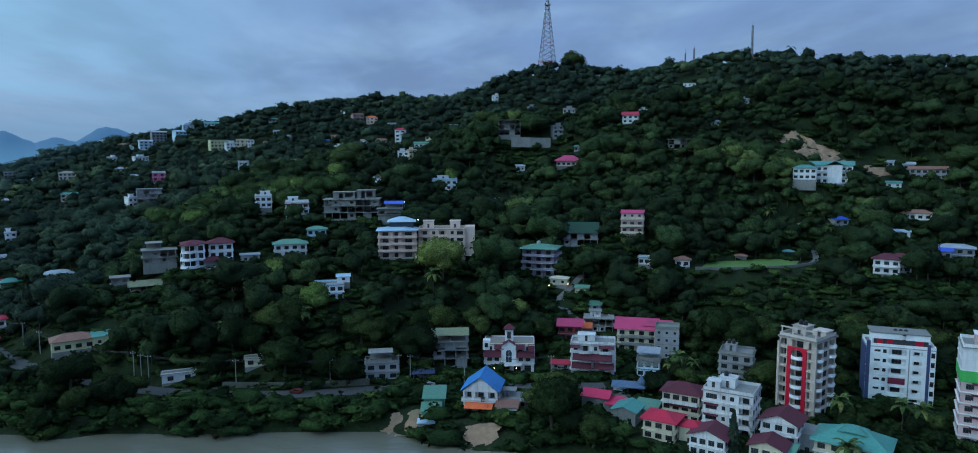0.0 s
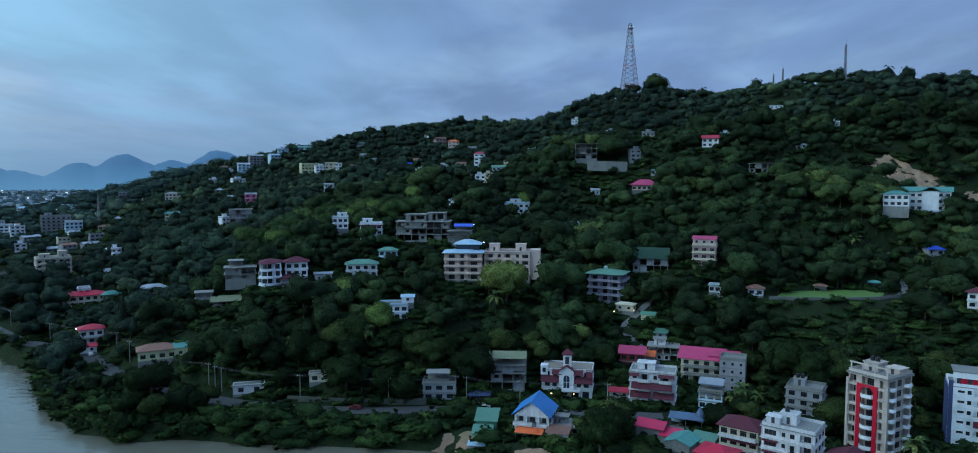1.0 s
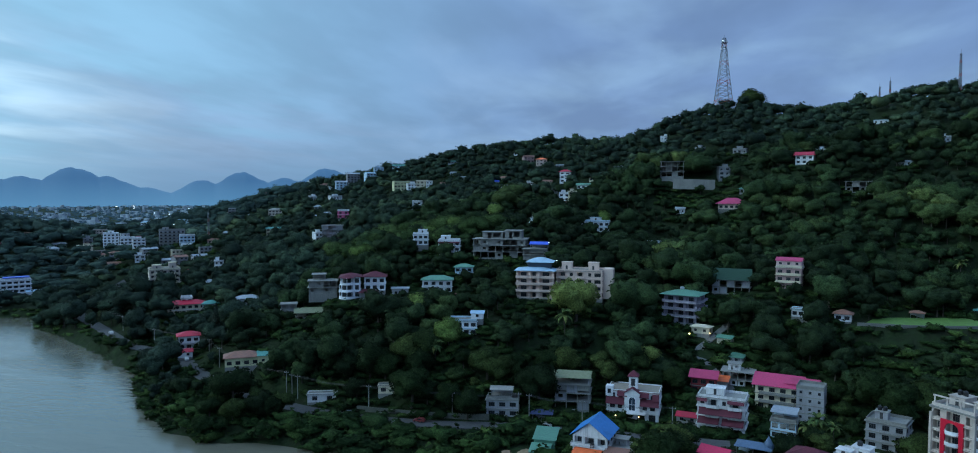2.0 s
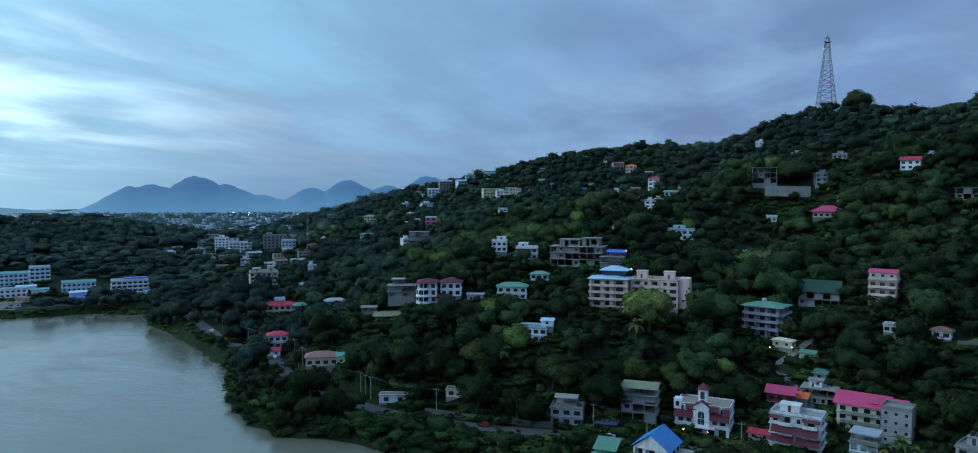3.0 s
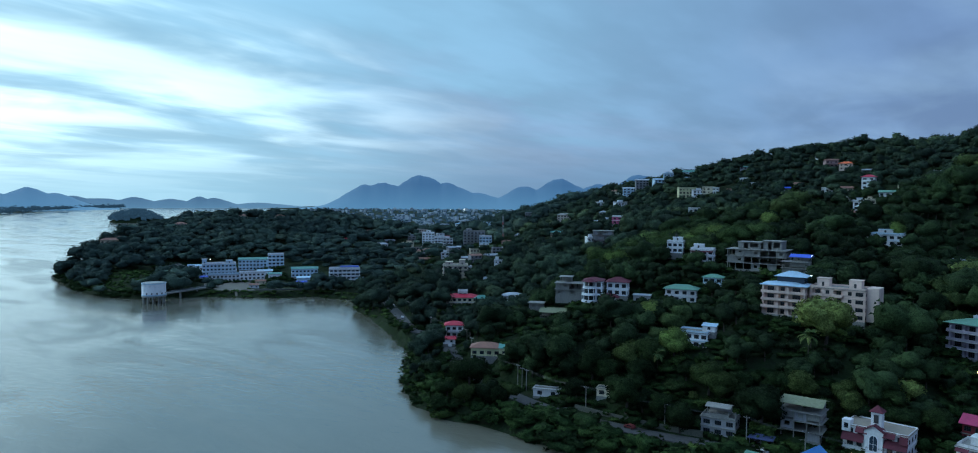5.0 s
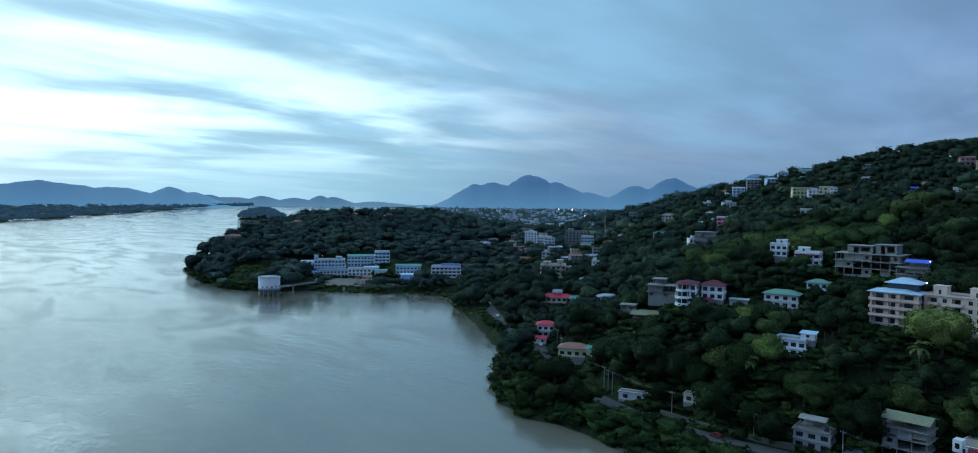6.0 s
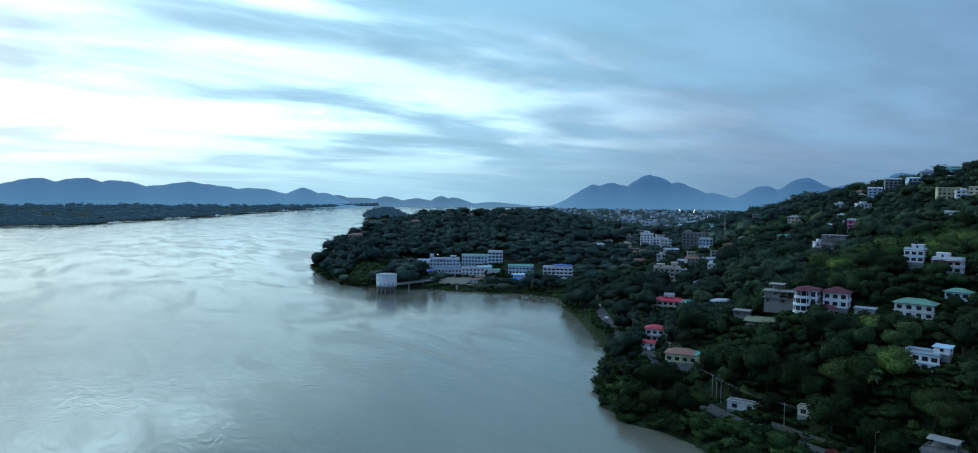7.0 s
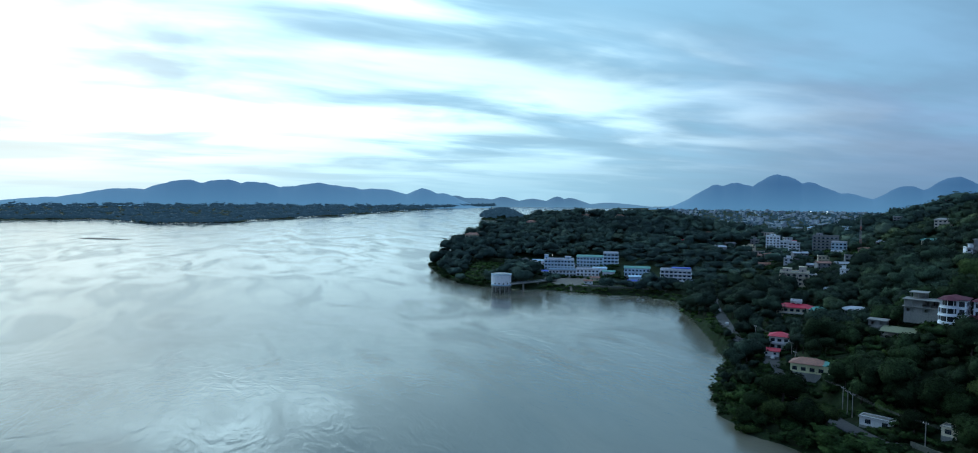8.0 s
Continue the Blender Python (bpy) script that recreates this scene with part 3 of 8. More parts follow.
ground = solid("ground", np_mesh("ground", np.stack([gX, gY, gZ], -1).reshape(-1, 3), gq), GROUND, "wooded hillside and river bank of dark green scrub", "ground", "structure")
ground.data.shade_smooth()

wx, wy = axis(-900, 300, 60, -7000, 5500), axis(-300, 600, 60, -6000, 6000)
wX, wY = np.meshgrid(wx, wy)
widx = np.arange(wX.size).reshape(wX.shape)
wq = np.stack([widx[:-1, :-1], widx[:-1, 1:], widx[1:, 1:], widx[1:, :-1]], -1).reshape(-1, 4)
solid("water", np_mesh("water", np.stack([wX, wY, wX * 0], -1).reshape(-1, 3), wq), WATER, "wide silty brown river with slow ripples", "river", "structure")


def hill_range(name, label, near, far, humps, material, seed):
    """Distant hills as one relief; humps: bearing (degrees left of north), half-width, height."""
    a = np.radians(np.linspace(min(h[0] - 3 * h[1] for h in humps), max(h[0] + 3 * h[1] for h in humps), 260))
    r = np.linspace(near, far, 14)
    A, R = np.meshgrid(a, r)
    deg = np.degrees(A)
    z = np.zeros(A.shape)
    for b, w, h in humps:
        z = np.maximum(z, h * np.exp(-0.5 * np.abs((deg - b) / w) ** 1.7))
    wob = sum(np.sin(deg * f + seed * f + p * 1.3) / f for p, f in enumerate((2.1, 4.7, 9.3, 17.0, 31.0, 53.0)))
    z = z * (1 + 0.05 * wob) * np.sin(np.clip((R - near) / (far - near), 0, 1) * math.pi) ** 0.8 - 2
    X, Y = -np.sin(A) * R + 40, np.cos(A) * R + 10
    i = np.arange(A.size).reshape(A.shape)
    q = np.stack([i[:-1, :-1], i[:-1, 1:], i[1:, 1:], i[1:, :-1]], -1).reshape(-1, 4)
    ob = solid(name, np_mesh(name, np.stack([X, Y, z], -1).reshape(-1, 3), q), material, label, "hills", "structure")
    ob.data.shade_smooth()
    return ob


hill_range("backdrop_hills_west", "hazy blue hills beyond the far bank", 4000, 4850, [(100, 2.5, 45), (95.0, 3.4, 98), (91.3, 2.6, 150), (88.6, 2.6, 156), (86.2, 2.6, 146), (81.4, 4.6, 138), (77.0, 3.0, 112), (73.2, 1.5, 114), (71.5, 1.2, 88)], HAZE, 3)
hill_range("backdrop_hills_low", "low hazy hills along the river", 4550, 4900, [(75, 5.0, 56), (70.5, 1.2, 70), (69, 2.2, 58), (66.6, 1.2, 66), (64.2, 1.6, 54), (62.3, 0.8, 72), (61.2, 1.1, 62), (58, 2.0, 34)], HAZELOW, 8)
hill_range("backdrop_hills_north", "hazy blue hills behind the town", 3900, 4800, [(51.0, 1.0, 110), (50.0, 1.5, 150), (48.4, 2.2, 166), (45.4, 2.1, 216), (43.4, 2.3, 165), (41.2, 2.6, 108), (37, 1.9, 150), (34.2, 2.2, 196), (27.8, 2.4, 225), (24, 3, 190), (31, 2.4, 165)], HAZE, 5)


def ribbon(name, label, pts, half, material, lift=0.0, depth=0.5):
    b = Build()
    L, R = [], []
    for i, p in enumerate(pts):
        t = (pts[min(i + 1, len(pts) - 1)] - pts[max(i - 1, 0)])
        s = Vector((-t.y, t.x, 0)).normalized() * half
        L.append(p + s + Vector((0, 0, lift)))
        R.append(p - s + Vector((0, 0, lift)))
    drop = Vector((0, 0, -depth))
    for i in range(len(pts) - 1):
        b.face(R[i], R[i + 1], L[i + 1], L[i])
        b.face(L[i], L[i + 1], L[i + 1] + drop, L[i] + drop)
        b.face(R[i + 1], R[i], R[i] + drop, R[i + 1] + drop)
    return solid(name, b, material, label, "road", "structure")


road_line = smooth_line(ROAD)
ribbon("road", "worn grey asphalt riverside road", road_line, 3.6, ASPHALT)
ribbon("road_lane", "narrow concrete lane climbing the hill", smooth_line(LANE), 1.7, PATHWAY)
ribbon("pavement_path", "pale concrete path round the terrace lawn", smooth_line(PATHWALK), 1.3, PATHWAY)
lawn_build = Build()
lawn_build.face(*[(x, y, 32.55 + (y - 318) * 0.05) for x, y in LAWN_RING])
solid("lawn", lawn_build, LAWN, "mown green terrace lawn", "lawn", "structure")


def wall_along(name, label, pts, thick, high, material, sink=1.5):
    """A free-standing or retaining wall along a line; its top follows the line's height."""
    b = Build()
    for p, q in zip(pts, pts[1:]):
        p, q = Vector(p), Vector(q)
        s = Vector((-(q - p).y, (q - p).x, 0)).normalized() * thick / 2
        up_, dn = Vector((0, 0, high)), Vector((0, 0, -sink))
        c = [p + s, p - s, q - s, q + s]
        b.face(*[v + up_ for v in c])
        b.face(c[1] + dn, c[2] + dn, c[2] + up_, c[1] + up_)
        b.face(c[3] + dn, c[0] + dn, c[0] + up_, c[3] + up_)
        b.face(c[0] + dn, c[1] + dn, c[1] + up_, c[0] + up_)
        b.face(c[2] + dn, c[3] + dn, c[3] + up_, c[2] + up_)
    return solid(name, b, material, label, "wall", "structure")


wall_along("wall_terrace", "stained concrete retaining wall below the lawn", [(94, 315, 32.7), (108, 314.3, 32.7), (122, 314.2, 32.8), (140, 317.5, 33.1), (152, 323, 33.5)], 0.5, 0.3, PATHWAY, 3.5)
wall_along("wall_upper", "tall grey retaining wall on the slope", [(20, 514, 94.0), (33, 512, 93.7), (48, 513, 93.2)], 0.8, 1.0, CONCRETE, 6)
roadside = [Vector((p.x + 1.5, p.y + 6.5, p.z)) for p in road_line if -100 < p.x < -40]
wall_along("wall_roadside", "mossy stone wall beside the road", roadside[::2], 0.5, 2.0, STONE, 1.5)

wall_along("wall_works", "long pale retaining wall above the riverside works", [(-632, 334, 10.5), (-612, 326, 9.5), (-592, 322, 8.5)], 0.8, 1.6, PATHWAY, 3)
wall_along("wall_quay", "grey quay wall along the riverside works", [(-486, 346, 3.6), (-470, 366, 3.4), (-452, 384, 3.4), (-436, 392, 3.4)], 0.8, 1.2, PATHWAY, 3)

# ---------------------------------------------------------------- buildings
FOOTPRINTS = []      # centre, half-size, turn: kept clear of trees


def pane_mesh(w, h, d):
    return _pane(round(w, 2), round(h, 2), round(d, 2))


@functools.lru_cache(maxsize=None)
def _pane(w, h, d):
    return Build().box(-w / 2, w / 2, d, d + 0.04, 0, h).mesh("pane")


@functools.lru_cache(maxsize=None)
def window_frame_mesh(w, h, d, bars, mat_key):
    b = Build()
    t = 0.07
    y0, y1 = d - 0.06, d + 0.02
    b.box(-w / 2, w / 2, y0, y1, 0, t).box(-w / 2, w / 2, y0, y1, h - t, h)
    b.box(-w / 2, -w / 2 + t, y0, y1, t, h - t).box(w / 2 - t, w / 2, y0, y1, t, h - t)
    for i in range(1, bars):
        x = -w / 2 + w * i / bars
        b.box(x - t / 2, x + t / 2, y0, y1, t, h - t)
    if h > 1.5:
        b.box(-w / 2 + t, w / 2 - t, y0, y1, h * 0.68, h * 0.68 + t)
    return b.mesh("window")


def facade(owner, m, w, h, ops, wall_mat, frame_mat=None, glass=None, thick=0.25, plain=False):
    """A wall with real openings. ops: (u0, u1, v0, v1, kind), kind w: window, d: door, l: deep loggia, o: open."""
    frame_mat, glass = frame_mat or DARKFRAME, glass or GLASS
    us = sorted({0.0, w, *[round(x, 3) for o in ops for x in o[:2]]})
    vs = sorted({0.0, h, *[round(x, 3) for o in ops for x in o[2:4]]})
    b = Build()
    P = lambda u, v, y=0.0: (u - w / 2, y, v)
    for u0, u1 in zip(us, us[1:]):
        for v0, v1 in zip(vs, vs[1:]):
            cu_, cv_ = (u0 + u1) / 2, (v0 + v1) / 2
            if not any(o[0] < cu_ < o[1] and o[2] < cv_ < o[3] for o in ops):
                b.face(P(u0, v0), P(u1, v0), P(u1, v1), P(u0, v1))
    for u0, u1, v0, v1, kind in ops:
        dp = {"w": thick, "d": thick, "l": 1.5, "o": 3.0}[kind]
        b.face(P(u0, v0), P(u0, v0, dp), P(u1, v0, dp), P(u1, v0))
        b.face(P(u0, v1), P(u1, v1), P(u1, v1, dp), P(u0, v1, dp))
        b.face(P(u0, v0), P(u0, v1), P(u0, v1, dp), P(u0, v0, dp))
        b.face(P(u1, v0), P(u1, v0, dp), P(u1, v1, dp), P(u1, v1))
        if kind in "lo":
            b.face(P(u0, v0, dp), P(u1, v0, dp), P(u1, v1, dp), P(u0, v1, dp))
    part("wall", b.welded(), wall_mat, owner, at=m)
    for u0, u1, v0, v1, kind in ops:
        ww, hh = u1 - u0, v1 - v0
        if kind == "o":
            continue
        deep = 1.5 if kind == "l" else thick
        if kind == "l":
            ww, hh = ww * 0.55, hh * 0.85
        if plain:
            part("window", pane_mesh(ww, hh, deep - 0.10 if kind != "l" else 1.46), glass, owner, at=m @ Matrix.Translation(((u0 + u1) / 2 - w / 2, 0, v0)))
            continue
        bars = 1 if kind == "d" else min(3, max(1, int(round(ww / 0.75))))
        fm = window_frame_mesh(round(ww, 2), round(hh, 2), deep - 0.12 if kind != "l" else 1.44, bars, frame_mat.name)
        at = m @ Matrix.Translation(((u0 + u1) / 2 - w / 2, 0, v0))
        wi = part("door" if kind == "d" else "window", fm, frame_mat, owner, at=at)
        part("pane", pane_mesh(ww, hh, deep - 0.10 if kind != "l" else 1.46), glass, wi)


def rows_of(w, n, floors, fh, ww=1.3, wh=1.35, sill=0.95, kind="w", skip=()):
    res = []
    for f in range(floors):
        if f in skip:
            continue
        for i in range(n):
            c = w * (i + 0.5) / n
            res.append((c - ww / 2, c + ww / 2, f * fh + sill, f * fh + min(sill + wh, fh - 0.15), kind))
    return res


def hip_roof(b, x0, x1, y0, y1, z, rise, over=0.7, thick=0.16, ridge=None):
    x0, x1, y0, y1 = x0 - over, x1 + over, y0 - over, y1 + over
    w, d = x1 - x0, y1 - y0
    inset = min(w, d) / 2 if ridge is None else ridge
    if w >= d:
        a, c = (x0 + inset, (y0 + y1) / 2), (x1 - inset, (y0 + y1) / 2)
    else:
        a, c = ((x0 + x1) / 2, y0 + inset), ((x0 + x1) / 2, y1 - inset)
    for dz, flip in ((0, False), (-thick, True)):
        A, C = (*a, z + rise + dz), (*c, z + rise + dz)
        p = [(x0, y0, z + dz), (x1, y0, z + dz), (x1, y1, z + dz), (x0, y1, z + dz)]
        fs = [(p[0], p[1], C, A), (p[1], p[2], C), (p[2], p[3], A, C), (p[3], p[0], A)] if w >= d else [(p[0], p[1], A), (p[1], p[2], C, A), (p[2], p[3], C), (p[3], p[0], A, C)]
        for f in fs:
            b.face(*(reversed(f) if flip else f))
    p = [(x0, y0), (x1, y0), (x1, y1), (x0, y1)]
    for i in range(4):
        q, r = p[i], p[(i + 1) % 4]
        b.face((*q, z - thick), (*r, z - thick), (*r, z), (*q, z))
    return b


def gable_roof(b, x0, x1, y0, y1, z, rise, over=0.6, thick=0.14, along="x", skew=0.5):
    """A ridge along x or y; skew: where it lies across the span."""
    x0, x1, y0, y1 = x0 - over, x1 + over, y0 - over, y1 + over
    if along == "x":
        m_ = y0 + (y1 - y0) * skew
        e = [((x0, y0, z), (x1, y0, z)), ((x0, m_, z + rise), (x1, m_, z + rise)), ((x0, y1, z), (x1, y1, z))]
    else:
        m_ = x0 + (x1 - x0) * skew
        e = [((x0, y1, z), (x0, y0, z)), ((m_, y1, z + rise), (m_, y0, z + rise)), ((x1, y1, z), (x1, y0, z))]
    lo = lambda p: (p[0], p[1], p[2] - thick)
    for (a, c), (d, f) in zip(e, e[1:]):
        b.face(a, c, f, d)
        b.face(lo(c), lo(a), lo(d), lo(f))
        b.face(lo(a), a, d, lo(d))
        b.face(c, lo(c), lo(f), f)
    for a, c in (e[0], e[2]):
        b.face(lo(a), lo(c), c, a)
    return b


def rail(owner, m, w, d, kind, material):
    """A balcony's parapet along its front and both sides, standing on its slab."""
    b = Build()
    if kind == "solid":
        b.box(-w / 2, w / 2, -d, -d + 0.12, 0, 0.95).box(-w / 2, -w / 2 + 0.12, -d + 0.12, 0, 0, 0.95).box(w / 2 - 0.12, w / 2, -d + 0.12, 0, 0, 0.95)
        return part("parapet", b, material, owner, at=m)
    for z in (0.5, 0.92):
        b.box(-w / 2, w / 2, -d, -d + 0.06, z, z + 0.07).box(-w / 2, -w / 2 + 0.06, -d, 0, z, z + 0.07).box(w / 2 - 0.06, w / 2, -d, 0, z, z + 0.07)
    k = max(2, int(w / 0.5))
    for i in range(k + 1):
        x = -w / 2 + 0.03 + (w - 0.06) * i / k
        b.box(x - 0.025, x + 0.025, -d, -d + 0.06, 0, 0.95)
    return part("railing", b, material, owner, at=m)


def balcony(owner, m, w, d, slab_mat, rail_mat, kind="solid", curved=False):
    if curved:
        b, r = Build(), Build()
        n = 10
        arc = [(-w / 2 + w * i / n, -d * (1 - (2 * i / n - 1) ** 2) ** 0.5 if 0 < i < n else 0.0) for i in range(n + 1)]
        for z in (0.0, 0.22):
            pts = [(x, y, z) for x, y in arc]
            b.face(*(pts if z else pts[::-1]))
        for (xa, ya), (xb, yb) in zip(arc, arc[1:]):
            b.face((xa, ya, 0), (xb, yb, 0), (xb, yb, 0.22), (xa, ya, 0.22))
            for s in (1.0, 0.9):
                q = [(xa * s, ya * s, 0.22), (xb * s, yb * s, 0.22), (xb * s, yb * s, 1.15), (xa * s, ya * s, 1.15)]
                r.face(*(q if s == 1.0 else q[::-1]))
            r.face((xa, ya, 1.15), (xb, yb, 1.15), (xb * 0.9, yb * 0.9, 1.15), (xa * 0.9, ya * 0.9, 1.15))
        s_ = part("balcony", b, slab_mat, owner, at=m)
        part("parapet", r, rail_mat, s_)
        return s_
    s_ = part("balcony", Build().box(-w / 2, w / 2, -d, 0, 0, 0.18), slab_mat, owner, at=m)
    rail(s_, Matrix.Translation((0, 0, 0.18)), w, d, kind, rail_mat)
    return s_


def water_tank(owner, x, y, z, material=None, r=0.65):
    b = Build().tube((0, 0, 0), (0, 0, 1.15), r, r, 14).tube((0, 0, 1.15), (0, 0, 1.4), r, r * 0.35, 14).tube((0, 0, 1.4), (0, 0, 1.5), 0.22, 0.22, 10)
    return part("water_tank", b, material or BLACK, owner, "round plastic roof tank", Matrix.Translation((x, y, z)))


SIDES = {"front": 0, "right": 90, "back": 180, "left": -90}


def house(name, label, x, y, rz, w, d, floors, fh=3.0, wall=None, trim=None, roof="flat", roof_mat=None, rise=2.4, over=0.7, nf=4, ns=3, win=(1.9, 1.55, 0.75),
          front=None, right=None, left=None, frames=None, glass=None, ledge=0.4, balconies=(), tanks=0, head=None, parapet=0.9, z=None, sink=3.5, category="house", group="",
          side_balconies=(), along="x", canopy=None, rails=None):
    """A house or block. Its front faces local -y; the base lies on the ground at (x, y), the middle of the front."""
    if math.hypot(x - 30, y) > 400:
        ns = min(ns, 1)
    z = height_at(x, y) if z is None else z
    wall, trim, roof_mat = wall or WHITE, trim or WHITE, roof_mat or CONCRETE
    own = thing(name, label, category, pose(x, y, z, 0, 0, rz), group)
    turn = radians(rz)
    FOOTPRINTS.append((x - math.sin(turn) * d / 2, y + math.cos(turn) * d / 2, w / 2, d / 2, turn))
    h = floors * fh
    part("plinth", Build().box(-w / 2 - 0.05, w / 2 + 0.05, -0.05, d + 0.05, -sink, 0.02), CONCRETE, own, "stained concrete plinth")
    ww, wh, sill = win
    faces = {"front": (w, nf, front), "right": (d, ns, right), "back": (w, 0, None), "left": (d, ns, left)}
    for side, (length, n, ops) in faces.items():
        m = Matrix.Translation((0, d / 2, 0)) @ Matrix.Rotation(radians(SIDES[side]), 4, "Z") @ Matrix.Translation((0, -(d if side in ("front", "back") else w) / 2, 0.02))
        if ops is None:
            ops = rows_of(length, n, floors, fh, min(ww, length / max(n, 1) * 0.7), wh, sill) if n else []
        facade(own, m, length, h, ops, wall, frames, glass, plain=math.hypot(x - 30, y) > 400)
    if ledge:
        for f in range(1, floors + (roof == "flat")):
            part("floor_band", Build().box(-w / 2 - ledge, w / 2 + ledge, -ledge, d + ledge, f * fh - 0.12, f * fh + 0.10), trim, own)
    for f, u, bw, bd, kind in balconies:
        balcony(own, Matrix.Translation((u, 0, f * fh - 0.1)), bw, bd, trim, rails or trim, kind, kind == "curved")
    for f, u, bw, bd, kind in side_balconies:
        balcony(own, Matrix.Translation((w / 2, u, f * fh - 0.1)) @ Matrix.Rotation(radians(90), 4, "Z"), bw, bd, trim, rails or trim, kind, kind == "curved")
    if roof == "flat":
        part("roof", Build().box(-w / 2 - ledge, w / 2 + ledge, -ledge, d + ledge, h + 0.02, h + 0.24), roof_mat, own, "flat concrete roof")
        t, p = 0.15, h + 0.24
        b = Build().box(-w / 2, w / 2, 0, t, p, p + parapet).box(-w / 2, w / 2, d - t, d, p, p + parapet).box(-w / 2, -w / 2 + t, t, d - t, p, p + parapet).box(w / 2 - t, w / 2, t, d - t, p, p + parapet)
        part("parapet", b, trim, own)
    elif roof == "hip":
        part("roof", hip_roof(Build(), -w / 2, w / 2, 0, d, h + 0.18, rise, over), roof_mat, own)
        part("eaves_soffit", Build().box(-w / 2 - 0.1, w / 2 + 0.1, -0.1, d + 0.1, h - 0.1, h + 0.02), trim, own)
    elif roof == "gable":
        part("roof", gable_roof(Build(), -w / 2, w / 2, 0, d, h + 0.16, rise, over, along=along), roof_mat, own)
        if along == "x":
            for s in (-w / 2, w / 2):
                part("gable_wall", Build().face((s, 0, h), (s, d, h), (s, d / 2, h + rise * 0.94)), wall, own)
        else:
            for s in (0, d):
                part("gable_wall", Build().face((-w / 2, s, h), (w / 2, s, h), (0, s, h + rise * 0.94)), wall, own)
    if head:
        for hx, hy, hw, hd, hh in head:
            q = part("roof_room", Build().box(hx - hw / 2, hx + hw / 2, hy - hd / 2, hy + hd / 2, h + 0.24, h + 0.24 + hh), wall, own)
            part("roof_slab", Build().box(hx - hw / 2 - 0.25, hx + hw / 2 + 0.25, hy - hd / 2 - 0.25, hy + hd / 2 + 0.25, h + 0.24 + hh, h + 0.42 + hh), trim, q)
            part("door", Build().box(hx - 0.45, hx + 0.45, hy - hd / 2 - 0.05, hy - hd / 2 - 0.004, h + 0.3, h + 2.3), DARKFRAME, q)
    for i in range(tanks):
        top = h + 0.42 + head[0][4] if head else h + 0.24
        cx_, cy_ = (head[0][0], head[0][1]) if head else (w * 0.2, d * 0.6)
        water_tank(own, cx_ - 0.8 + 1.5 * i, cy_, top)
    if canopy:
        for f, u, cw, cd, drop in canopy:
            zt = f * fh
            b = Build().face((u - cw / 2, 0, zt), (u - cw / 2, -cd, zt - drop), (u + cw / 2, -cd, zt - drop), (u + cw / 2, 0, zt))
            b.face((u - cw / 2, 0, zt - 0.12), (u + cw / 2, 0, zt - 0.12), (u + cw / 2, -cd, zt - drop - 0.12), (u - cw / 2, -cd, zt - drop - 0.12))
            b.face((u - cw / 2, -cd, zt - drop - 0.12), (u + cw / 2, -cd, zt - drop - 0.12), (u + cw / 2, -cd, zt - drop), (u - cw / 2, -cd, zt - drop))
            b.face((u - cw / 2, 0, zt - 0.12), (u - cw / 2, -cd, zt - drop - 0.12), (u - cw / 2, -cd, zt - drop), (u - cw / 2, 0, zt))
            b.face((u + cw / 2, -cd, zt - drop - 0.12), (u + cw / 2, 0, zt - 0.12), (u + cw / 2, 0, zt), (u + cw / 2, -cd, zt - drop))
            part("canopy", b, roof_mat if roof != "flat" else MAROON, own)
    return own


@functools.lru_cache(maxsize=None)
def column_mesh(h):
    return Build().box(-0.16, 0.16, -0.16, 0.16, 0, h).mesh("column")


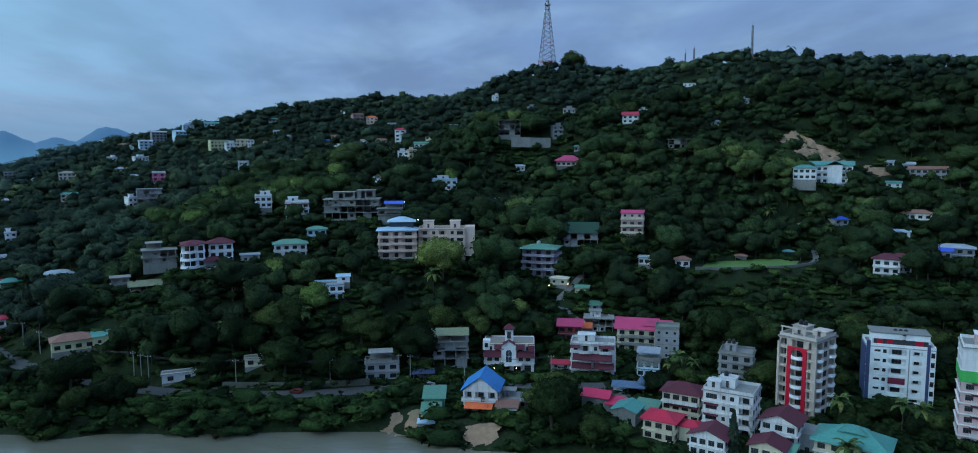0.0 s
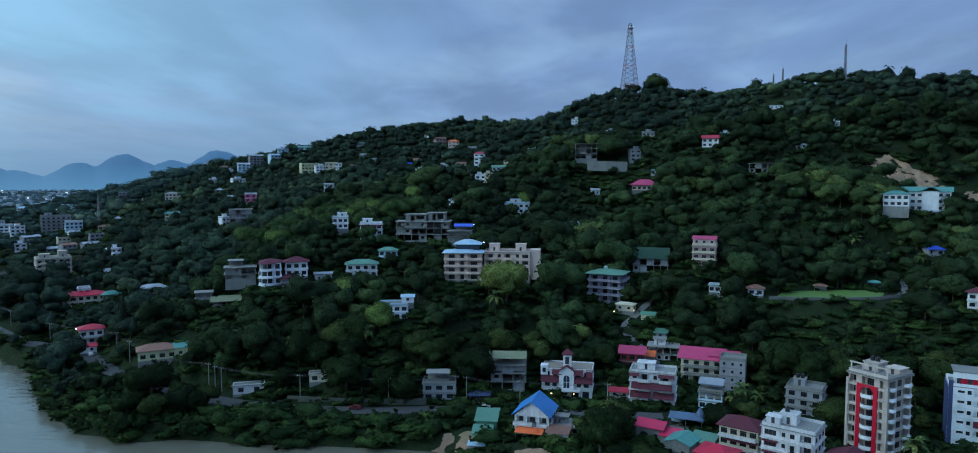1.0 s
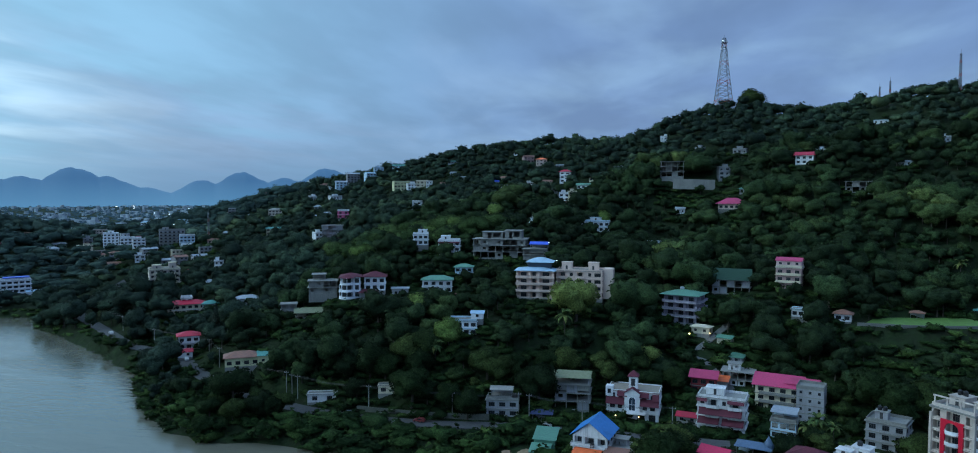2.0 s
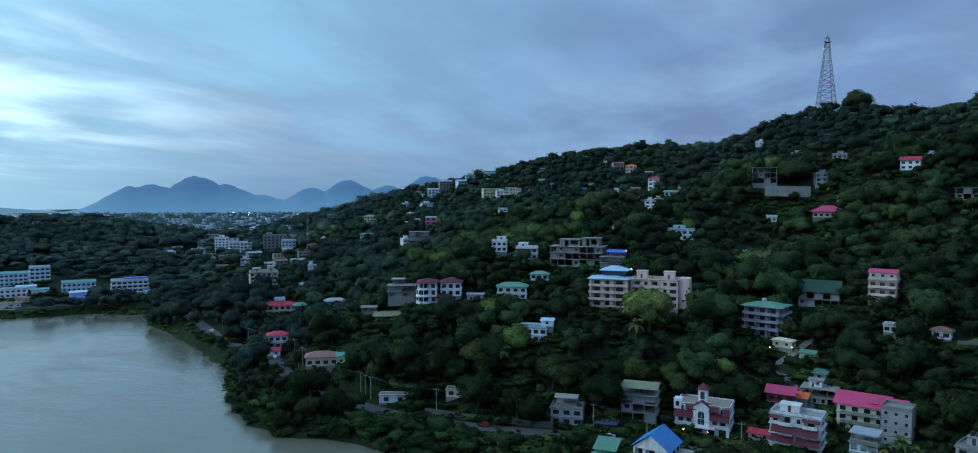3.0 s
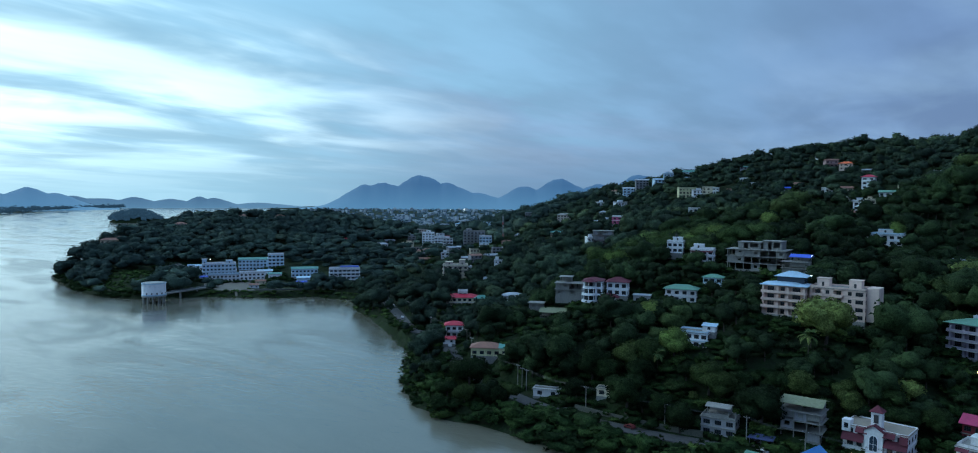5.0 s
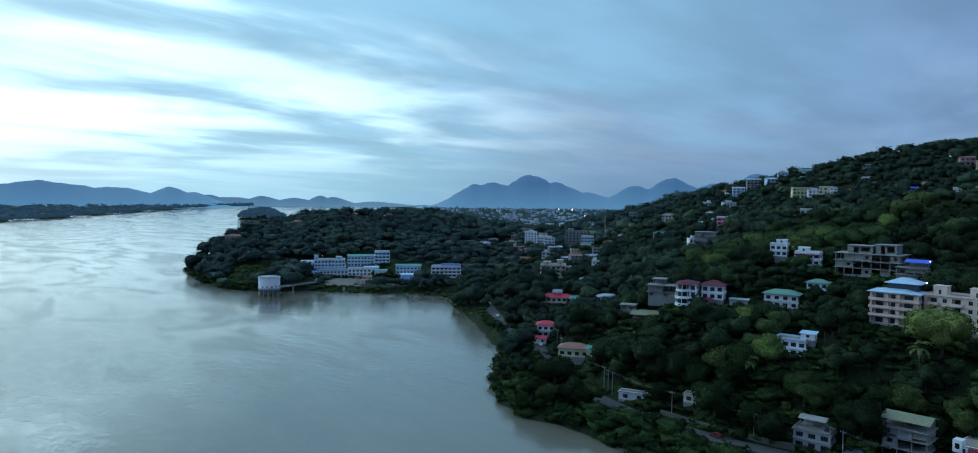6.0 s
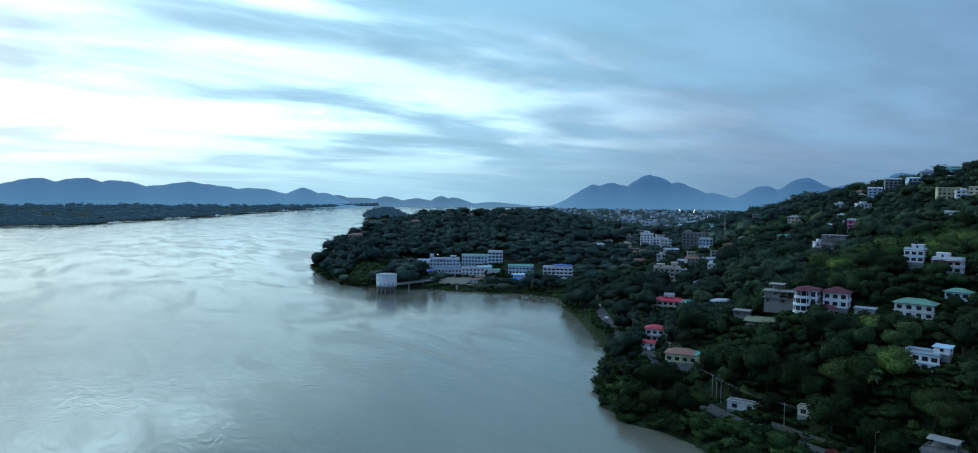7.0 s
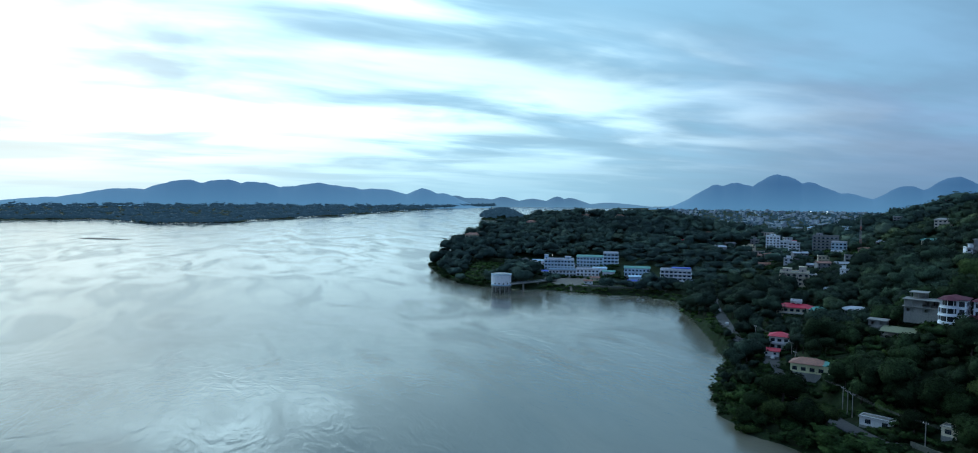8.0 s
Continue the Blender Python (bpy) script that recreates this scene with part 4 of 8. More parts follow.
def skeleton_house(name, label, x, y, rz, w, d, floors, fh=3.1, wall=None, infill=0.5, seed=1, tops=(), z=None, bays=4):
    """An unfinished block: columns, slabs, and some brick or plaster infill, open elsewhere."""
    rnd = random.Random(seed)
    z = height_at(x, y) if z is None else z
    own = thing(name, label, "house", pose(x, y, z, 0, 0, rz))
    turn = radians(rz)
    FOOTPRINTS.append((x - math.sin(turn) * d / 2, y + math.cos(turn) * d / 2, w / 2, d / 2, turn))
    wall = wall or CONCRETE
    part("plinth", Build().box(-w / 2, w / 2, 0, d, -4, 0.05), CONCRETE, own)
    deep = max(2, int(round(d / 4)))
    for f in range(floors):
        for i, j in itertools.product(range(bays + 1), range(deep + 1)):
            if 0 < i < bays and j > 0:
                continue
            cx_, cy_ = -w / 2 + 0.2 + (w - 0.4) * i / bays, 0.2 + (d - 0.4) * j / deep
            part("column", column_mesh(round(fh - 0.25, 2)), CONCRETE, own, at=Matrix.Translation((cx_, cy_, f * fh + 0.05)))
        part("floor_slab", Build().box(-w / 2 - 0.6, w / 2 + 0.6, -0.7, d + 0.4, (f + 1) * fh - 0.2, (f + 1) * fh + 0.04), CONCRETE, own)
        for side in ("front", "right", "left", "back"):
            length = w if side in ("front", "back") else d
            n = bays if side in ("front", "back") else deep
            m = Matrix.Translation((0, d / 2, 0)) @ Matrix.Rotation(radians(SIDES[side]), 4, "Z") @ Matrix.Translation((0, -(d if side in ("front", "back") else w) / 2 + 0.22, f * fh + 0.05))
            bw = length / n
            for i in range(n):
                if rnd.random() < infill or side == "back":
                    mm = m @ Matrix.Translation((-length / 2 + bw * (i + 0.5), 0, 0))
                    op = [(bw * 0.3, bw * 0.7, 1.0, 2.3, "o")] if rnd.random() < 0.6 and side != "back" else []
                    q = Build()
                    us = [0.16] + ([op[0][0], op[0][1]] if op else []) + [bw - 0.16]
                    vs = [0.0] + ([1.0, 2.3] if op else []) + [fh - 0.25]
                    for ua, ub in zip(us, us[1:]):
                        for va, vb in zip(vs, vs[1:]):
                            if not (op and op[0][0] <= ua < op[0][1] and 1.0 <= va < 2.3):
                                q.box(ua - bw / 2, ub - bw / 2, 0.0, 0.14, va, vb)
                    part("infill_wall", q.welded(), wall, own, at=mm)
    for hx, hy, hw, hd, hh in tops:
        top = floors * fh + 0.04
        q = part("roof_room", Build().box(hx - hw / 2, hx + hw / 2, hy + hd, hy + hd + 0.2, top, top + hh).box(hx - hw / 2, hx + hw / 2, hy, hy + 0.2, top + hh - 0.5, top + hh).box(hx - hw / 2, hx - hw / 4, hy, hy + 0.2, top, top + hh - 0.5).box(hx - 0.5, hx + 0.3, hy, hy + 0.2, top, top + hh - 0.5).box(hx + hw / 2 - 1.0, hx + hw / 2, hy, hy + 0.2, top, top + hh - 0.5).box(hx + 0.3, hx + hw / 2 - 1.0, hy, hy + 0.15, top, top + 0.9).box(hx - hw / 2, hx - hw / 2 + 0.2, hy + 0.2, hy + hd, top, top + hh).box(hx + hw / 2 - 0.2, hx + hw / 2, hy + 0.2, hy + hd, top, top + hh), wall, own)
        part("roof_slab", Build().box(hx - hw / 2 - 0.5, hx + hw / 2 + 0.5, hy - 0.5, hy + hd + 0.5, top + hh, top + hh + 0.2), CONCRETE, q)
    return own


def shed(name, label, x, y, rz, w, d, h, roof_mat, wall=None, kind="gable", rise=1.0, z=None, open_front=False, over=0.5, along="x", category="shed", group=""):
    """A low shed with a sheet roof on walls or posts."""
    z = height_at(x, y) if z is None else z
    own = thing(name, label, category, pose(x, y, z, 0, 0, rz), group)
    turn = radians(rz)
    FOOTPRINTS.append((x - math.sin(turn) * d / 2, y + math.cos(turn) * d / 2, w / 2, d / 2, turn))
    part("plinth", Build().box(-w / 2, w / 2, 0, d, -2.5, 0.05), CONCRETE, own)
    if open_front:
        for sx, sy in itertools.product((-w / 2 + 0.15, 0, w / 2 - 0.15), (0.15, d - 0.15)):
            part("post", Build().box(sx - 0.09, sx + 0.09, sy - 0.09, sy + 0.09, 0.05, h), STEEL, own)
        part("back_wall", Build().box(-w / 2, w / 2, d - 0.5, d - 0.35, 0.05, h - 0.1), wall or CONCRETE, own)
    else:
        n = max(1, int(w / 3.2))
        for side, length in (("front", w), ("right", d), ("back", w), ("left", d)):
            m = Matrix.Translation((0, d / 2, 0)) @ Matrix.Rotation(radians(SIDES[side]), 4, "Z") @ Matrix.Translation((0, -(d if side in ("front", "back") else w) / 2, 0.05))
            ops = rows_of(length, n if side == "front" else 1, 1, h, min(1.2, length * 0.4), 1.1, 0.9) if side != "back" and h > 2.2 else []
            facade(own, m, length, h, ops, wall or CREAM)
    if kind == "gable":
        part("roof", gable_roof(Build(), -w / 2, w / 2, 0, d, h + 0.16, rise, over, along=along), roof_mat, own)
        g = Build()
        if not open_front:
            if along == "x":
                for s in (-w / 2, w / 2):
                    g.face((s, 0, h), (s, d, h), (s, d / 2, h + rise * 0.94))
            else:
                for s in (0, d):
                    g.face((-w / 2, s, h), (w / 2, s, h), (0, s, h + rise * 0.94))
            part("gable_wall", g, wall or CREAM, own)
    elif kind == "hip":
        part("roof", hip_roof(Build(), -w / 2, w / 2, 0, d, h + 0.18, rise, over), roof_mat, own)
    else:
        b = Build()
        o = over
        p = [(-w / 2 - o, -o, h + 0.1), (w / 2 + o, -o, h + 0.1), (w / 2 + o, d + o, h + 0.1 + rise), (-w / 2 - o, d + o, h + 0.1 + rise)]
        lo = [(a, c, e - 0.12) for a, c, e in p]
        b.face(*p).face(*reversed(lo))
        for i in range(4):
            b.face(lo[i], lo[(i + 1) % 4], p[(i + 1) % 4], p[i])
        part("roof", b, roof_mat, own)
    return own

# ---------------------------------------------------------------- houses at the foot of the hill
apt = house("apartment_block", "eight-storey beige apartment block with scarlet strip and curved balconies", 93.4, 210.1, -52, 11.4, 12.5, 8, 3.0, BEIGE, BEIGE, rails=FRESHWHITE, nf=4, ns=4, z=4.0,
            front=[o for f in range(8) for o in ((0.5, 2.3, f * 3 + 0.5, f * 3 + 2.6, "l"), (4.1, 7.6, f * 3 + 0.25, f * 3 + 2.7, "l"), (9.2, 10.9, f * 3 + 0.5, f * 3 + 2.6, "l"))],
            right=[o for f in range(8) for o in ((0.5, 4.0, f * 3 + 0.3, f * 3 + 2.6, "l"), (5.0, 7.2, f * 3 + 0.7, f * 3 + 2.5, "w"), (8.2, 11.8, f * 3 + 0.3, f * 3 + 2.6, "l"))],
            balconies=[(f, 0.12, 3.9, 1.5, "curved") for f in range(0, 7)], side_balconies=[(f, u, 3.0, 1.3, "curved") for f in range(0, 8) for u in (2.0, 9.9)], tanks=2,
            head=[(-2.2, 7.5, 4.2, 5.0, 2.6), (3.2, 9.0, 4.0, 4.5, 1.8)], parapet=1.1, category="apartment block", sink=2.5)
strip = Build().box(-2.9, -1.75, -0.5, 0.0, 0.3, 21.6).box(2.0, 3.15, -0.5, 0.0, 0.3, 21.6)
for k in range(8):
    a0, a1 = math.pi * k / 8, math.pi * (k + 1) / 8
    u0, u1, v0, v1 = 0.125 + 1.875 * math.cos(a0), 0.125 + 1.875 * math.cos(a1), 19.4 + 1.6 * math.sin(a0), 19.4 + 1.6 * math.sin(a1)
    strip.face((u0, -0.5, v0), (u0, -0.5, 21.6), (u1, -0.5, 21.6), (u1, -0.5, v1)).face((u0, -0.5, v0), (u1, -0.5, v1), (u1, 0.0, v1), (u0, 0.0, v0)).face((u0, -0.5, 21.6), (u0, 0.0, 21.6), (u1, 0.0, 21.6), (u1, -0.5, 21.6))
part("painted_strip", strip, SCARLET, apt, "scarlet painted arch round the balconies")
part("cornice", Build().box(-6.1, 6.1, -0.6, 13.0, 24.3, 24.5), CONCRETE, apt, "grey roof cornice")
for u in (-5.75, 5.75):
    part("corner_pier", Build().box(u - 0.35, u + 0.35, -0.45, 0.3, 0.0, 22.6), BEIGE, apt, "projecting beige corner pier")
part("pergola", Build().box(-5.4, -5.1, 0.4, 0.7, 24.5, 27.0).box(-2.0, -1.7, 0.4, 0.7, 24.5, 27.0).box(1.6, 1.9, 0.4, 0.7, 24.5, 27.0).box(5.1, 5.4, 0.4, 0.7, 24.5, 27.0).box(-5.6, 5.6, 0.3, 0.8, 27.0, 27.35), BEIGE, apt, "beige roof pergola")

apt = house("apartment_block", "seven-storey white apartment block with navy strips and red terrace screens", 129.6, 217.6, -22, 19.2, 11.0, 6, 3.05, FRESHWHITE, FRESHWHITE, ns=3, z=4.5, ledge=0.06,
            front=[o for f in range(6) for o in ((2.3, 4.0, f * 3.05 + 1.5, f * 3.05 + 2.2, "w"), (4.7, 5.7, f * 3.05 + 1.2, f * 3.05 + 2.4, "w"), (6.3, 11.2, f * 3.05 + 0.7, f * 3.05 + 2.6, "l"), (13.0, 15.6, f * 3.05 + 1.0, f * 3.05 + 2.3, "l"), (17.9, 19.0, f * 3.05 + 0.8, f * 3.05 + 2.4, "w"))],
            head=[(0.0, 6.4, 15.5, 7.0, 3.0)], tanks=3, parapet=0.9, category="apartment block", sink=2.5, rails=DARKFRAME)
part("side_panel", Build().box(-9.9, -9.62, 0.2, 10.8, 0.3, 18.2), NAVY, apt, "navy painted side wall")
for u0, u1 in ((-9.62, -8.5), (7.2, 8.1)):
    part("navy_strip", Build().box(u0, u1, -0.1, -0.004, 0.2, 20.2), NAVY, apt, "navy strip from ground to roof")
# grey strip on the wall stands for the shade in a vertical recess
part("groove", Build().box(2.3, 2.6, -0.08, -0.004, 0.2, 18.2), GREY, apt, "grey vertical strip for the shade of a recess")
# opaque dark panel stands for the shade in the recess below the fascia
part("terrace_glazing", Build().box(-7.7, 7.7, 2.55, 2.8, 18.6, 20.6), DARKFRAME, apt, "dark panel for the shade of the set-back terrace")
part("fascia", Build().box(-8.2, 0.6, 1.9, 2.3, 20.6, 22.4), FRESHWHITE, apt, "white roof fascia")
part("fascia", Build().box(1.6, 8.2, 1.9, 2.3, 20.6, 22.4), FRESHWHITE, apt, "white roof fascia")
part("roof_slab", Build().box(-8.5, 8.5, 1.7, 10.6, 22.4, 22.65), CONCRETE, apt, "grey upper roof slab")
for u0, u1 in ((-6.4, -4.8), (-3.6, -2.0), (4.2, 6.6)):
    part("sun_screen", Build().box(u0, u1, 2.3, 2.5, 18.8, 20.4), SCARLET, apt, "red terrace screen")
part("loggia_screen", Build().box(-3.2, 1.5, -0.12, -0.02, 6.75, 8.7), mat("crimson_blind", (0.20, 0.02, 0.05), rough=0.7), apt, "crimson blind on one loggia")
for u in (-7.9, 7.9):
    part("terrace_post", Build().box(u - 0.25, u + 0.25, 0.1, 0.5, 18.5, 21.0), WHITE, apt)

apt = house("apartment_block", "tall white and pale pink block with a bright green band", 137.5, 186.0, -30, 17.0, 12.0, 9, 3.1, PINKISH, WHITE, nf=4, ns=3, z=3.0, balconies=[(f, u, 3.4, 1.1, "rail") for f in range(1, 6) for u in (-4.2, 2.0)], tanks=1,
            head=[(-3, 6, 5, 5, 3.0)], category="apartment block", sink=2.5, canopy=[(f + 0.9, -4.2, 3.6, 1.0, 0.35) for f in range(1, 6)])
part("upper_cladding", Build().box(-8.7, 8.7, -0.3, 12.3, 18.8, 27.6), WHITE, apt, "plain white upper storeys")
part("green_band", Build().box(-8.9, 8.9, -0.42, 12.42, 18.4, 21.6), GREENP, apt, "bright green painted band")

house("apartment_house", "white four-storey house with stained parapets and roof room", 68.4, 197.9, -32, 14.0, 10.5, 4, 3.15, WEATHERED, WEATHERED, ns=3, z=3.0, tanks=1, head=[(-1.2, 6.5, 4.4, 4.0, 2.8), (-4.6, 3.6, 3.6, 3.0, 2.0)],
      front=[o for f in range(4) for o in ((0.8, 4.0, f * 3.15 + 0.9, f * 3.15 + 2.4, "w"), (5.4, 6.4, f * 3.15 + 1.1, f * 3.15 + 2.3, "w"), (7.6, 8.8, f * 3.15 + 1.0, f * 3.15 + 2.3, "w"), (10.2, 13.4, f * 3.15 + 0.5, f * 3.15 + 2.6, "l"))],
      balconies=[(1, 4.8, 3.6, 1.0, "solid"), (2, 4.8, 3.6, 1.0, "solid"), (3, 4.8, 3.6, 1.0, "solid")], canopy=[(1.85, -4.6, 4.2, 0.8, 0.25), (2.85, -4.6, 4.2, 0.8, 0.25)], category="house")
house("cottage", "cream two-storey house under bright red hip roofs", 47.7, 194.1, -32, 9.0, 8.0, 2, 3.0, CREAM, CREAM, "hip", REDROOF, 1.9, 0.9, 3, 2, z=3.2, balconies=[(1, 2.2, 4.0, 1.4, "solid")])
shed("annexe", "cream annexe with a low red sheet roof", 56.0, 192.4, -32, 6.0, 5.5, 5.0, REDROOF, CREAM, "hip", 1.2, z=2.8, category="house")
house("cottage", "cream house with a maroon hip roof and long balcony", 57.6, 207.5, -30, 11.0, 8.5, 3, 3.0, CREAM, WEATHERED, "hip", MAROON, 2.3, 0.9, 4, 2, z=3.4, balconies=[(2, 0.0, 10.4, 1.3, "solid")], canopy=[(1.9, 1.0, 9.0, 1.3, 0.4)])
house("cottage", "white bungalow with a maroon gable roof", 58.8, 185.9, -34, 9.5, 7.5, 2, 2.9, WEATHERED, WEATHERED, "gable", MAROON, 2.2, 0.8, 4, 2, z=1.8, along="y")
house("cottage", "white house with a dark red gable roof and verandah", 78.4, 186.5, -38, 9.5, 8.5, 3, 2.9, WEATHERED, WEATHERED, "gable", MAROON, 2.3, 0.9, 3, 2, z=2.6, along="y", balconies=[(2, -0.4, 8.0, 1.2, "rail")])
shed("annexe", "grey annexe with a flat roof", 86.2, 186.0, -38, 5.0, 7.0, 5.8, CONCRETE, GREY, "mono", 0.2, z=2.6, category="house")
house("cottage", "small house with a maroon and green sheet roof", 71.7, 178.0, -34, 8.5, 7.0, 2, 2.8, CREAM, WEATHERED, "gable", MAROON, 2.0, 0.8, 3, 2, z=2.2, along="y")
shed("roof_extension", "green sheet lean-to roof", 75.8, 176.4, -34, 4.0, 6.5, 4.6, GREENROOF, CREAM, "mono", 0.9, z=2.2, category="shed")
big = house("villa", "large house under a broad teal hip roof", 93.5, 178.0, -36, 17.0, 11.0, 2, 2.9, CREAM, WHITE, "hip", TEAL, 3.4, 1.2, 5, 3, z=2.4)
part("roof_dormer", hip_roof(Build(), -3.0, 3.0, 3.2, 7.8, 8.6, 1.4, 0.5), TEAL, big, "raised teal roof lantern")
house("house", "small grey concrete house with a cluttered roof terrace", 84.9, 237.5, -26, 11.0, 9.0, 3, 2.9, GREY, CONCRETE, nf=3, ns=2, z=6.5, tanks=2, head=[(-2.0, 5.5, 3.5, 3.5, 2.2)], balconies=[(1, 1.5, 6.0, 1.1, "rail"), (2, 1.5, 6.0, 1.1, "rail")])
shed("shed", "low shed with a bright crimson sheet roof", 33.3, 216.6, -26, 8.4, 7.0, 3.6, CRIMSON, CONCRETE, "gable", 1.6, z=4.5)
shed("shed", "low crimson lean-to sheet roof", 38.6, 212.6, -26, 5.0, 5.0, 2.8, CRIMSON, CONCRETE, "mono", 1.0, z=4.3)
shed("shed", "long shed under a dull teal sheet roof", 40.0, 205.5, -30, 7.5, 8.5, 3.8, TEAL, CONCRETE, "gable", 1.5, z=3.8, along="y")
shed("shed", "shed with a green sheet roof", 47.2, 208.5, -28, 6.5, 6.0, 3.2, GREENROOF, CONCRETE, "mono", 1.2, z=4.0)
pav = shed("pavilion", "blue-roofed temple pavilion with open posts", 45.8, 226.5, -14, 10.0, 6.0, 3.2, SLATEBLUE, BLUISH, "hip", 1.2, z=4.6, open_front=True, category="pavilion")
part("spire", Build().tube((4.2, 2.5, 3.3), (4.2, 2.5, 4.6), 1.5, 1.3, 8).tube((4.2, 2.5, 4.6), (4.2, 2.5, 7.0), 1.4, 0.08, 8), SLATEBLUE, pav, "pointed grey spire")
house("villa", "white three-storey villa with tiers of maroon canopies", 37.8, 249.6, -11, 15.6, 9.0, 4, 3.1, WEATHERED, WEATHERED, nf=5, ns=3, z=3.4, roof_mat=CONCRETE, tanks=0, parapet=0.8,
      front=[o for f in range(4) for o in ((1.0, 2.4, f * 3.1 + 0.9, f * 3.1 + 2.3, "w"), (3.6, 6.6, f * 3.1 + 0.3, f * 3.1 + 2.6, "l"), (8.2, 9.4, f * 3.1 + 0.9, f * 3.1 + 2.3, "w"), (10.6, 14.0, f * 3.1 + 0.3, f * 3.1 + 2.6, "l"))],
      balconies=[(f, u, 4.2, 1.3, "solid") for f in (1, 2, 3) for u in (-2.7, 4.5)], canopy=[(f, u, 7.0, 2.5, 1.9) for f, u in ((1.98, -3.9), (1.98, 4.0), (2.98, -3.6), (2.98, 3.4))] + [(4.05, -6.2, 3.4, 1.4, 1.1), (4.05, 4.8, 5.4, 1.4, 1.1)],
      head=[(-2.5, 6.0, 6.0, 4.5, 2.2)])
pink = house("villa", "large house under wide pink sheet roofs", 58.5, 272.0, -15, 15.0, 12.0, 3, 3.0, CREAM, CONCRETE, "gable", PINKROOF, 3.2, 1.2, 4, 3, z=6.6, along="x", balconies=[(1, 0.0, 12.0, 1.5, "solid"), (2, 0.0, 12.0, 1.5, "solid")])
part("wing_roof", gable_roof(Build(), 3.0, 13.0, 1.5, 9.0, 10.4, 1.6, 0.8), PINKROOF, pink, "pink wing roof")
part("wing_wall", Build().box(3.4, 12.6, 2.0, 8.6, 0.1, 10.5), GREY, pink, "grey rendered wing")
house("house", "grey rounded three-storey house with small windows", 67.8, 262.6, -17, 8.8, 8.0, 4, 2.9, GREY, CONCRETE, nf=3, ns=2, z=6.2, win=(0.9, 1.0, 1.1), ledge=0.12)
house("house", "dark red house with a pink gable roof", 33.0, 276.5, -9, 9.0, 8.0, 2, 3.0, mat("dark_red_plaster", (0.22, 0.03, 0.035), streak=0.3), CONCRETE, "gable", PINKROOF, 2.2, 0.9, 3, 2, z=9.8)
shed("shed", "small bright red tarpaulin shelter", 26.8, 254.0, -9, 7.0, 3.0, 2.4, REDROOF, CONCRETE, "mono", 0.8, z=5.0)
skeleton_house("unfinished_house", "unfinished white house with bare columns", 46.0, 286.0, -10, 11.5, 8.0, 2, 3.1, WEATHERED, 0.55, 4, tops=[(-1.5, 2.0, 4.5, 4.0, 2.4)])
shed("shed", "small lean-to under an orange sheet roof", 39.5, 281.0, -10, 5.0, 5.0, 3.4, ORANGE, CONCRETE, "mono", 1.0)
house("house", "small grey-blue house with an open upper terrace", 57.2, 247.0, -16, 7.8, 7.0, 2, 3.0, BLUISH, CONCRETE, nf=3, ns=2, z=4.4, parapet=1.0)
shed("terrace_roof", "grey sheet roof on posts over a terrace", 57.2, 247.0, -16, 7.2, 6.0, 2.4, ZINC, BLUISH, "mono", 0.5, z=11.0, open_front=True, category="roof")

hall = house("hall", "white hall with maroon roof bands and a small bell tower", 8.0, 257.0, -4, 18.5, 11.0, 3, 3.5, WHITE, WHITE, nf=5, ns=3, z=3.4, roof_mat=SANDROOF, tanks=0, parapet=0.35, ledge=0.25,
             front=[(1.0, 3.0, 8.3, 9.9, "w"), (4.2, 5.8, 8.3, 9.9, "w"), (12.6, 14.2, 8.3, 9.9, "w"), (15.6, 17.4, 8.3, 9.9, "w"), (1.2, 3.0, 4.3, 5.8, "w"), (4.0, 5.6, 4.3, 5.8, "w"), (12.8, 14.4, 4.3, 5.8, "w"), (15.4, 17.2, 4.3, 5.8, "w"),
                    (1.4, 3.2, 0.5, 2.6, "w"), (4.6, 7.4, 0.1, 2.9, "o"), (11.0, 13.6, 0.1, 2.9, "o"), (15.0, 17.4, 0.3, 2.8, "w")],
             balconies=[(1, 0.0, 9.6, 3.0, "rail")], canopy=[(2.40, -6.1, 6.6, 2.0, 2.1), (2.40, 6.1, 6.6, 2.0, 2.1), (3.12, -3.6, 3.6, 1.5, 1.7), (3.12, 4.2, 3.4, 1.5, 1.7), (3.12, 8.2, 2.4, 1.3, 2.6)], category="hall")
part("centre_bay", Build().box(-2.7, 2.7, -1.3, -0.05, 3.6, 10.4), WHITE, hall, "white projecting centre bay")
part("bay_roof", gable_roof(Build(), -2.7, 2.7, -1.3, 1.2, 10.45, 2.0, 0.5, along="y"), MAROON, hall, "maroon gable over the centre bay")
part("bay_gable", Build().face((-2.7, -1.3, 10.4), (2.7, -1.3, 10.4), (0, -1.3, 12.2)), WHITE, hall)
arch = Build()
arch_pts = [(-1.25, 4.3), (1.25, 4.3)] + [(1.25 * math.cos(math.pi * k / 12), 7.9 + 1.25 * math.sin(math.pi * k / 12)) for k in range(13)]
arch.face(*[(u, -1.33, v) for u, v in arch_pts])
part("arched_window", arch, GLASSBLUE, hall, "tall arched window")
ring = Build()
for (ua, va), (ub, vb) in zip(arch_pts[1:], arch_pts[2:] + arch_pts[:1]):
    ring.tube((ua, -1.34, va), (ub, -1.34, vb), 0.16, n=5)
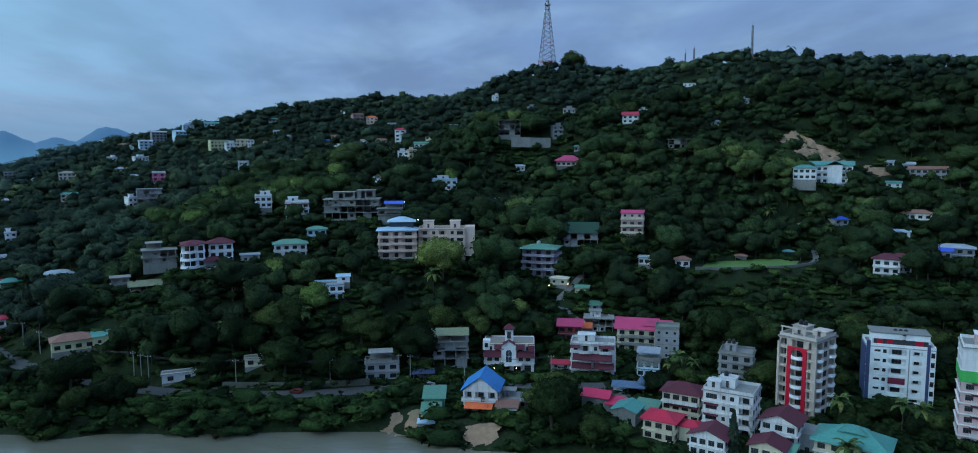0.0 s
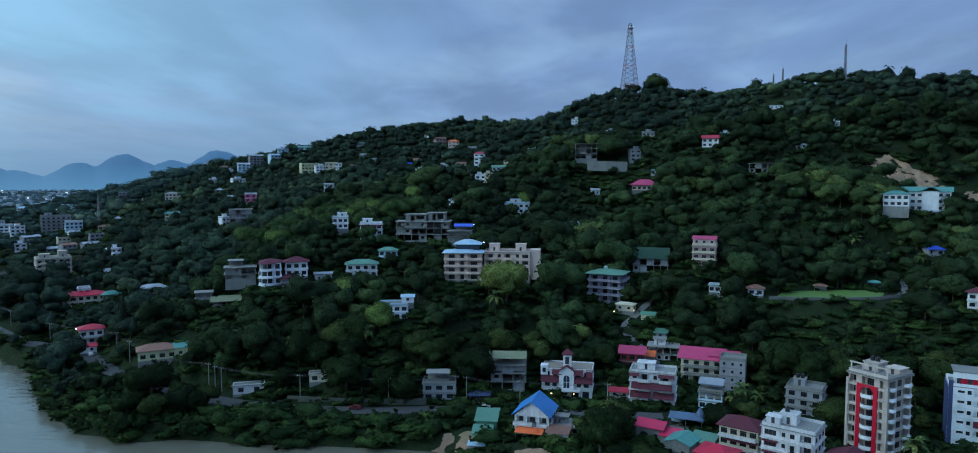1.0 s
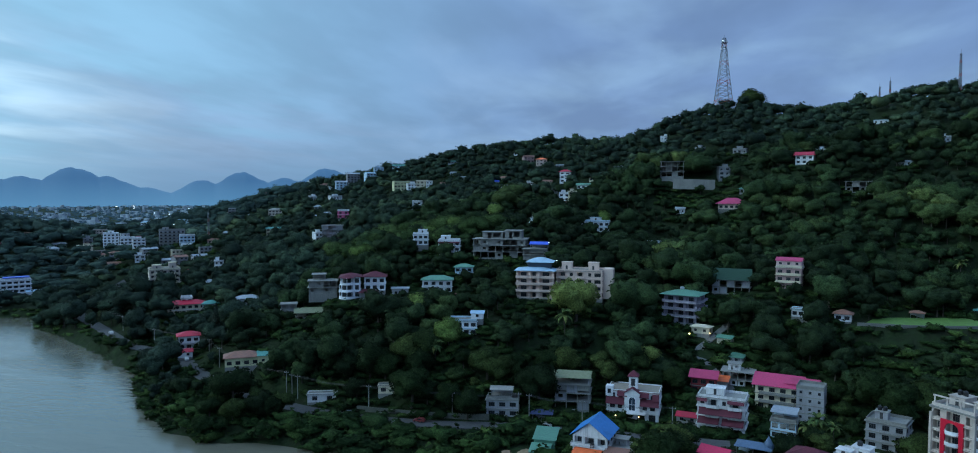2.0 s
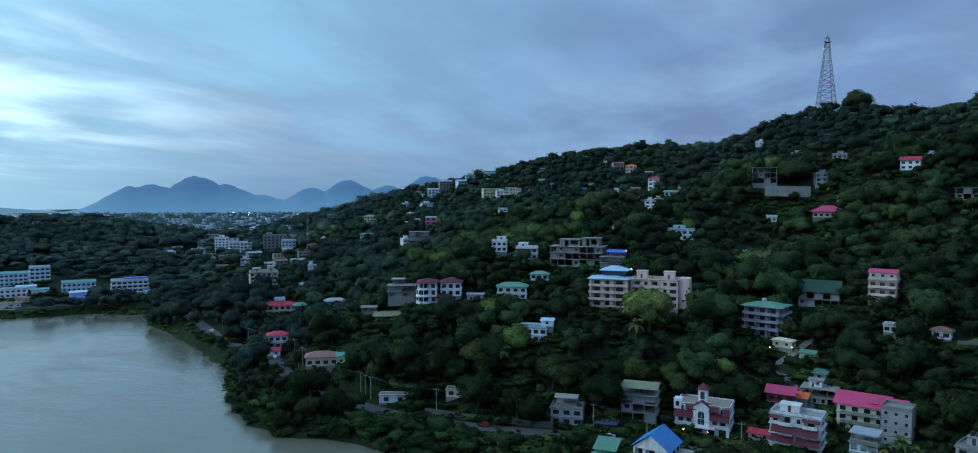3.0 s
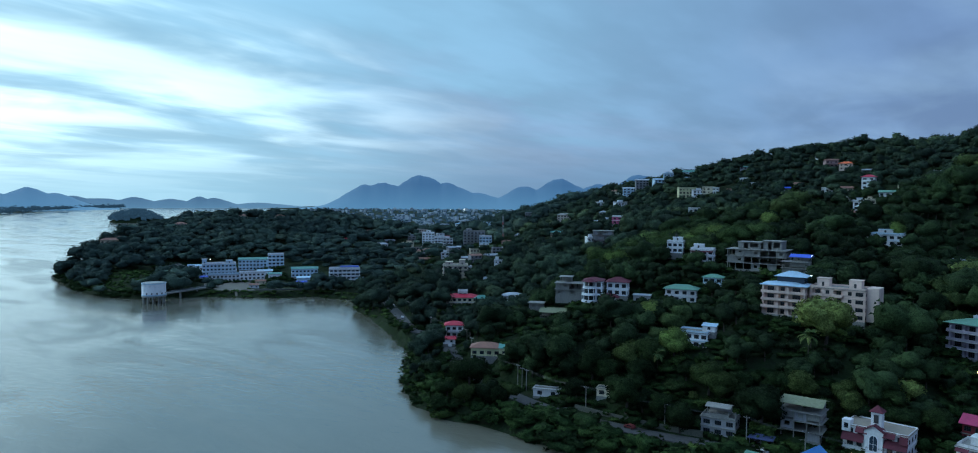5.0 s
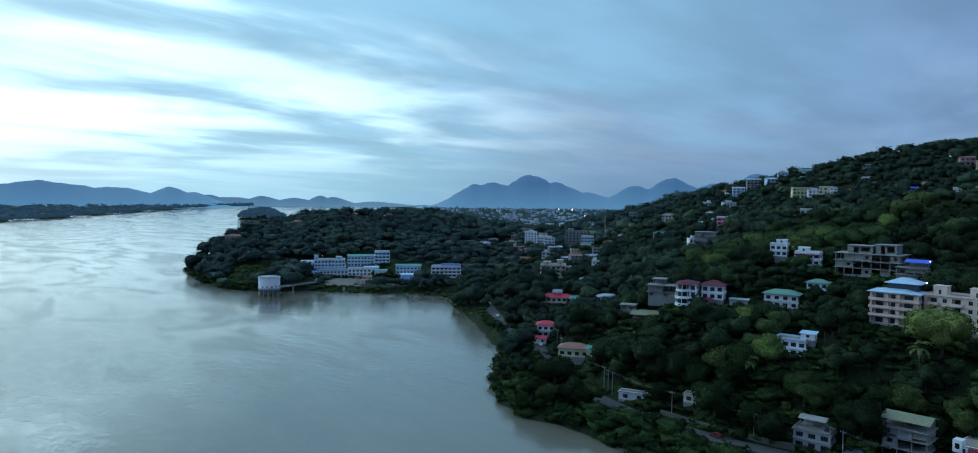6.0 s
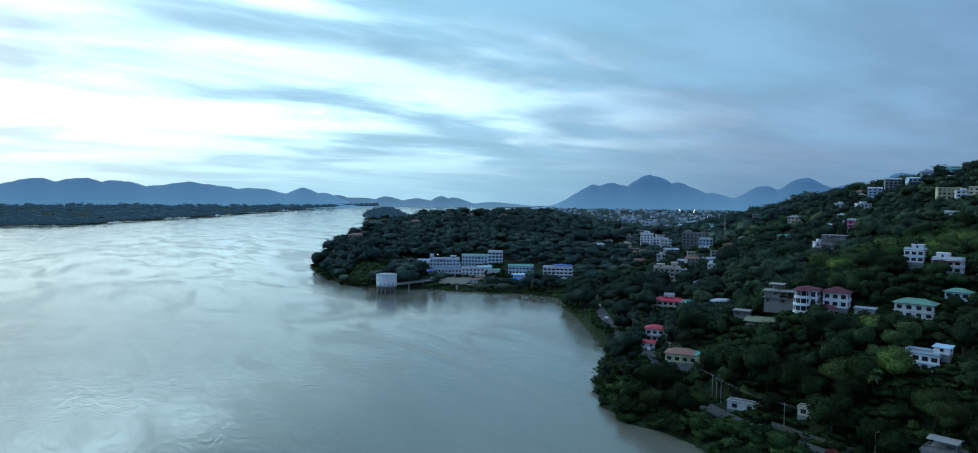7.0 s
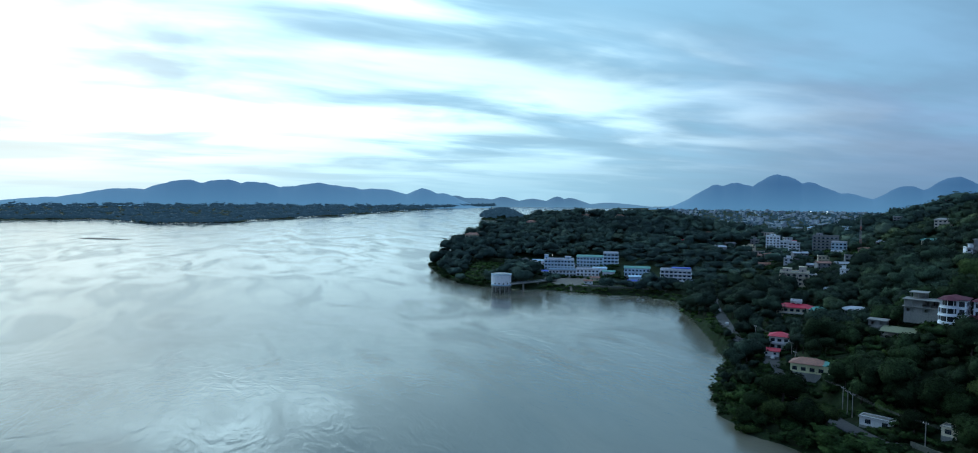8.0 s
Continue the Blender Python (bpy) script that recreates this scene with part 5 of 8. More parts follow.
ring.tube((0, -1.34, 4.3), (0, -1.34, 9.1), 0.06, n=4).tube((-1.25, -1.34, 6.4), (1.25, -1.34, 6.4), 0.06, n=4)
part("arch_surround", ring, FRESHWHITE, hall, "white surround of the arched window")
part("side_turret", Build().box(-9.6, -7.0, -0.4, 2.6, 8.6, 12.2), WHITE, hall, "white corner turret with a window")
part("turret_window", Build().box(-8.9, -7.7, -0.45, -0.38, 9.6, 11.2), GLASS, hall)
part("tower", Build().box(-1.5, 1.5, 1.0, 4.0, 10.7, 16.0), WHITE, hall, "small white bell tower")
part("tower_roof", hip_roof(Build(), -1.6, 1.6, 0.9, 4.1, 16.1, 2.0, 0.4), MAROON, hall, "maroon tower cap")
part("tower_opening", Build().box(-0.7, 0.7, 0.9, 0.98, 12.6, 15.2), DARKFRAME, hall, "dark arched opening")
skeleton_house("open_house", "weathered open-fronted three-storey house", -13.5, 254.2, 3, 12.4, 9.0, 3, 3.1, GREY, 0.25, 9, bays=3)
shed("roof_cover", "mossy olive sheet roof over an open top storey", -13.5, 254.6, 3, 12.0, 8.6, 2.2, OLIVE, GREY, "gable", 1.6, z=height_at(-13.5, 254.2) + 9.35, open_front=True, category="roof", over=0.9)
house("shop", "grey two-storey roadside shop with barred windows", -36.9, 243.5, 9, 11.4, 7.0, 2, 3.1, GREY, CONCRETE, nf=3, ns=2, z=5.2, parapet=0.6, win=(2.2, 1.5, 0.8))
shed("roof_cover", "dark sheet canopy on posts above the shop", -37.4, 244.5, 9, 7.5, 5.0, 2.2, CONCRETE, GREY, "gable", 0.7, z=12.6, open_front=True, category="roof")
shed("stall", "roadside stall with a dark blue tarpaulin", -22.5, 243.0, 5, 7.0, 3.5, 2.5, NAVY, GREY, "mono", 0.5, z=5.2, open_front=True, category="stall")
tent = house("river_house", "riverside house under a tall blue tent roof", -2.6, 217.0, -10, 11.0, 11.0, 2, 2.9, WEATHERED, WEATHERED, "gable", BLUEROOF, 4.6, 0.8, 4, 3, z=4.4, along="y", balconies=[(1, 0.0, 11.4, 1.6, "rail")], front=rows_of(11.0, 4, 1, 2.9, 1.2, 1.3, 0.9) + [(0.6, 3.0, 3.4, 5.5, "l"), (4.0, 7.0, 3.4, 5.5, "l"), (8.0, 10.4, 3.4, 5.5, "l")])
part("awning", gable_roof(Build(), -4.2, 4.2, -4.6, -0.2, 1.9, 0.9, 0.2, 0.05, "x", 0.9), ORANGE, tent, "orange tarpaulin awning")
for sx in (-4.0, 0.0, 4.0):
    part("awning_post", Build().tube((sx, -4.5, -3.0), (sx, -4.5, 1.85), 0.06), STEEL, tent)
water_tank(tent, 1.0, -0.9, 2.98)
skeleton_house("half_built_house", "low half-built concrete house by the river", 7.8, 219.0, -8, 9.0, 8.0, 1, 3.0, GREY, 0.5, 21, tops=[(-1.5, 3.0, 3.5, 3.0, 2.0)], bays=3)
shed("shed", "white-walled shed with a rusty roof", 5.4, 211.5, -8, 6.5, 5.0, 3.2, RUST, WHITE, "mono", 0.8)
shed("shed", "riverside shed under a dark green sheet roof", -17.2, 219.0, 0, 6.6, 7.0, 3.4, GREENROOF, GREENROOF, "mono", 1.8, z=3.9)
shed("shed", "shed with a green roof stepping down the bank", -17.8, 213.0, 0, 5.6, 5.0, 2.4, GREENROOF, GREENROOF, "mono", 1.0, z=3.0)
shed("stall", "low stall with a pale blue cover", -19.0, 209.0, 0, 4.6, 2.6, 1.6, PALEBLUE, GREY, "mono", 0.3, z=1.6)
house("cottage", "pale yellow house with a weathered maroon and green roof", -150.0, 254.5, 34, 13.5, 8.0, 1, 3.6, YELLOW, WEATHERED, "hip", RUST, 2.0, 0.7, 4, 2, z=13.6)
shed("annexe", "pale annexe under a teal patched sheet roof", -141.0, 259.5, 34, 8.0, 6.0, 3.4, TEAL, YELLOW, "mono", 0.8, z=14.2, category="house")
house("hut", "small cream roadside hut with a flat roof", -80.9, 244.5, 18, 7.8, 4.0, 1, 3.0, CREAM, CREAM, nf=2, ns=1, z=10.2, ledge=0.3, parapet=0.2)
house("hut", "low white roadside shelter with a stained wall", -106.8, 241.5, 22, 11.0, 4.0, 1, 3.0, WEATHERED, WEATHERED, nf=2, ns=1, z=5.8, parapet=0.3)

# ---------------------------------------------------------------- houses on the slope
sal = house("apartment_building", "salmon four-storey building with a terrace and roof rooms", -20.0, 321.6, 0, 21.0, 11.0, 4, 3.1, SALMON, SALMON, nf=0, ns=3, z=37.2, parapet=0.7, ledge=0.25, tanks=0,
            front=[o for f in range(4) for o in ((1.0, 4.6, f * 3.1 + 0.4, f * 3.1 + 2.6, "l"), (6.2, 7.6, f * 3.1 + 0.9, f * 3.1 + 2.4, "w"), (9.2, 12.4, f * 3.1 + 0.4, f * 3.1 + 2.6, "l"), (14.6, 16.0, f * 3.1 + 0.9, f * 3.1 + 2.4, "w"), (17.4, 20.2, f * 3.1 + 0.8, f * 3.1 + 2.4, "w"))],
            balconies=[(f, u, 4.0, 1.2, "solid") for f in range(1, 4) for u in (-7.5, 0.3)], head=[(-6.2, 5.5, 4.6, 4.5, 3.4), (6.0, 5.5, 4.6, 4.5, 3.4)], category="apartment building", sink=5)
wing = house("apartment_wing", "salmon wing with pale blue hip roofs over open terraces", -39.5, 316.5, 5, 17.0, 12.0, 4, 3.1, SALMON, SALMON, "hip", PALEBLUE, 1.3, 1.0, 3, 3, z=37.4, category="apartment building", sink=5,
             front=[o for f in range(4) for o in ((0.8, 5.6, f * 3.1 + 0.3, f * 3.1 + 2.7, "l"), (6.6, 9.4, f * 3.1 + 0.3, f * 3.1 + 2.7, "l"), (10.6, 16.2, f * 3.1 + 0.3, f * 3.1 + 2.7, "l"))], balconies=[(f, 0.0, 17.4, 1.2, "solid") for f in (1, 2, 3)], ledge=0.4)
part("upper_storey", Build().box(-3.6, 7.2, 5.0, 12.6, 12.5, 16.0), GLASSBLUE, wing, "glazed upper storey")
part("upper_roof", hip_roof(Build(), -3.8, 7.4, 4.8, 12.8, 16.0, 2.0, 0.9), PALEBLUE, wing, "pale blue upper hip roof")
part("low_wing", Build().box(10.6, 15.0, 1.5, 10.0, 0.1, 13.6), SALMON, sal, "plain salmon end wing")

skeleton_house("unfinished_building", "bare concrete unfinished building with stepped terraces", -68.6, 365.5, 4, 28.0, 14.0, 3, 3.4, CONCRETE, 0.32, 12, tops=[(-4.0, 3.0, 11.0, 8.0, 3.4), (7.0, 4.0, 9.0, 8.0, 4.2)], z=50.5, bays=7)
skeleton_house("unfinished_block", "smaller bare concrete block beside the terraces", -49.0, 361.5, 4, 11.0, 9.0, 2, 3.1, CONCRETE, 0.7, 13, z=50.0, bays=3)
shed("tarpaulin_roof", "bright blue tarpaulin roof on posts", -46.5, 362.5, 4, 9.0, 7.0, 2.0, TARP, CONCRETE, "gable", 1.2, z=56.4, open_front=True, category="roof")

vil = house("villa", "white three-storey villa with rounded terraces and maroon roofs", -127.0, 308.1, 24, 9.0, 9.0, 3, 3.3, FRESHWHITE, FRESHWHITE, "hip", MAROON, 1.5, 0.8, 4, 3, z=35.2, sink=5,
            front=[o for f in range(3) for o in ((0.6, 2.6, f * 3.3 + 0.4, f * 3.3 + 2.7, "l"), (3.4, 5.6, f * 3.3 + 0.4, f * 3.3 + 2.7, "l"), (6.4, 8.4, f * 3.3 + 0.5, f * 3.3 + 2.7, "w"))],
            ledge=0.4)
for f in range(3):
    r_ = (4.0, 4.0, 3.5)[f]
    tier = part("round_terrace", Build().tube((-1.6, 0.6, f * 3.3 - 0.25), (-1.6, 0.6, f * 3.3 + 0.05), r_, r_, 28), FRESHWHITE, vil, "rounded white terrace slab")
    part("parapet", Build().tube((-1.6, 0.6, f * 3.3 + 0.05), (-1.6, 0.6, f * 3.3 + 0.8), r_ - 0.15, r_ - 0.15, 28), FRESHWHITE, tier)
    part("window_drum", Build().tube((-1.6, 0.6, f * 3.3 + 0.8), (-1.6, 0.6, f * 3.3 + 3.05), r_ - 1.3, r_ - 1.3, 28), GLASS, tier, "dark glazing behind the terrace")
    for k in range(5):
        a = radians(190 + 40 * k)
        part("post", Build().tube((-1.6 + (r_ - 0.35) * math.cos(a), 0.6 + (r_ - 0.35) * math.sin(a), f * 3.3 + 0.8), (-1.6 + (r_ - 0.35) * math.cos(a), 0.6 + (r_ - 0.35) * math.sin(a), f * 3.3 + 3.05), 0.14, n=6), FRESHWHITE, tier)
part("round_roof", Build().tube((-1.6, 0.6, 9.7), (-1.6, 0.6, 11.2), 4.3, 0.8, 28), MAROON, vil, "low round maroon roof")
house("villa", "white villa wing with a dark maroon hip roof", -117.8, 315.5, 22, 10.0, 8.5, 2, 3.3, FRESHWHITE, FRESHWHITE, "hip", MAROON, 2.2, 1.0, 3, 2, z=38.0, sink=6, win=(2.0, 1.8, 0.7), ledge=0.35)
shed("carport", "dark maroon canopy roof beside the villa", -118.2, 308.6, 22, 8.5, 5.0, 2.6, MAROON, WHITE, "hip", 1.6, z=35.2, open_front=True, category="roof")
shed("wall_house", "grey garden wall and shed beside the villa", -106.0, 318.5, 20, 8.0, 4.0, 3.4, ZINC, GREY, "mono", 0.3, z=35.6)
skeleton_house("unfinished_house", "unfinished grey house on thin columns", -143.3, 311.5, 26, 13.5, 8.0, 2, 3.2, CONCRETE, 0.4, 31, z=36.0, bays=4)
shed("terrace_roof", "flat slab roof on posts over the unfinished house", -146.5, 313.5, 26, 6.0, 6.0, 2.6, CONCRETE, CONCRETE, "mono", 0.1, z=42.5, open_front=True, category="roof")
house("house", "long white house with a grey-green sheet roof", -90.0, 327.0, 17, 14.5, 8.0, 2, 3.1, WHITE, WHITE, "hip", GREENROOF, 1.9, 0.9, 4, 3, z=36.4, sink=4)
shed("shed", "small house with a dull red roof", -76.5, 321.0, 15, 7.0, 5.0, 2.8, RUST, CREAM, "gable", 1.2, z=33.0)
house("house", "small teal-trimmed house on the slope", -82.0, 345.0, 12, 9.0, 6.0, 2, 2.9, BLUISH, WHITE, "hip", GREENROOF, 1.5, 0.7, 3, 2, z=41.5)
house("house", "white flat-roofed house with a blue roof room", -62.5, 279.5, 12, 11.5, 8.0, 2, 3.0, FRESHWHITE, BLUISH, nf=4, ns=2, z=26.2, parapet=0.7, tanks=0)
shed("roof_room", "white roof room under a blue sheet", -57.5, 283.5, 12, 5.0, 4.0, 2.4, PALEBLUE, WHITE, "mono", 0.5, z=32.6, category="house")
house("apartment_building", "grey-mauve four-storey building with a green roof and balconies", 24.5, 331.0, -18, 15.0, 13.0, 4, 3.2, MAUVE, WEATHERED, "hip", GREENROOF, 1.7, 1.6, 4, 4, z=26.4, front=[o for f in range(4) for o in ((0.6, 4.8, f * 3.2 + 0.2, f * 3.2 + 2.7, "l"), (5.6, 9.4, f * 3.2 + 0.2, f * 3.2 + 2.7, "l"), (10.2, 14.4, f * 3.2 + 0.2, f * 3.2 + 2.7, "l"))], right=[o for f in range(4) for o in ((0.6, 5.8, f * 3.2 + 0.2, f * 3.2 + 2.7, "l"), (7.0, 12.2, f * 3.2 + 0.2, f * 3.2 + 2.7, "l"))], balconies=[(f, 0.0, 15.6, 1.6, "solid") for f in (1, 2, 3)], side_balconies=[(f, 6.5, 12.6, 1.5, "solid") for f in (1, 2, 3)], rails=MAUVE, category="apartment building", sink=5, ledge=0.4)
water_tank(thing("roof_tank_stand", "round tank standing on a green roof", "tank", pose(25.5, 338.5, 41.0)), 0, 0, -0.2, ZINC, 1.0)
shed("shed", "cream porch house with a lit warm lamp", 33.0, 320.0, -20, 8.0, 5.0, 2.8, CREAM, CREAM, "hip", 0.9, z=24.2)
shed("shed", "small house with a green sheet roof beside the lane", 42.5, 312.0, -20, 6.0, 5.0, 2.6, GREENROOF, CREAM, "gable", 1.0)
shed("shed", "green roofed lean-to lower on the lane", 46.5, 300.0, -20, 5.0, 5.0, 2.4, GREENROOF, GREY, "mono", 0.8)
net = skeleton_house("netted_house", "house under construction below green shade netting", 47.8, 354.0, -9, 17.0, 10.0, 2, 3.2, GREY, 0.5, 41, z=37.6, bays=5)
part("shade_net", gable_roof(Build(), -8.5, 8.5, -0.5, 10, 6.6, 5.0, 0.8, 0.05, "x"), mat("green_netting", (0.028, 0.075, 0.05), (0.02, 0.05, 0.035), rough=0.9), net, "green shade netting")
house("house", "narrow cream four-storey house with a bright red roof room", 72.5, 348.8, -16, 11.0, 8.0, 3, 3.4, BRICKPINK, CREAM, nf=3, ns=2, z=41.0, balconies=[(f, 0, 10.4, 1.2, "solid") for f in (1, 2)], tanks=0, ledge=0.4)
shed("roof_cover", "bright pink-red sheet roof over the top storey", 72.5, 349.0, -16, 10.6, 7.6, 2.6, PINKROOF, PINKISH, "gable", 1.4, z=51.6, category="roof")
house("lodge", "small white lodge with a pale flat roof", 74.1, 323.5, -14, 7.4, 5.0, 1, 3.2, WHITE, BLUISH, nf=3, ns=1, z=32.8, parapet=0.3, ledge=0.5)
house("lodge", "small lodge with a dull red roof beside the lawn", 89.7, 320.5, -16, 6.4, 5.0, 1, 3.0, WHITE, WHITE, "hip", RUST, 1.6, 0.8, 2, 1, z=32.2)
for k, (px, py) in enumerate(((120, 330), (147, 340))):
    shed("garden_shelter", "open garden shelter on the lawn", px, py, -20, 5.0, 3.5, 2.3, (RUST, TEAL)[k], GREY, "hip", 0.9, z=32.5 + (py - 318) * 0.05, open_front=True, category="shelter", group="shelters on the lawn")
house("villa", "white two-storey villa with maroon hip roofs", 171.0, 299.0, -33, 10.0, 8.0, 2, 3.2, WHITE, WHITE, "hip", MAROON, 2.2, 1.0, 3, 2, z=32.0, balconies=[(1, 0, 8.0, 1.4, "rail")])
house("villa", "white villa wing with a maroon hip roof", 179.0, 303.0, -33, 9.0, 8.0, 2, 3.0, WHITE, WHITE, "hip", MAROON, 2.0, 1.0, 3, 2, z=32.0, balconies=[(1, 0, 7.4, 1.2, "solid")])
ins = house("institute", "white three-storey building with sea-green gable roofs", 197.0, 403.0, -26, 22.0, 10.0, 3, 3.4, WHITE, WHITE, "gable", TEAL, 2.4, 1.0, 7, 3, z=66.0, balconies=[(f, 2.0, 12.0, 1.3, "rail") for f in (1, 2)], category="school", sink=6)
part("front_gable", gable_roof(Build(), -2.6, 6.2, -3.0, 4.0, 10.4, 2.6, 0.5, along="y"), TEAL, ins, "sea-green front gable")
part("front_bay", Build().box(-2.0, 5.6, -2.4, 0.0, 0.1, 10.4), WHITE, ins, "white projecting bay")
house("institute", "white side wing with a sea-green hip roof", 179.5, 398.0, -26, 12.0, 8.0, 2, 3.2, WHITE, WHITE, "hip", TEAL, 1.8, 0.8, 4, 2, z=68.5, category="school", sink=6)
house("house", "weathered house with a dull pink roof high on the slope", 263.2, 420.0, -32, 19.0, 8.0, 2, 3.0, GREY, GREY, "gable", RUST, 1.6, 0.9, 6, 2, z=67.5)
shed("shed", "small green-roofed hut near the bare slope", 236.0, 408.0, -30, 8.0, 5.0, 2.6, TEAL, WHITE, "gable", 1.2)
house("house", "white bungalow with a faded red roof", 225.5, 368.0, -32, 14.0, 7.0, 1, 3.2, WHITE, WHITE, "hip", RUST, 1.9, 0.8, 4, 2, z=48.5)
shed("shed", "long pale blue sheet roof", 206.0, 352.0, -30, 12.0, 6.0, 2.6, PALEBLUE, WHITE, "mono", 0.6)
house("house", "grey house with a pale roof half hidden by trees", 220.0, 328.0, -34, 15.0, 8.0, 2, 3.0, GREY, BLUISH, "hip", ZINC, 1.6, 0.8, 4, 2, z=33.0)
house("house", "dark house with blue and red patched roofs", 232.0, 318.0, -34, 10.0, 7.0, 2, 3.0, GREY, GREY, "gable", RUST, 1.6, 0.8, 3, 2, z=30.0)
skeleton_house("unfinished_house", "unfinished three-storey concrete house high on the hill", 19.1, 526.2, -2, 16.0, 10.0, 3, 3.6, CONCRETE, 0.2, 51, z=97.0, bays=4)
house("house", "pale house beneath a broad pink hip roof", 56.2, 473.2, -7, 16.0, 10.0, 1, 3.4, SALMON, WHITE, "hip", PINKROOF, 3.6, 1.8, 5, 3, z=75.0)
house("house", "white house with bright red gable roofs on the ridge", 102.6, 501.0, -20, 11.0, 8.0, 2, 2.9, WHITE, WHITE, "gable", REDROOF, 2.4, 1.2, 3, 2, z=104.0, along="x")
shed("shed", "rusty orange roof high on the hill", 149.0, 567.0, -15, 9.0, 6.0, 2.6, ORANGE, CREAM, "gable", 1.6)
shed("shed", "small white sheet roof near the summit", 169.0, 588.0, -16, 10.0, 6.0, 2.8, PALEBLUE, WHITE, "mono", 0.8)
skeleton_house("unfinished_house", "dark concrete frame house among trees", 126.0, 458.5, -16, 15.0, 9.0, 2, 3.2, CONCRETE, 0.5, 61, z=86.0, bays=4)
house("house", "white flat-roofed house with a blue trim", -25.1, 434.5, 3, 17.0, 9.0, 2, 3.0, WHITE, BLUISH, nf=5, ns=2, z=61.5, head=[(0.0, 4.5, 7.0, 5.0, 2.4)], tanks=0, ledge=0.5)
house("house", "white house with a roof room on the slope", -117.3, 377.6, 17, 8.5, 7.0, 2, 3.0, FRESHWHITE, FRESHWHITE, nf=3, ns=2, z=55.5, head=[(1.0, 4.0, 5.0, 4.0, 2.4)], tanks=1, ledge=0.4)
house("house", "white three-storey house with red-edged balconies", -96.2, 364.7, 14, 11.5, 7.5, 3, 3.0, FRESHWHITE, FRESHWHITE, nf=4, ns=2, z=50.0, balconies=[(1, 0, 10.5, 1.2, "solid"), (2, 0, 10.5, 1.2, "solid")], canopy=[(2.9, 0, 11.6, 1.6, 0.5)], head=[(-2.0, 4.0, 5.0, 4.0, 2.6)], tanks=0)
skeleton_house("grey_house", "grey four-storey house with open balconies", -224.1, 478.4, 25, 15.0, 9.0, 4, 3.3, GREY, 0.6, 71, z=47.5, bays=4)
house("house", "house with a bright pink front among trees", -238.6, 525.6, 24, 9.0, 7.0, 2, 3.0, mat("hot_pink_plaster", (0.55, 0.10, 0.22), streak=0.3), WHITE, nf=2, ns=2, z=64.0)
skeleton_house("half_built_house", "half-built concrete wall house below the villa", -155.0, 299.5, 27, 7.0, 6.0, 2, 3.2, CONCRETE, 0.8, 81, z=26.0, bays=2)
shed("net_roof", "grey-green sheet cover over a terraced garden", -143.0, 297.0, 26, 13.0, 7.0, 2.0, OLIVE, CONCRETE, "mono", 1.4, open_front=True, category="roof")
rnd = random.Random(5)


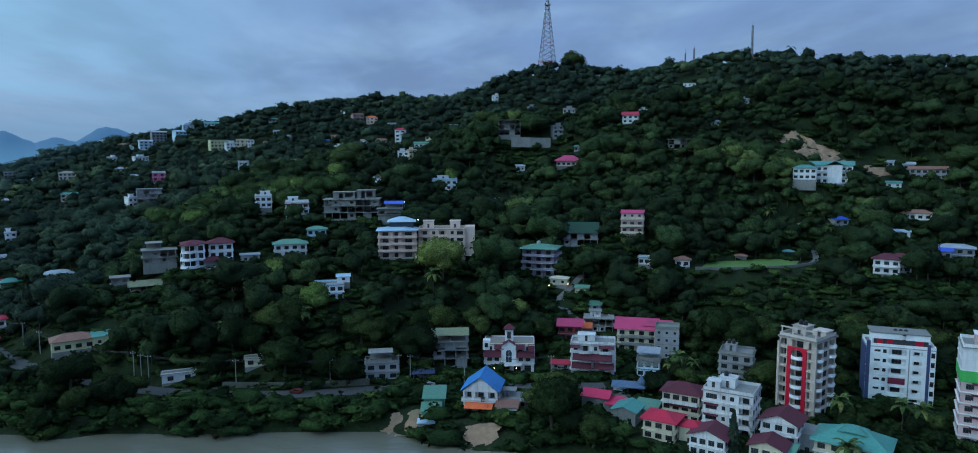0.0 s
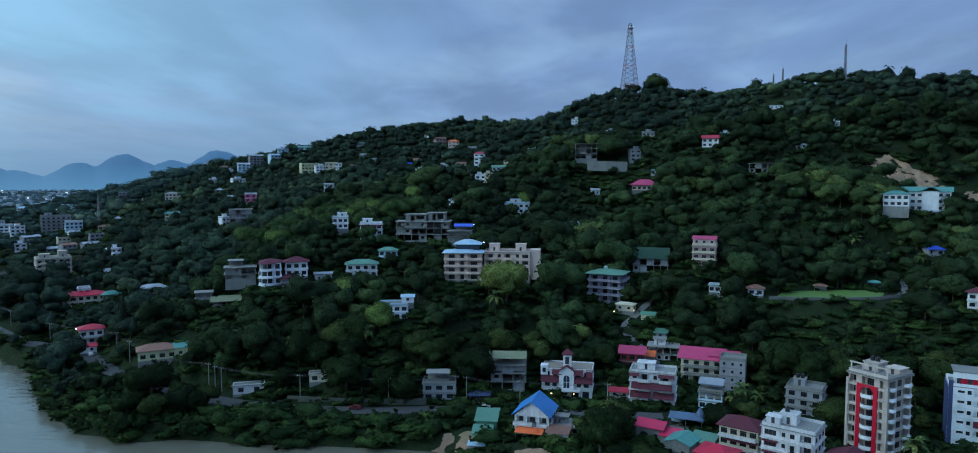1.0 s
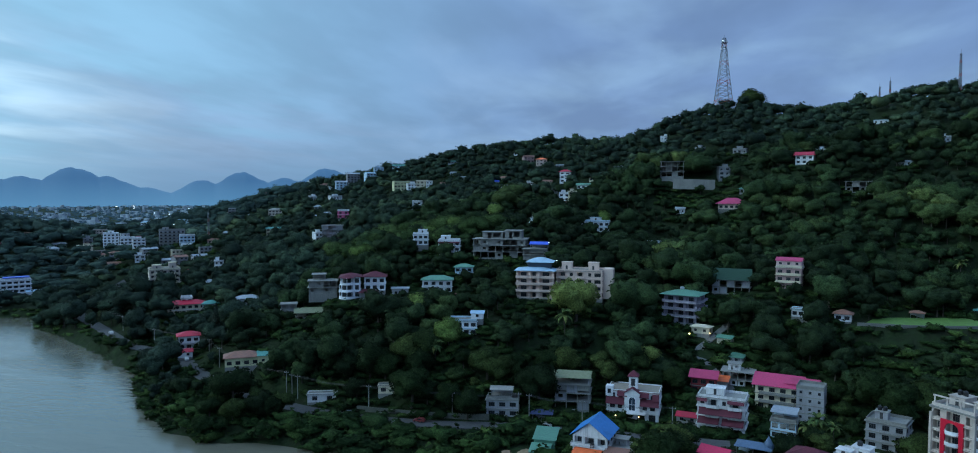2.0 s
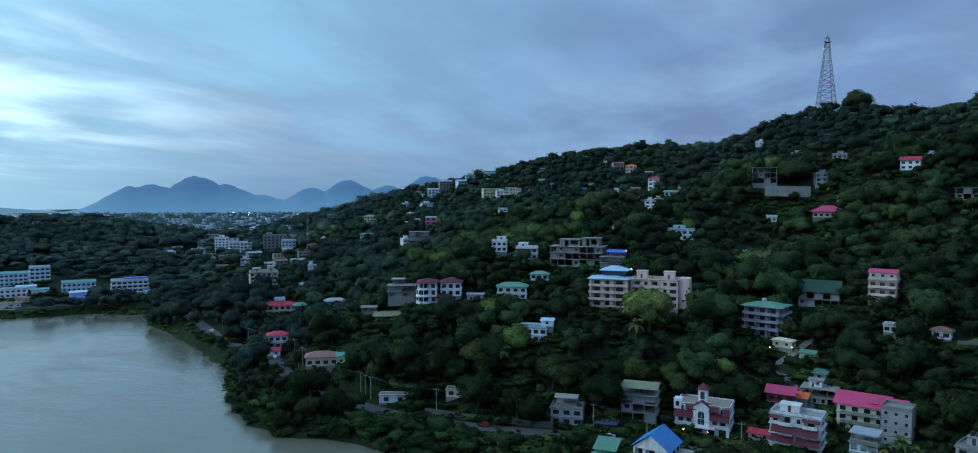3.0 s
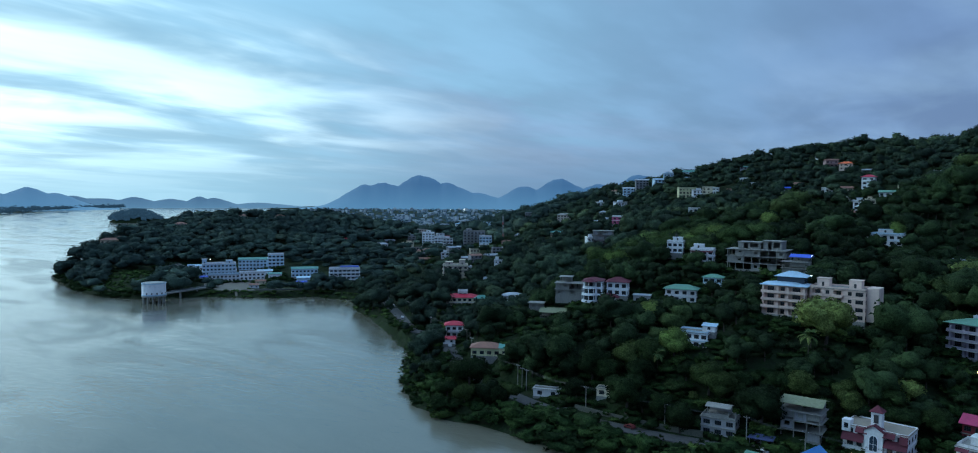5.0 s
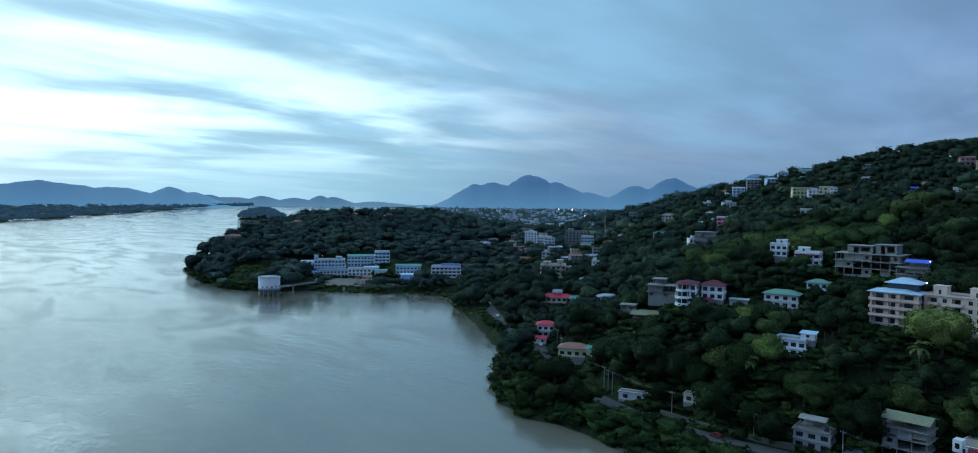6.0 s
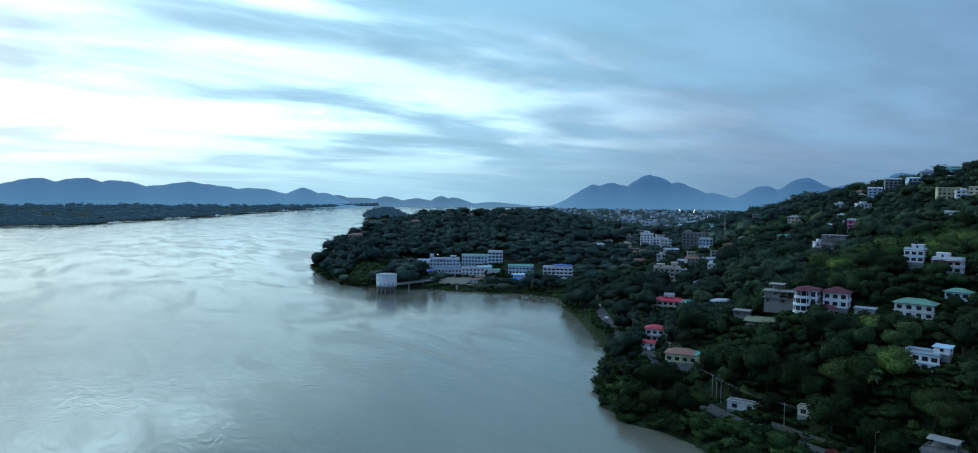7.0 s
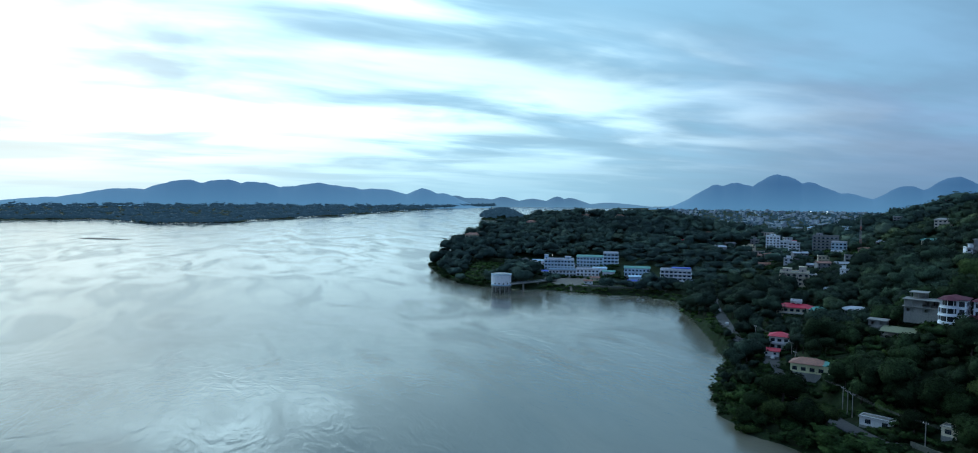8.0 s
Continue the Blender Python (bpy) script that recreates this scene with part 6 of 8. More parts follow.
def small_house(x, y, w, floors, wall, roof_mat, kind, label, group):
    """A small house, half hidden among trees: walls with a windowed front, roof, now and then a balcony."""
    if any(math.hypot(x - q[0], y - q[1]) < max(9.0, q[2] * 0.8) for q in FOOTPRINTS):
        return
    d, fh, sink = rnd.uniform(5.5, 8.0), rnd.uniform(2.7, 3.1), 4.0
    rz = math.degrees(math.atan2(30 - x, y)) + rnd.uniform(-28, 28)
    own = thing("house", label, "house", pose(x, y, height_at(x, y) + 0.4, 0, 0, rz), group)
    turn, h = radians(rz), floors * fh
    FOOTPRINTS.append((x - math.sin(turn) * d / 2, y + math.cos(turn) * d / 2, w / 2, d / 2, turn))
    n = max(2, int(w / 3.2))
    facade(own, Matrix.Identity(4), w, h, [(o[0], o[1], o[2], o[3], "l" if rnd.random() < 0.3 and o[4] == "w" else "w") for o in rows_of(w, n, floors, fh, w / n * 0.55, 1.5, 0.7)], wall, plain=True)
    part("wall", Build().box(-w / 2, w / 2, 1.7, d, -sink, h).box(-w / 2, -w / 2 + 0.2, 0, 1.7, -sink, h).box(w / 2 - 0.2, w / 2, 0, 1.7, -sink, h).box(-w / 2 + 0.2, w / 2 - 0.2, 0.02, 1.7, -sink, 0.0), wall, own)
    if kind == "flat":
        part("roof", Build().box(-w / 2 - 0.5, w / 2 + 0.5, -0.7, d + 0.3, h, h + 0.2), CONCRETE, own)
        part("parapet", Build().box(-w / 2, w / 2, -0.3, -0.15, h + 0.2, h + 0.95).box(-w / 2, -w / 2 + 0.15, -0.15, d, h + 0.2, h + 0.95).box(w / 2 - 0.15, w / 2, -0.15, d, h + 0.2, h + 0.95), wall, own)
        if rnd.random() < 0.6:
            u = rnd.uniform(-0.2, 0.2) * w
            part("roof_room", Build().box(u - w * 0.2, u + w * 0.2, d * 0.45, d * 0.95, h + 0.2, h + 2.5), wall, own)
            part("roof_slab", Build().box(u - w * 0.2 - 0.4, u + w * 0.2 + 0.4, d * 0.45 - 0.4, d * 0.95 + 0.3, h + 2.5, h + 2.7), roof_mat, own)
    elif kind == "hip":
        part("roof", hip_roof(Build(), -w / 2, w / 2, 0, d, h + 0.18, 1.7, 0.8), roof_mat, own)
    elif kind == "gable":
        part("roof", gable_roof(Build(), -w / 2, w / 2, 0, d, h + 0.16, 1.5, 0.7), roof_mat, own)
        part("gable_wall", Build().face((-w / 2, 0, h), (-w / 2, d, h), (-w / 2, d / 2, h + 1.4)).face((w / 2, 0, h), (w / 2, d, h), (w / 2, d / 2, h + 1.4)), wall, own)
    else:
        b = Build()
        top = [(-w / 2 - 0.5, -0.8, h + 0.1), (w / 2 + 0.5, -0.8, h + 0.1), (w / 2 + 0.5, d + 0.4, h + 1.2), (-w / 2 - 0.5, d + 0.4, h + 1.2)]
        low_ = [(a, c, e - 0.12) for a, c, e in top]
        b.face(*top).face(*reversed(low_))
        for i in range(4):
            b.face(low_[i], low_[(i + 1) % 4], top[(i + 1) % 4], top[i])
        part("roof", b, roof_mat, own)
    if floors > 1 and rnd.random() < 0.6:
        balcony(own, Matrix.Translation((0, 0, (floors - 1) * fh - 0.1)), w * rnd.uniform(0.5, 0.95), 1.1, wall, wall, "solid")
    return own


WEST_HOUSES = [(-365, 708, 8, 2, FRESHWHITE, ZINC, "flat"), (-337, 666, 8.1, 1, GREY, ZINC, "hip"), (-396, 798, 16.6, 1, CREAM, RUST, "hip"), (-370, 764, 10.6, 1, FRESHWHITE, ZINC, "gable"), (-254, 693, 18.1, 3, YELLOW, ZINC, "flat"),
               (-242, 692, 10.8, 2, FRESHWHITE, ZINC, "flat"), (-233, 695, 12.1, 2, CREAM, RUST, "flat"), (-187, 557, 7.8, 2, FRESHWHITE, ZINC, "flat"), (-235, 495, 11.3, 2, FRESHWHITE, ZINC, "hip"), (-220, 527, 10.1, 1, FRESHWHITE, PALEBLUE, "lean"),
               (-299, 615, 6.4, 1, FRESHWHITE, ZINC, "gable"), (-316, 616, 6.5, 1, GREY, ZINC, "gable"), (-220, 758, 10.5, 1, GREY, TEAL, "lean"), (-184, 685, 6, 1, FRESHWHITE, ZINC, "lean"), (-205, 712, 6, 1, FRESHWHITE, ZINC, "lean"),
               (-203, 676, 6.5, 1, CREAM, RUST, "gable"), (-223, 689, 6, 2, FRESHWHITE, ZINC, "flat"), (-322, 477, 6, 3, FRESHWHITE, ZINC, "flat"), (-266, 392, 6, 1, FRESHWHITE, ZINC, "lean"), (-215, 357, 13.2, 1, FRESHWHITE, ZINC, "hip"),
               (-236, 352, 8.7, 1, GREY, TEAL, "hip"), (-162, 309, 6.6, 1, GREY, ZINC, "hip")]
WEST_MORE_HOUSES = [(-282, 484, 10.2, 1, WHITE, GREENROOF, "gable"), (-237, 458, 8, 1, GREY, ZINC, "lean"), (-239, 486, 6, 2, FRESHWHITE, ZINC, "flat"), (-225, 481, 7.6, 1, FRESHWHITE, ZINC, "flat"), (-223, 469, 8.2, 1, CREAM, REDROOF, "gable"),
                    (-283, 425, 6, 3, FRESHWHITE, ZINC, "flat")]
GULLY_HOUSES = [(-144, 748, 7.8, 1, FRESHWHITE, ZINC, "lean"), (-109, 787, 6.8, 1, FRESHWHITE, ZINC, "lean"), (-107, 693, 10.8, 2, SALMON, ORANGE, "hip"), (-123, 711, 11.1, 2, BRICKPINK, RUST, "gable"), (-85, 667, 7, 1, GREY, ZINC, "lean"),
                (-138, 640, 8.9, 1, GREY, TARP, "lean"), (-118, 595, 11.4, 2, FRESHWHITE, ZINC, "flat"), (-135, 652, 6, 1, CREAM, RUST, "gable"), (-102, 612, 6, 2, FRESHWHITE, ZINC, "flat"), (-87, 617, 8.1, 1, CREAM, RUST, "gable"),
                (-70, 604, 9, 4, FRESHWHITE, REDROOF, "hip"), (-49, 564, 10.8, 1, WHITE, GREENROOF, "gable"), (-72, 559, 6, 2, FRESHWHITE, ZINC, "flat"), (-60, 536, 8.4, 2, FRESHWHITE, ZINC, "flat"), (-53, 534, 6, 2, CREAM, RUST, "flat"),
                (-53, 514, 16.2, 1, BRICKPINK, RUST, "gable"), (-66, 511, 8, 1, GREY, ZINC, "lean"), (-72, 486, 6, 1, FRESHWHITE, ZINC, "gable"), (-63, 458, 8.8, 1, PINKISH, RUST, "gable"), (-64, 438, 6, 1, FRESHWHITE, ZINC, "flat"),
                (-44, 587, 7.2, 1, CREAM, RUST, "gable"), (-25, 601, 6.3, 1, GREY, ZINC, "lean")]
GULLY_MORE_HOUSES = [(-78, 317, 6, 1, PINKISH, RUST, "gable")]
EAST_HOUSES = [(11, 646, 6, 2, FRESHWHITE, ZINC, "flat"), (68, 569, 9.9, 1, GREY, ZINC, "flat"), (73, 565, 6, 2, GREY, ZINC, "flat"), (55, 526, 7.8, 3, GREY, ZINC, "flat"), (159, 489, 6, 1, FRESHWHITE, ZINC, "lean"),
               (65, 491, 6, 1, GREY, TEAL, "lean"), (39, 589, 6, 1, GREY, ZINC, "flat"), (246, 432, 6, 1, FRESHWHITE, ZINC, "lean"), (257, 429, 6, 1, GREY, ZINC, "gable"), (233, 414, 6, 1, FRESHWHITE, ZINC, "lean"),
               (191, 523, 6, 1, FRESHWHITE, ZINC, "flat"), (25, 486, 6, 1, FRESHWHITE, ZINC, "lean"), (9, 445, 10.2, 1, GREY, ZINC, "lean"), (38, 421, 6, 1, FRESHWHITE, ZINC, "lean"), (117, 527, 6, 1, FRESHWHITE, ZINC, "flat"),
               (227, 333, 7.7, 2, GREY, ZINC, "gable"), (214, 327, 6.4, 1, GREY, TARP, "gable"), (80, 331, 6, 1, CREAM, REDROOF, "hip"), (185, 365, 7.1, 1, GREY, TARP, "lean"), (197, 397, 6, 1, GREY, ZINC, "lean")]
TOWN_HOUSES = [(-503, 789, 11, 1, FRESHWHITE, ZINC, "flat"), (-341, 534, 8.4, 1, GREY, ZINC, "lean"), (-680, 697, 17.5, 2, FRESHWHITE, ZINC, "flat"), (-465, 664, 13.9, 1, FRESHWHITE, ZINC, "flat"), (-536, 808, 17.9, 2, CREAM, RUST, "flat"),
               (-575, 564, 16.2, 2, FRESHWHITE, ZINC, "hip"), (-609, 646, 9.6, 2, GREY, ZINC, "flat"), (-496, 568, 14.9, 1, FRESHWHITE, ZINC, "hip"), (-462, 570, 14.4, 2, GREY, ZINC, "gable"), (-512, 561, 9.6, 1, CREAM, RUST, "gable"),
               (-679, 632, 11.8, 1, BRICKPINK, RUST, "hip"), (-610, 610, 12.5, 1, GREY, ZINC, "gable"), (-573, 603, 13.5, 2, CREAM, RUST, "flat"), (-460, 522, 10.1, 1, BRICKPINK, RUST, "gable"), (-449, 541, 8.8, 2, FRESHWHITE, ZINC, "flat"),
               (-413, 529, 11.9, 1, GREY, ZINC, "gable"), (-416, 550, 9.7, 2, CREAM, RUST, "flat"), (-432, 584, 8.9, 1, FRESHWHITE, ZINC, "gable"), (-386, 550, 10.6, 2, GREY, ZINC, "flat"), (-353, 489, 7.5, 1, CREAM, REDROOF, "gable"),
               (-370, 488, 7.6, 2, FRESHWHITE, ZINC, "flat"), (-502, 739, 10.6, 1, FRESHWHITE, ZINC, "gable")]
TOWN_MORE_HOUSES = [(-410, 592, 8.7, 1, BRICKPINK, RUST, "gable"), (-412, 617, 7.6, 1, GREY, ZINC, "hip"), (-430, 690, 8.2, 1, FRESHWHITE, ZINC, "gable"), (-629, 556, 10.8, 1, CREAM, REDROOF, "hip"), (-773, 615, 16.3, 1, CREAM, REDROOF, "hip"),
                    (-791, 536, 8.8, 1, FRESHWHITE, ZINC, "hip"), (-772, 351, 12.6, 1, BRICKPINK, RUST, "hip"), (-812, 425, 11.9, 1, CREAM, REDROOF, "hip")]
WORDS = {FRESHWHITE: "white", GREY: "grey", CREAM: "cream", YELLOW: "pale yellow", SALMON: "salmon", BRICKPINK: "dull pink", WHITE: "white", PINKISH: "pink"}
for px, py, w_, fl, wm, rm, kd in WEST_HOUSES + WEST_MORE_HOUSES + GULLY_HOUSES + GULLY_MORE_HOUSES + EAST_HOUSES:
    small_house(px, py, w_, fl, wm, rm, kd, f"small {WORDS[wm]} hillside house with a {kd} roof among trees", "houses on the hill")

# ---------------------------------------------------------------- along the shore, the town, the point
house("house", "white roadside house with a bright red roof", -206.6, 294.5, 40, 9.5, 7.5, 2, 3.3, WHITE, WHITE, "hip", REDROOF, 1.8, 0.9, 3, 2, z=8.6, balconies=[(1, 0, 9.0, 1.3, "solid")], sink=3)
shed("shed", "red awning roof beside the road", -202.0, 284.5, 42, 8.0, 4.0, 2.6, REDROOF, WHITE, "mono", 0.8, z=7.0)
house("house", "long low house with patched red roofs", -247.7, 346.0, 40, 20.0, 9.0, 2, 3.0, CREAM, WHITE, "hip", REDROOF, 2.0, 0.9, 6, 3, z=15.0)
house("roof_house", "flat white roof room between red roofs", -250.0, 349.0, 40, 6.0, 6.0, 3, 3.0, WHITE, WHITE, nf=2, ns=2, z=15.0)
cream = house("apartment_building", "beige five-storey apartment building with stepped roof rooms", -328.7, 427.0, 44, 20.0, 14.0, 5, 3.1, BEIGE, CREAM, nf=5, ns=4, z=14.5, balconies=[(f, u, 3.6, 1.2, "solid") for f in (1, 2, 3, 4) for u in (-6.0, 6.0)], head=[(-5.0, 6, 6, 5, 2.8), (5.5, 7, 5, 5, 4.2)], tanks=0, category="apartment building")
house("apartment_building", "white six-storey town building", -568.7, 636, 44, 15.0, 12.0, 5, 3.1, FRESHWHITE, FRESHWHITE, nf=4, ns=3, z=24, head=[(0, 6, 6, 5, 2.6)], tanks=0, category="apartment building")
house("apartment_building", "white town building with dark window bands", -545, 634, 44, 15.0, 12.0, 4, 3.3, FRESHWHITE, FRESHWHITE, nf=4, ns=3, z=22, category="apartment building", win=(2.6, 1.6, 0.8))
house("apartment_building", "broad grey town block with balconies", -470, 610, 40, 24.0, 14.0, 5, 3.2, GREY, CONCRETE, nf=6, ns=3, z=30, balconies=[(f, 0, 22, 1.2, "solid") for f in (1, 2, 3, 4)], head=[(-6, 6, 6, 6, 2.8)], tanks=0, category="apartment building")
house("apartment_building", "grey and white town block", -446, 602, 40, 14.0, 12.0, 3, 3.2, BLUISH, FRESHWHITE, nf=4, ns=3, z=32, category="apartment building")
wb_ = house("office_block", "white five-storey riverside block with blue window bands", -458.0, 418.0, 52, 27.0, 12.0, 5, 3.2, FRESHWHITE, FRESHWHITE, nf=7, ns=3, z=2.6, win=(3.0, 1.6, 0.8), ledge=0.6, category="office", balconies=[(f, 5.0, 14.0, 1.4, "solid") for f in (1, 2, 3, 4)])
part("roof_cover", Build().box(-4, 13, 3, 11, 17.6, 18.2), TARP, wb_, "blue sheet roof cover")
house("office_block", "pale blue waterworks block with white bands", -569.6, 358.0, 62, 30.0, 12.0, 4, 3.4, BLUISH, FRESHWHITE, nf=9, ns=3, z=6.0, win=(1.8, 1.5, 0.9), head=[(-13.0, 5, 4, 5, 4.5), (9.0, 5, 6, 4, 3.0)], tanks=0, category="office")
house("office_block", "low white and blue riverside block", -545.1, 349.0, 62, 27.0, 9.0, 2, 3.2, FRESHWHITE, BLUISH, nf=8, ns=2, z=5.6, category="office")
house("office_block", "long pale waterworks building with a teal roof", -572.5, 397.0, 54, 30.0, 12.0, 3, 3.4, BLUISH, FRESHWHITE, "gable", TEAL, 1.8, 0.6, 9, 3, z=11.0, category="office")
house("office_block", "pale blue control tower block", -552.0, 408.0, 58, 15.0, 11.0, 4, 3.4, BLUISH, FRESHWHITE, nf=4, ns=3, z=13.0, win=(2.6, 1.7, 0.8), category="office", ledge=0.4)
house("office_block", "white shed-roofed works building", -503.2, 407.0, 56, 24.0, 10.0, 2, 3.6, BLUISH, FRESHWHITE, "gable", TEAL, 1.8, 0.6, 7, 3, z=9.0, category="office")
house("office_block", "low white works building", -530.8, 369.0, 60, 22.0, 9.0, 2, 3.2, FRESHWHITE, FRESHWHITE, nf=6, ns=2, z=7.0, category="office")
house("office_block", "low white boundary building", -588, 372, 62, 26.0, 8.0, 1, 4.0, FRESHWHITE, GREY, nf=6, ns=2, category="office")
for px, py, w_, d_, h_, wm, rm in ((-604, 352, 14, 8, 4.0, FRESHWHITE, PALEBLUE), (-590, 338, 10, 7, 3.4, FRESHWHITE, ZINC), (-523, 388, 12, 8, 4.2, FRESHWHITE, TEAL), (-492, 398, 12, 8, 4.6, BLUISH, PALEBLUE), (-480, 388, 10, 7, 3.6, FRESHWHITE, TARP), (-512, 366, 9, 6, 3.0, CREAM, RUST),
                                   (-500, 352, 8, 6, 2.8, FRESHWHITE, RUST), (-540, 388, 14, 8, 4.4, FRESHWHITE, PALEBLUE), (-560, 335, 12, 6, 3.0, FRESHWHITE, TARP), (-445, 428, 11, 8, 5.0, FRESHWHITE, PALEBLUE), (-600, 330, 9, 6, 3.0, GREY, ZINC)):
    shed("works_shed", "small pale works shed beside the river", px, py, 58, w_, d_, h_, rm, wm, "gable", 1.2, category="shed", group="works sheds")
rnd = random.Random(11)
pale = (FRESHWHITE, FRESHWHITE, CREAM, GREY, BLUISH, PINKISH, BEIGE)
lids = (ZINC, RUST, REDROOF, TEAL, CONCRETE, PALEBLUE)
for px, py, w_, fl, wm, rm, kd in TOWN_HOUSES + TOWN_MORE_HOUSES:
    small_house(px, py, w_, fl, wm, rm, kd, f"small {WORDS[wm]} town house with a {kd} roof", "houses of the town")
town = 0
while town < 46:
    px, py = rnd.uniform(-760, -300), rnd.uniform(430, 980)
    if py < 440 - (px + 300) * 0.55 or math.hypot(px + 803, py - 560) < 190 or any(math.hypot(px - q[0], py - q[1]) < 17 for q in FOOTPRINTS):
        continue
    small_house(px, py, rnd.uniform(9, 16), rnd.choice((1, 2, 2, 3, 4)), rnd.choice(pale), rnd.choice(lids), rnd.choice(("flat", "flat", "hip", "gable")), "small pale town house among trees", "houses of the town")
    town += 1
for px, py in ((-745, 330), (-790, 430), (-770, 450), (-800, 520), (-780, 560), (-812, 600)):
    house("house", "red-roofed house on the wooded point", px, py, 62, rnd.uniform(12, 20), 9.0, 2, 3.4, rnd.choice((PINKISH, CREAM)), WHITE, "hip", RUST, 2.2, 0.8, 4, 2, group="houses on the point")


def far_town(name, label, n, seed):
    """The town beyond, too small to tell its houses apart: blocks with roof slabs."""
    r = random.Random(seed)
    b = Build()
    for _ in range(n):
        a, dist = radians(r.uniform(36, 54)), r.uniform(1050, 3800)
        cx_, cy_ = -math.sin(a) * dist + 40, math.cos(a) * dist
        z = height_at(cx_, cy_)
        w_, d_, h_ = r.uniform(3, 6) * (1 + dist / 8000), r.uniform(3, 6), r.choice((4, 4, 4, 6, 6, 8, 9, 12))
        b.box(cx_ - w_, cx_ + w_, cy_ - d_, cy_ + d_, z - 2, z + h_).box(cx_ - w_ - 0.6, cx_ + w_ + 0.6, cy_ - d_ - 0.6, cy_ + d_ + 0.6, z + h_, z + h_ + 0.8)
        for k in range(int(h_ // 3)):
            b.box(cx_ - w_ - 0.3, cx_ + w_ + 0.3, cy_ - d_ - 0.3, cy_ + d_ + 0.3, z + 3 * k + 2.2, z + 3 * k + 2.6)
    # haze before the town is put into the walls as a pale blue
    return solid(name, b, mat("hazed_town_walls", (0.58, 0.65, 0.72), (0.24, 0.30, 0.36), fine=0.02, coarse=0.006, bump=0), label, "town", "stuff")


far_town("far_town", "pale haze-tinted blocks of the distant town below the hills", 380, 3)

tank = thing("intake_tower", "round white water intake tower on piles in the river", "water tower", pose(-503.0, 266.0, 0))
part("drum", Build().tube((0, 0, 6.2), (0, 0, 15.2), 8.8, 8.8, 40), FRESHWHITE, tank, "white painted drum")
part("drum_rim", Build().tube((0, 0, 15.2), (0, 0, 15.8), 9.1, 9.1, 40), BLUISH, tank, "pale blue rim")
part("platform", Build().tube((0, 0, 5.2), (0, 0, 6.2), 9.2, 9.2, 40), CONCRETE, tank)
part("base_band", Build().tube((0, 0, 6.2), (0, 0, 7.1), 8.95, 8.95, 40), PALEBLUE, tank, "pale blue band round the foot of the drum")
part("handrail", Build().tube((0, 0, 15.8), (0, 0, 16.1), 8.2, 8.2, 40), STEEL, tank)
for i in range(12):
    a = 2 * math.pi * i / 12
    part("support_column", Build().tube((7.8 * math.cos(a), 7.8 * math.sin(a), -4), (7.8 * math.cos(a), 7.8 * math.sin(a), 5.2), 0.6, 0.6, 10), CONCRETE, tank)
for i in range(5):
    a = radians(-60 + 25 * i)
    part("vent", Build().box(-0.5, 0.5, -0.5, 0.5, 7.4, 8.6), DARKFRAME, tank, at=pose(8.5 * math.cos(a), 8.5 * math.sin(a), 0, 0, 0, math.degrees(a)))
pier = thing("pier", "concrete footbridge from the bank to the intake tower", "bridge", pose(-503.0, 266.0, 0))
pe = Vector((-522 + 503, 330 - 266, 0))
pn = Vector((-pe.y, pe.x, 0)).normalized() * 2.0
ps = pe.normalized() * 8.5
deck = Build()
for sgn in (1,):
    a, c = ps, pe
    for za, zb in ((5.4, 6.2),):
        q = [a + pn, a - pn, c - pn, c + pn]
        deck.face(*[(v.x, v.y, zb) for v in q]).face(*[(v.x, v.y, za) for v in q[::-1]])
        for i in range(4):
            v, w_ = q[i], q[(i + 1) % 4]
            deck.face((v.x, v.y, za), (w_.x, w_.y, za), (w_.x, w_.y, zb), (v.x, v.y, zb))
part("deck", deck, CONCRETE, pier)
for s in (0.9, -0.9):
    g = Build().tube(ps + pn * s + Vector((0, 0, 7.2)), pe + pn * s + Vector((0, 0, 7.2)), 0.12, n=6)
    for k in range(15):
        v = ps.lerp(pe, k / 14) + pn * s
        g.tube(v + Vector((0, 0, 6.2)), v + Vector((0, 0, 7.2)), 0.08, n=6)
    part("handrail", g, STEEL, pier)
for k in (0.3, 0.6, 0.85):
    v = ps.lerp(pe, k)
    part("pier_column", Build().tube((v.x, v.y, -4), (v.x, v.y, 5.4), 0.9, n=10), CONCRETE, pier)


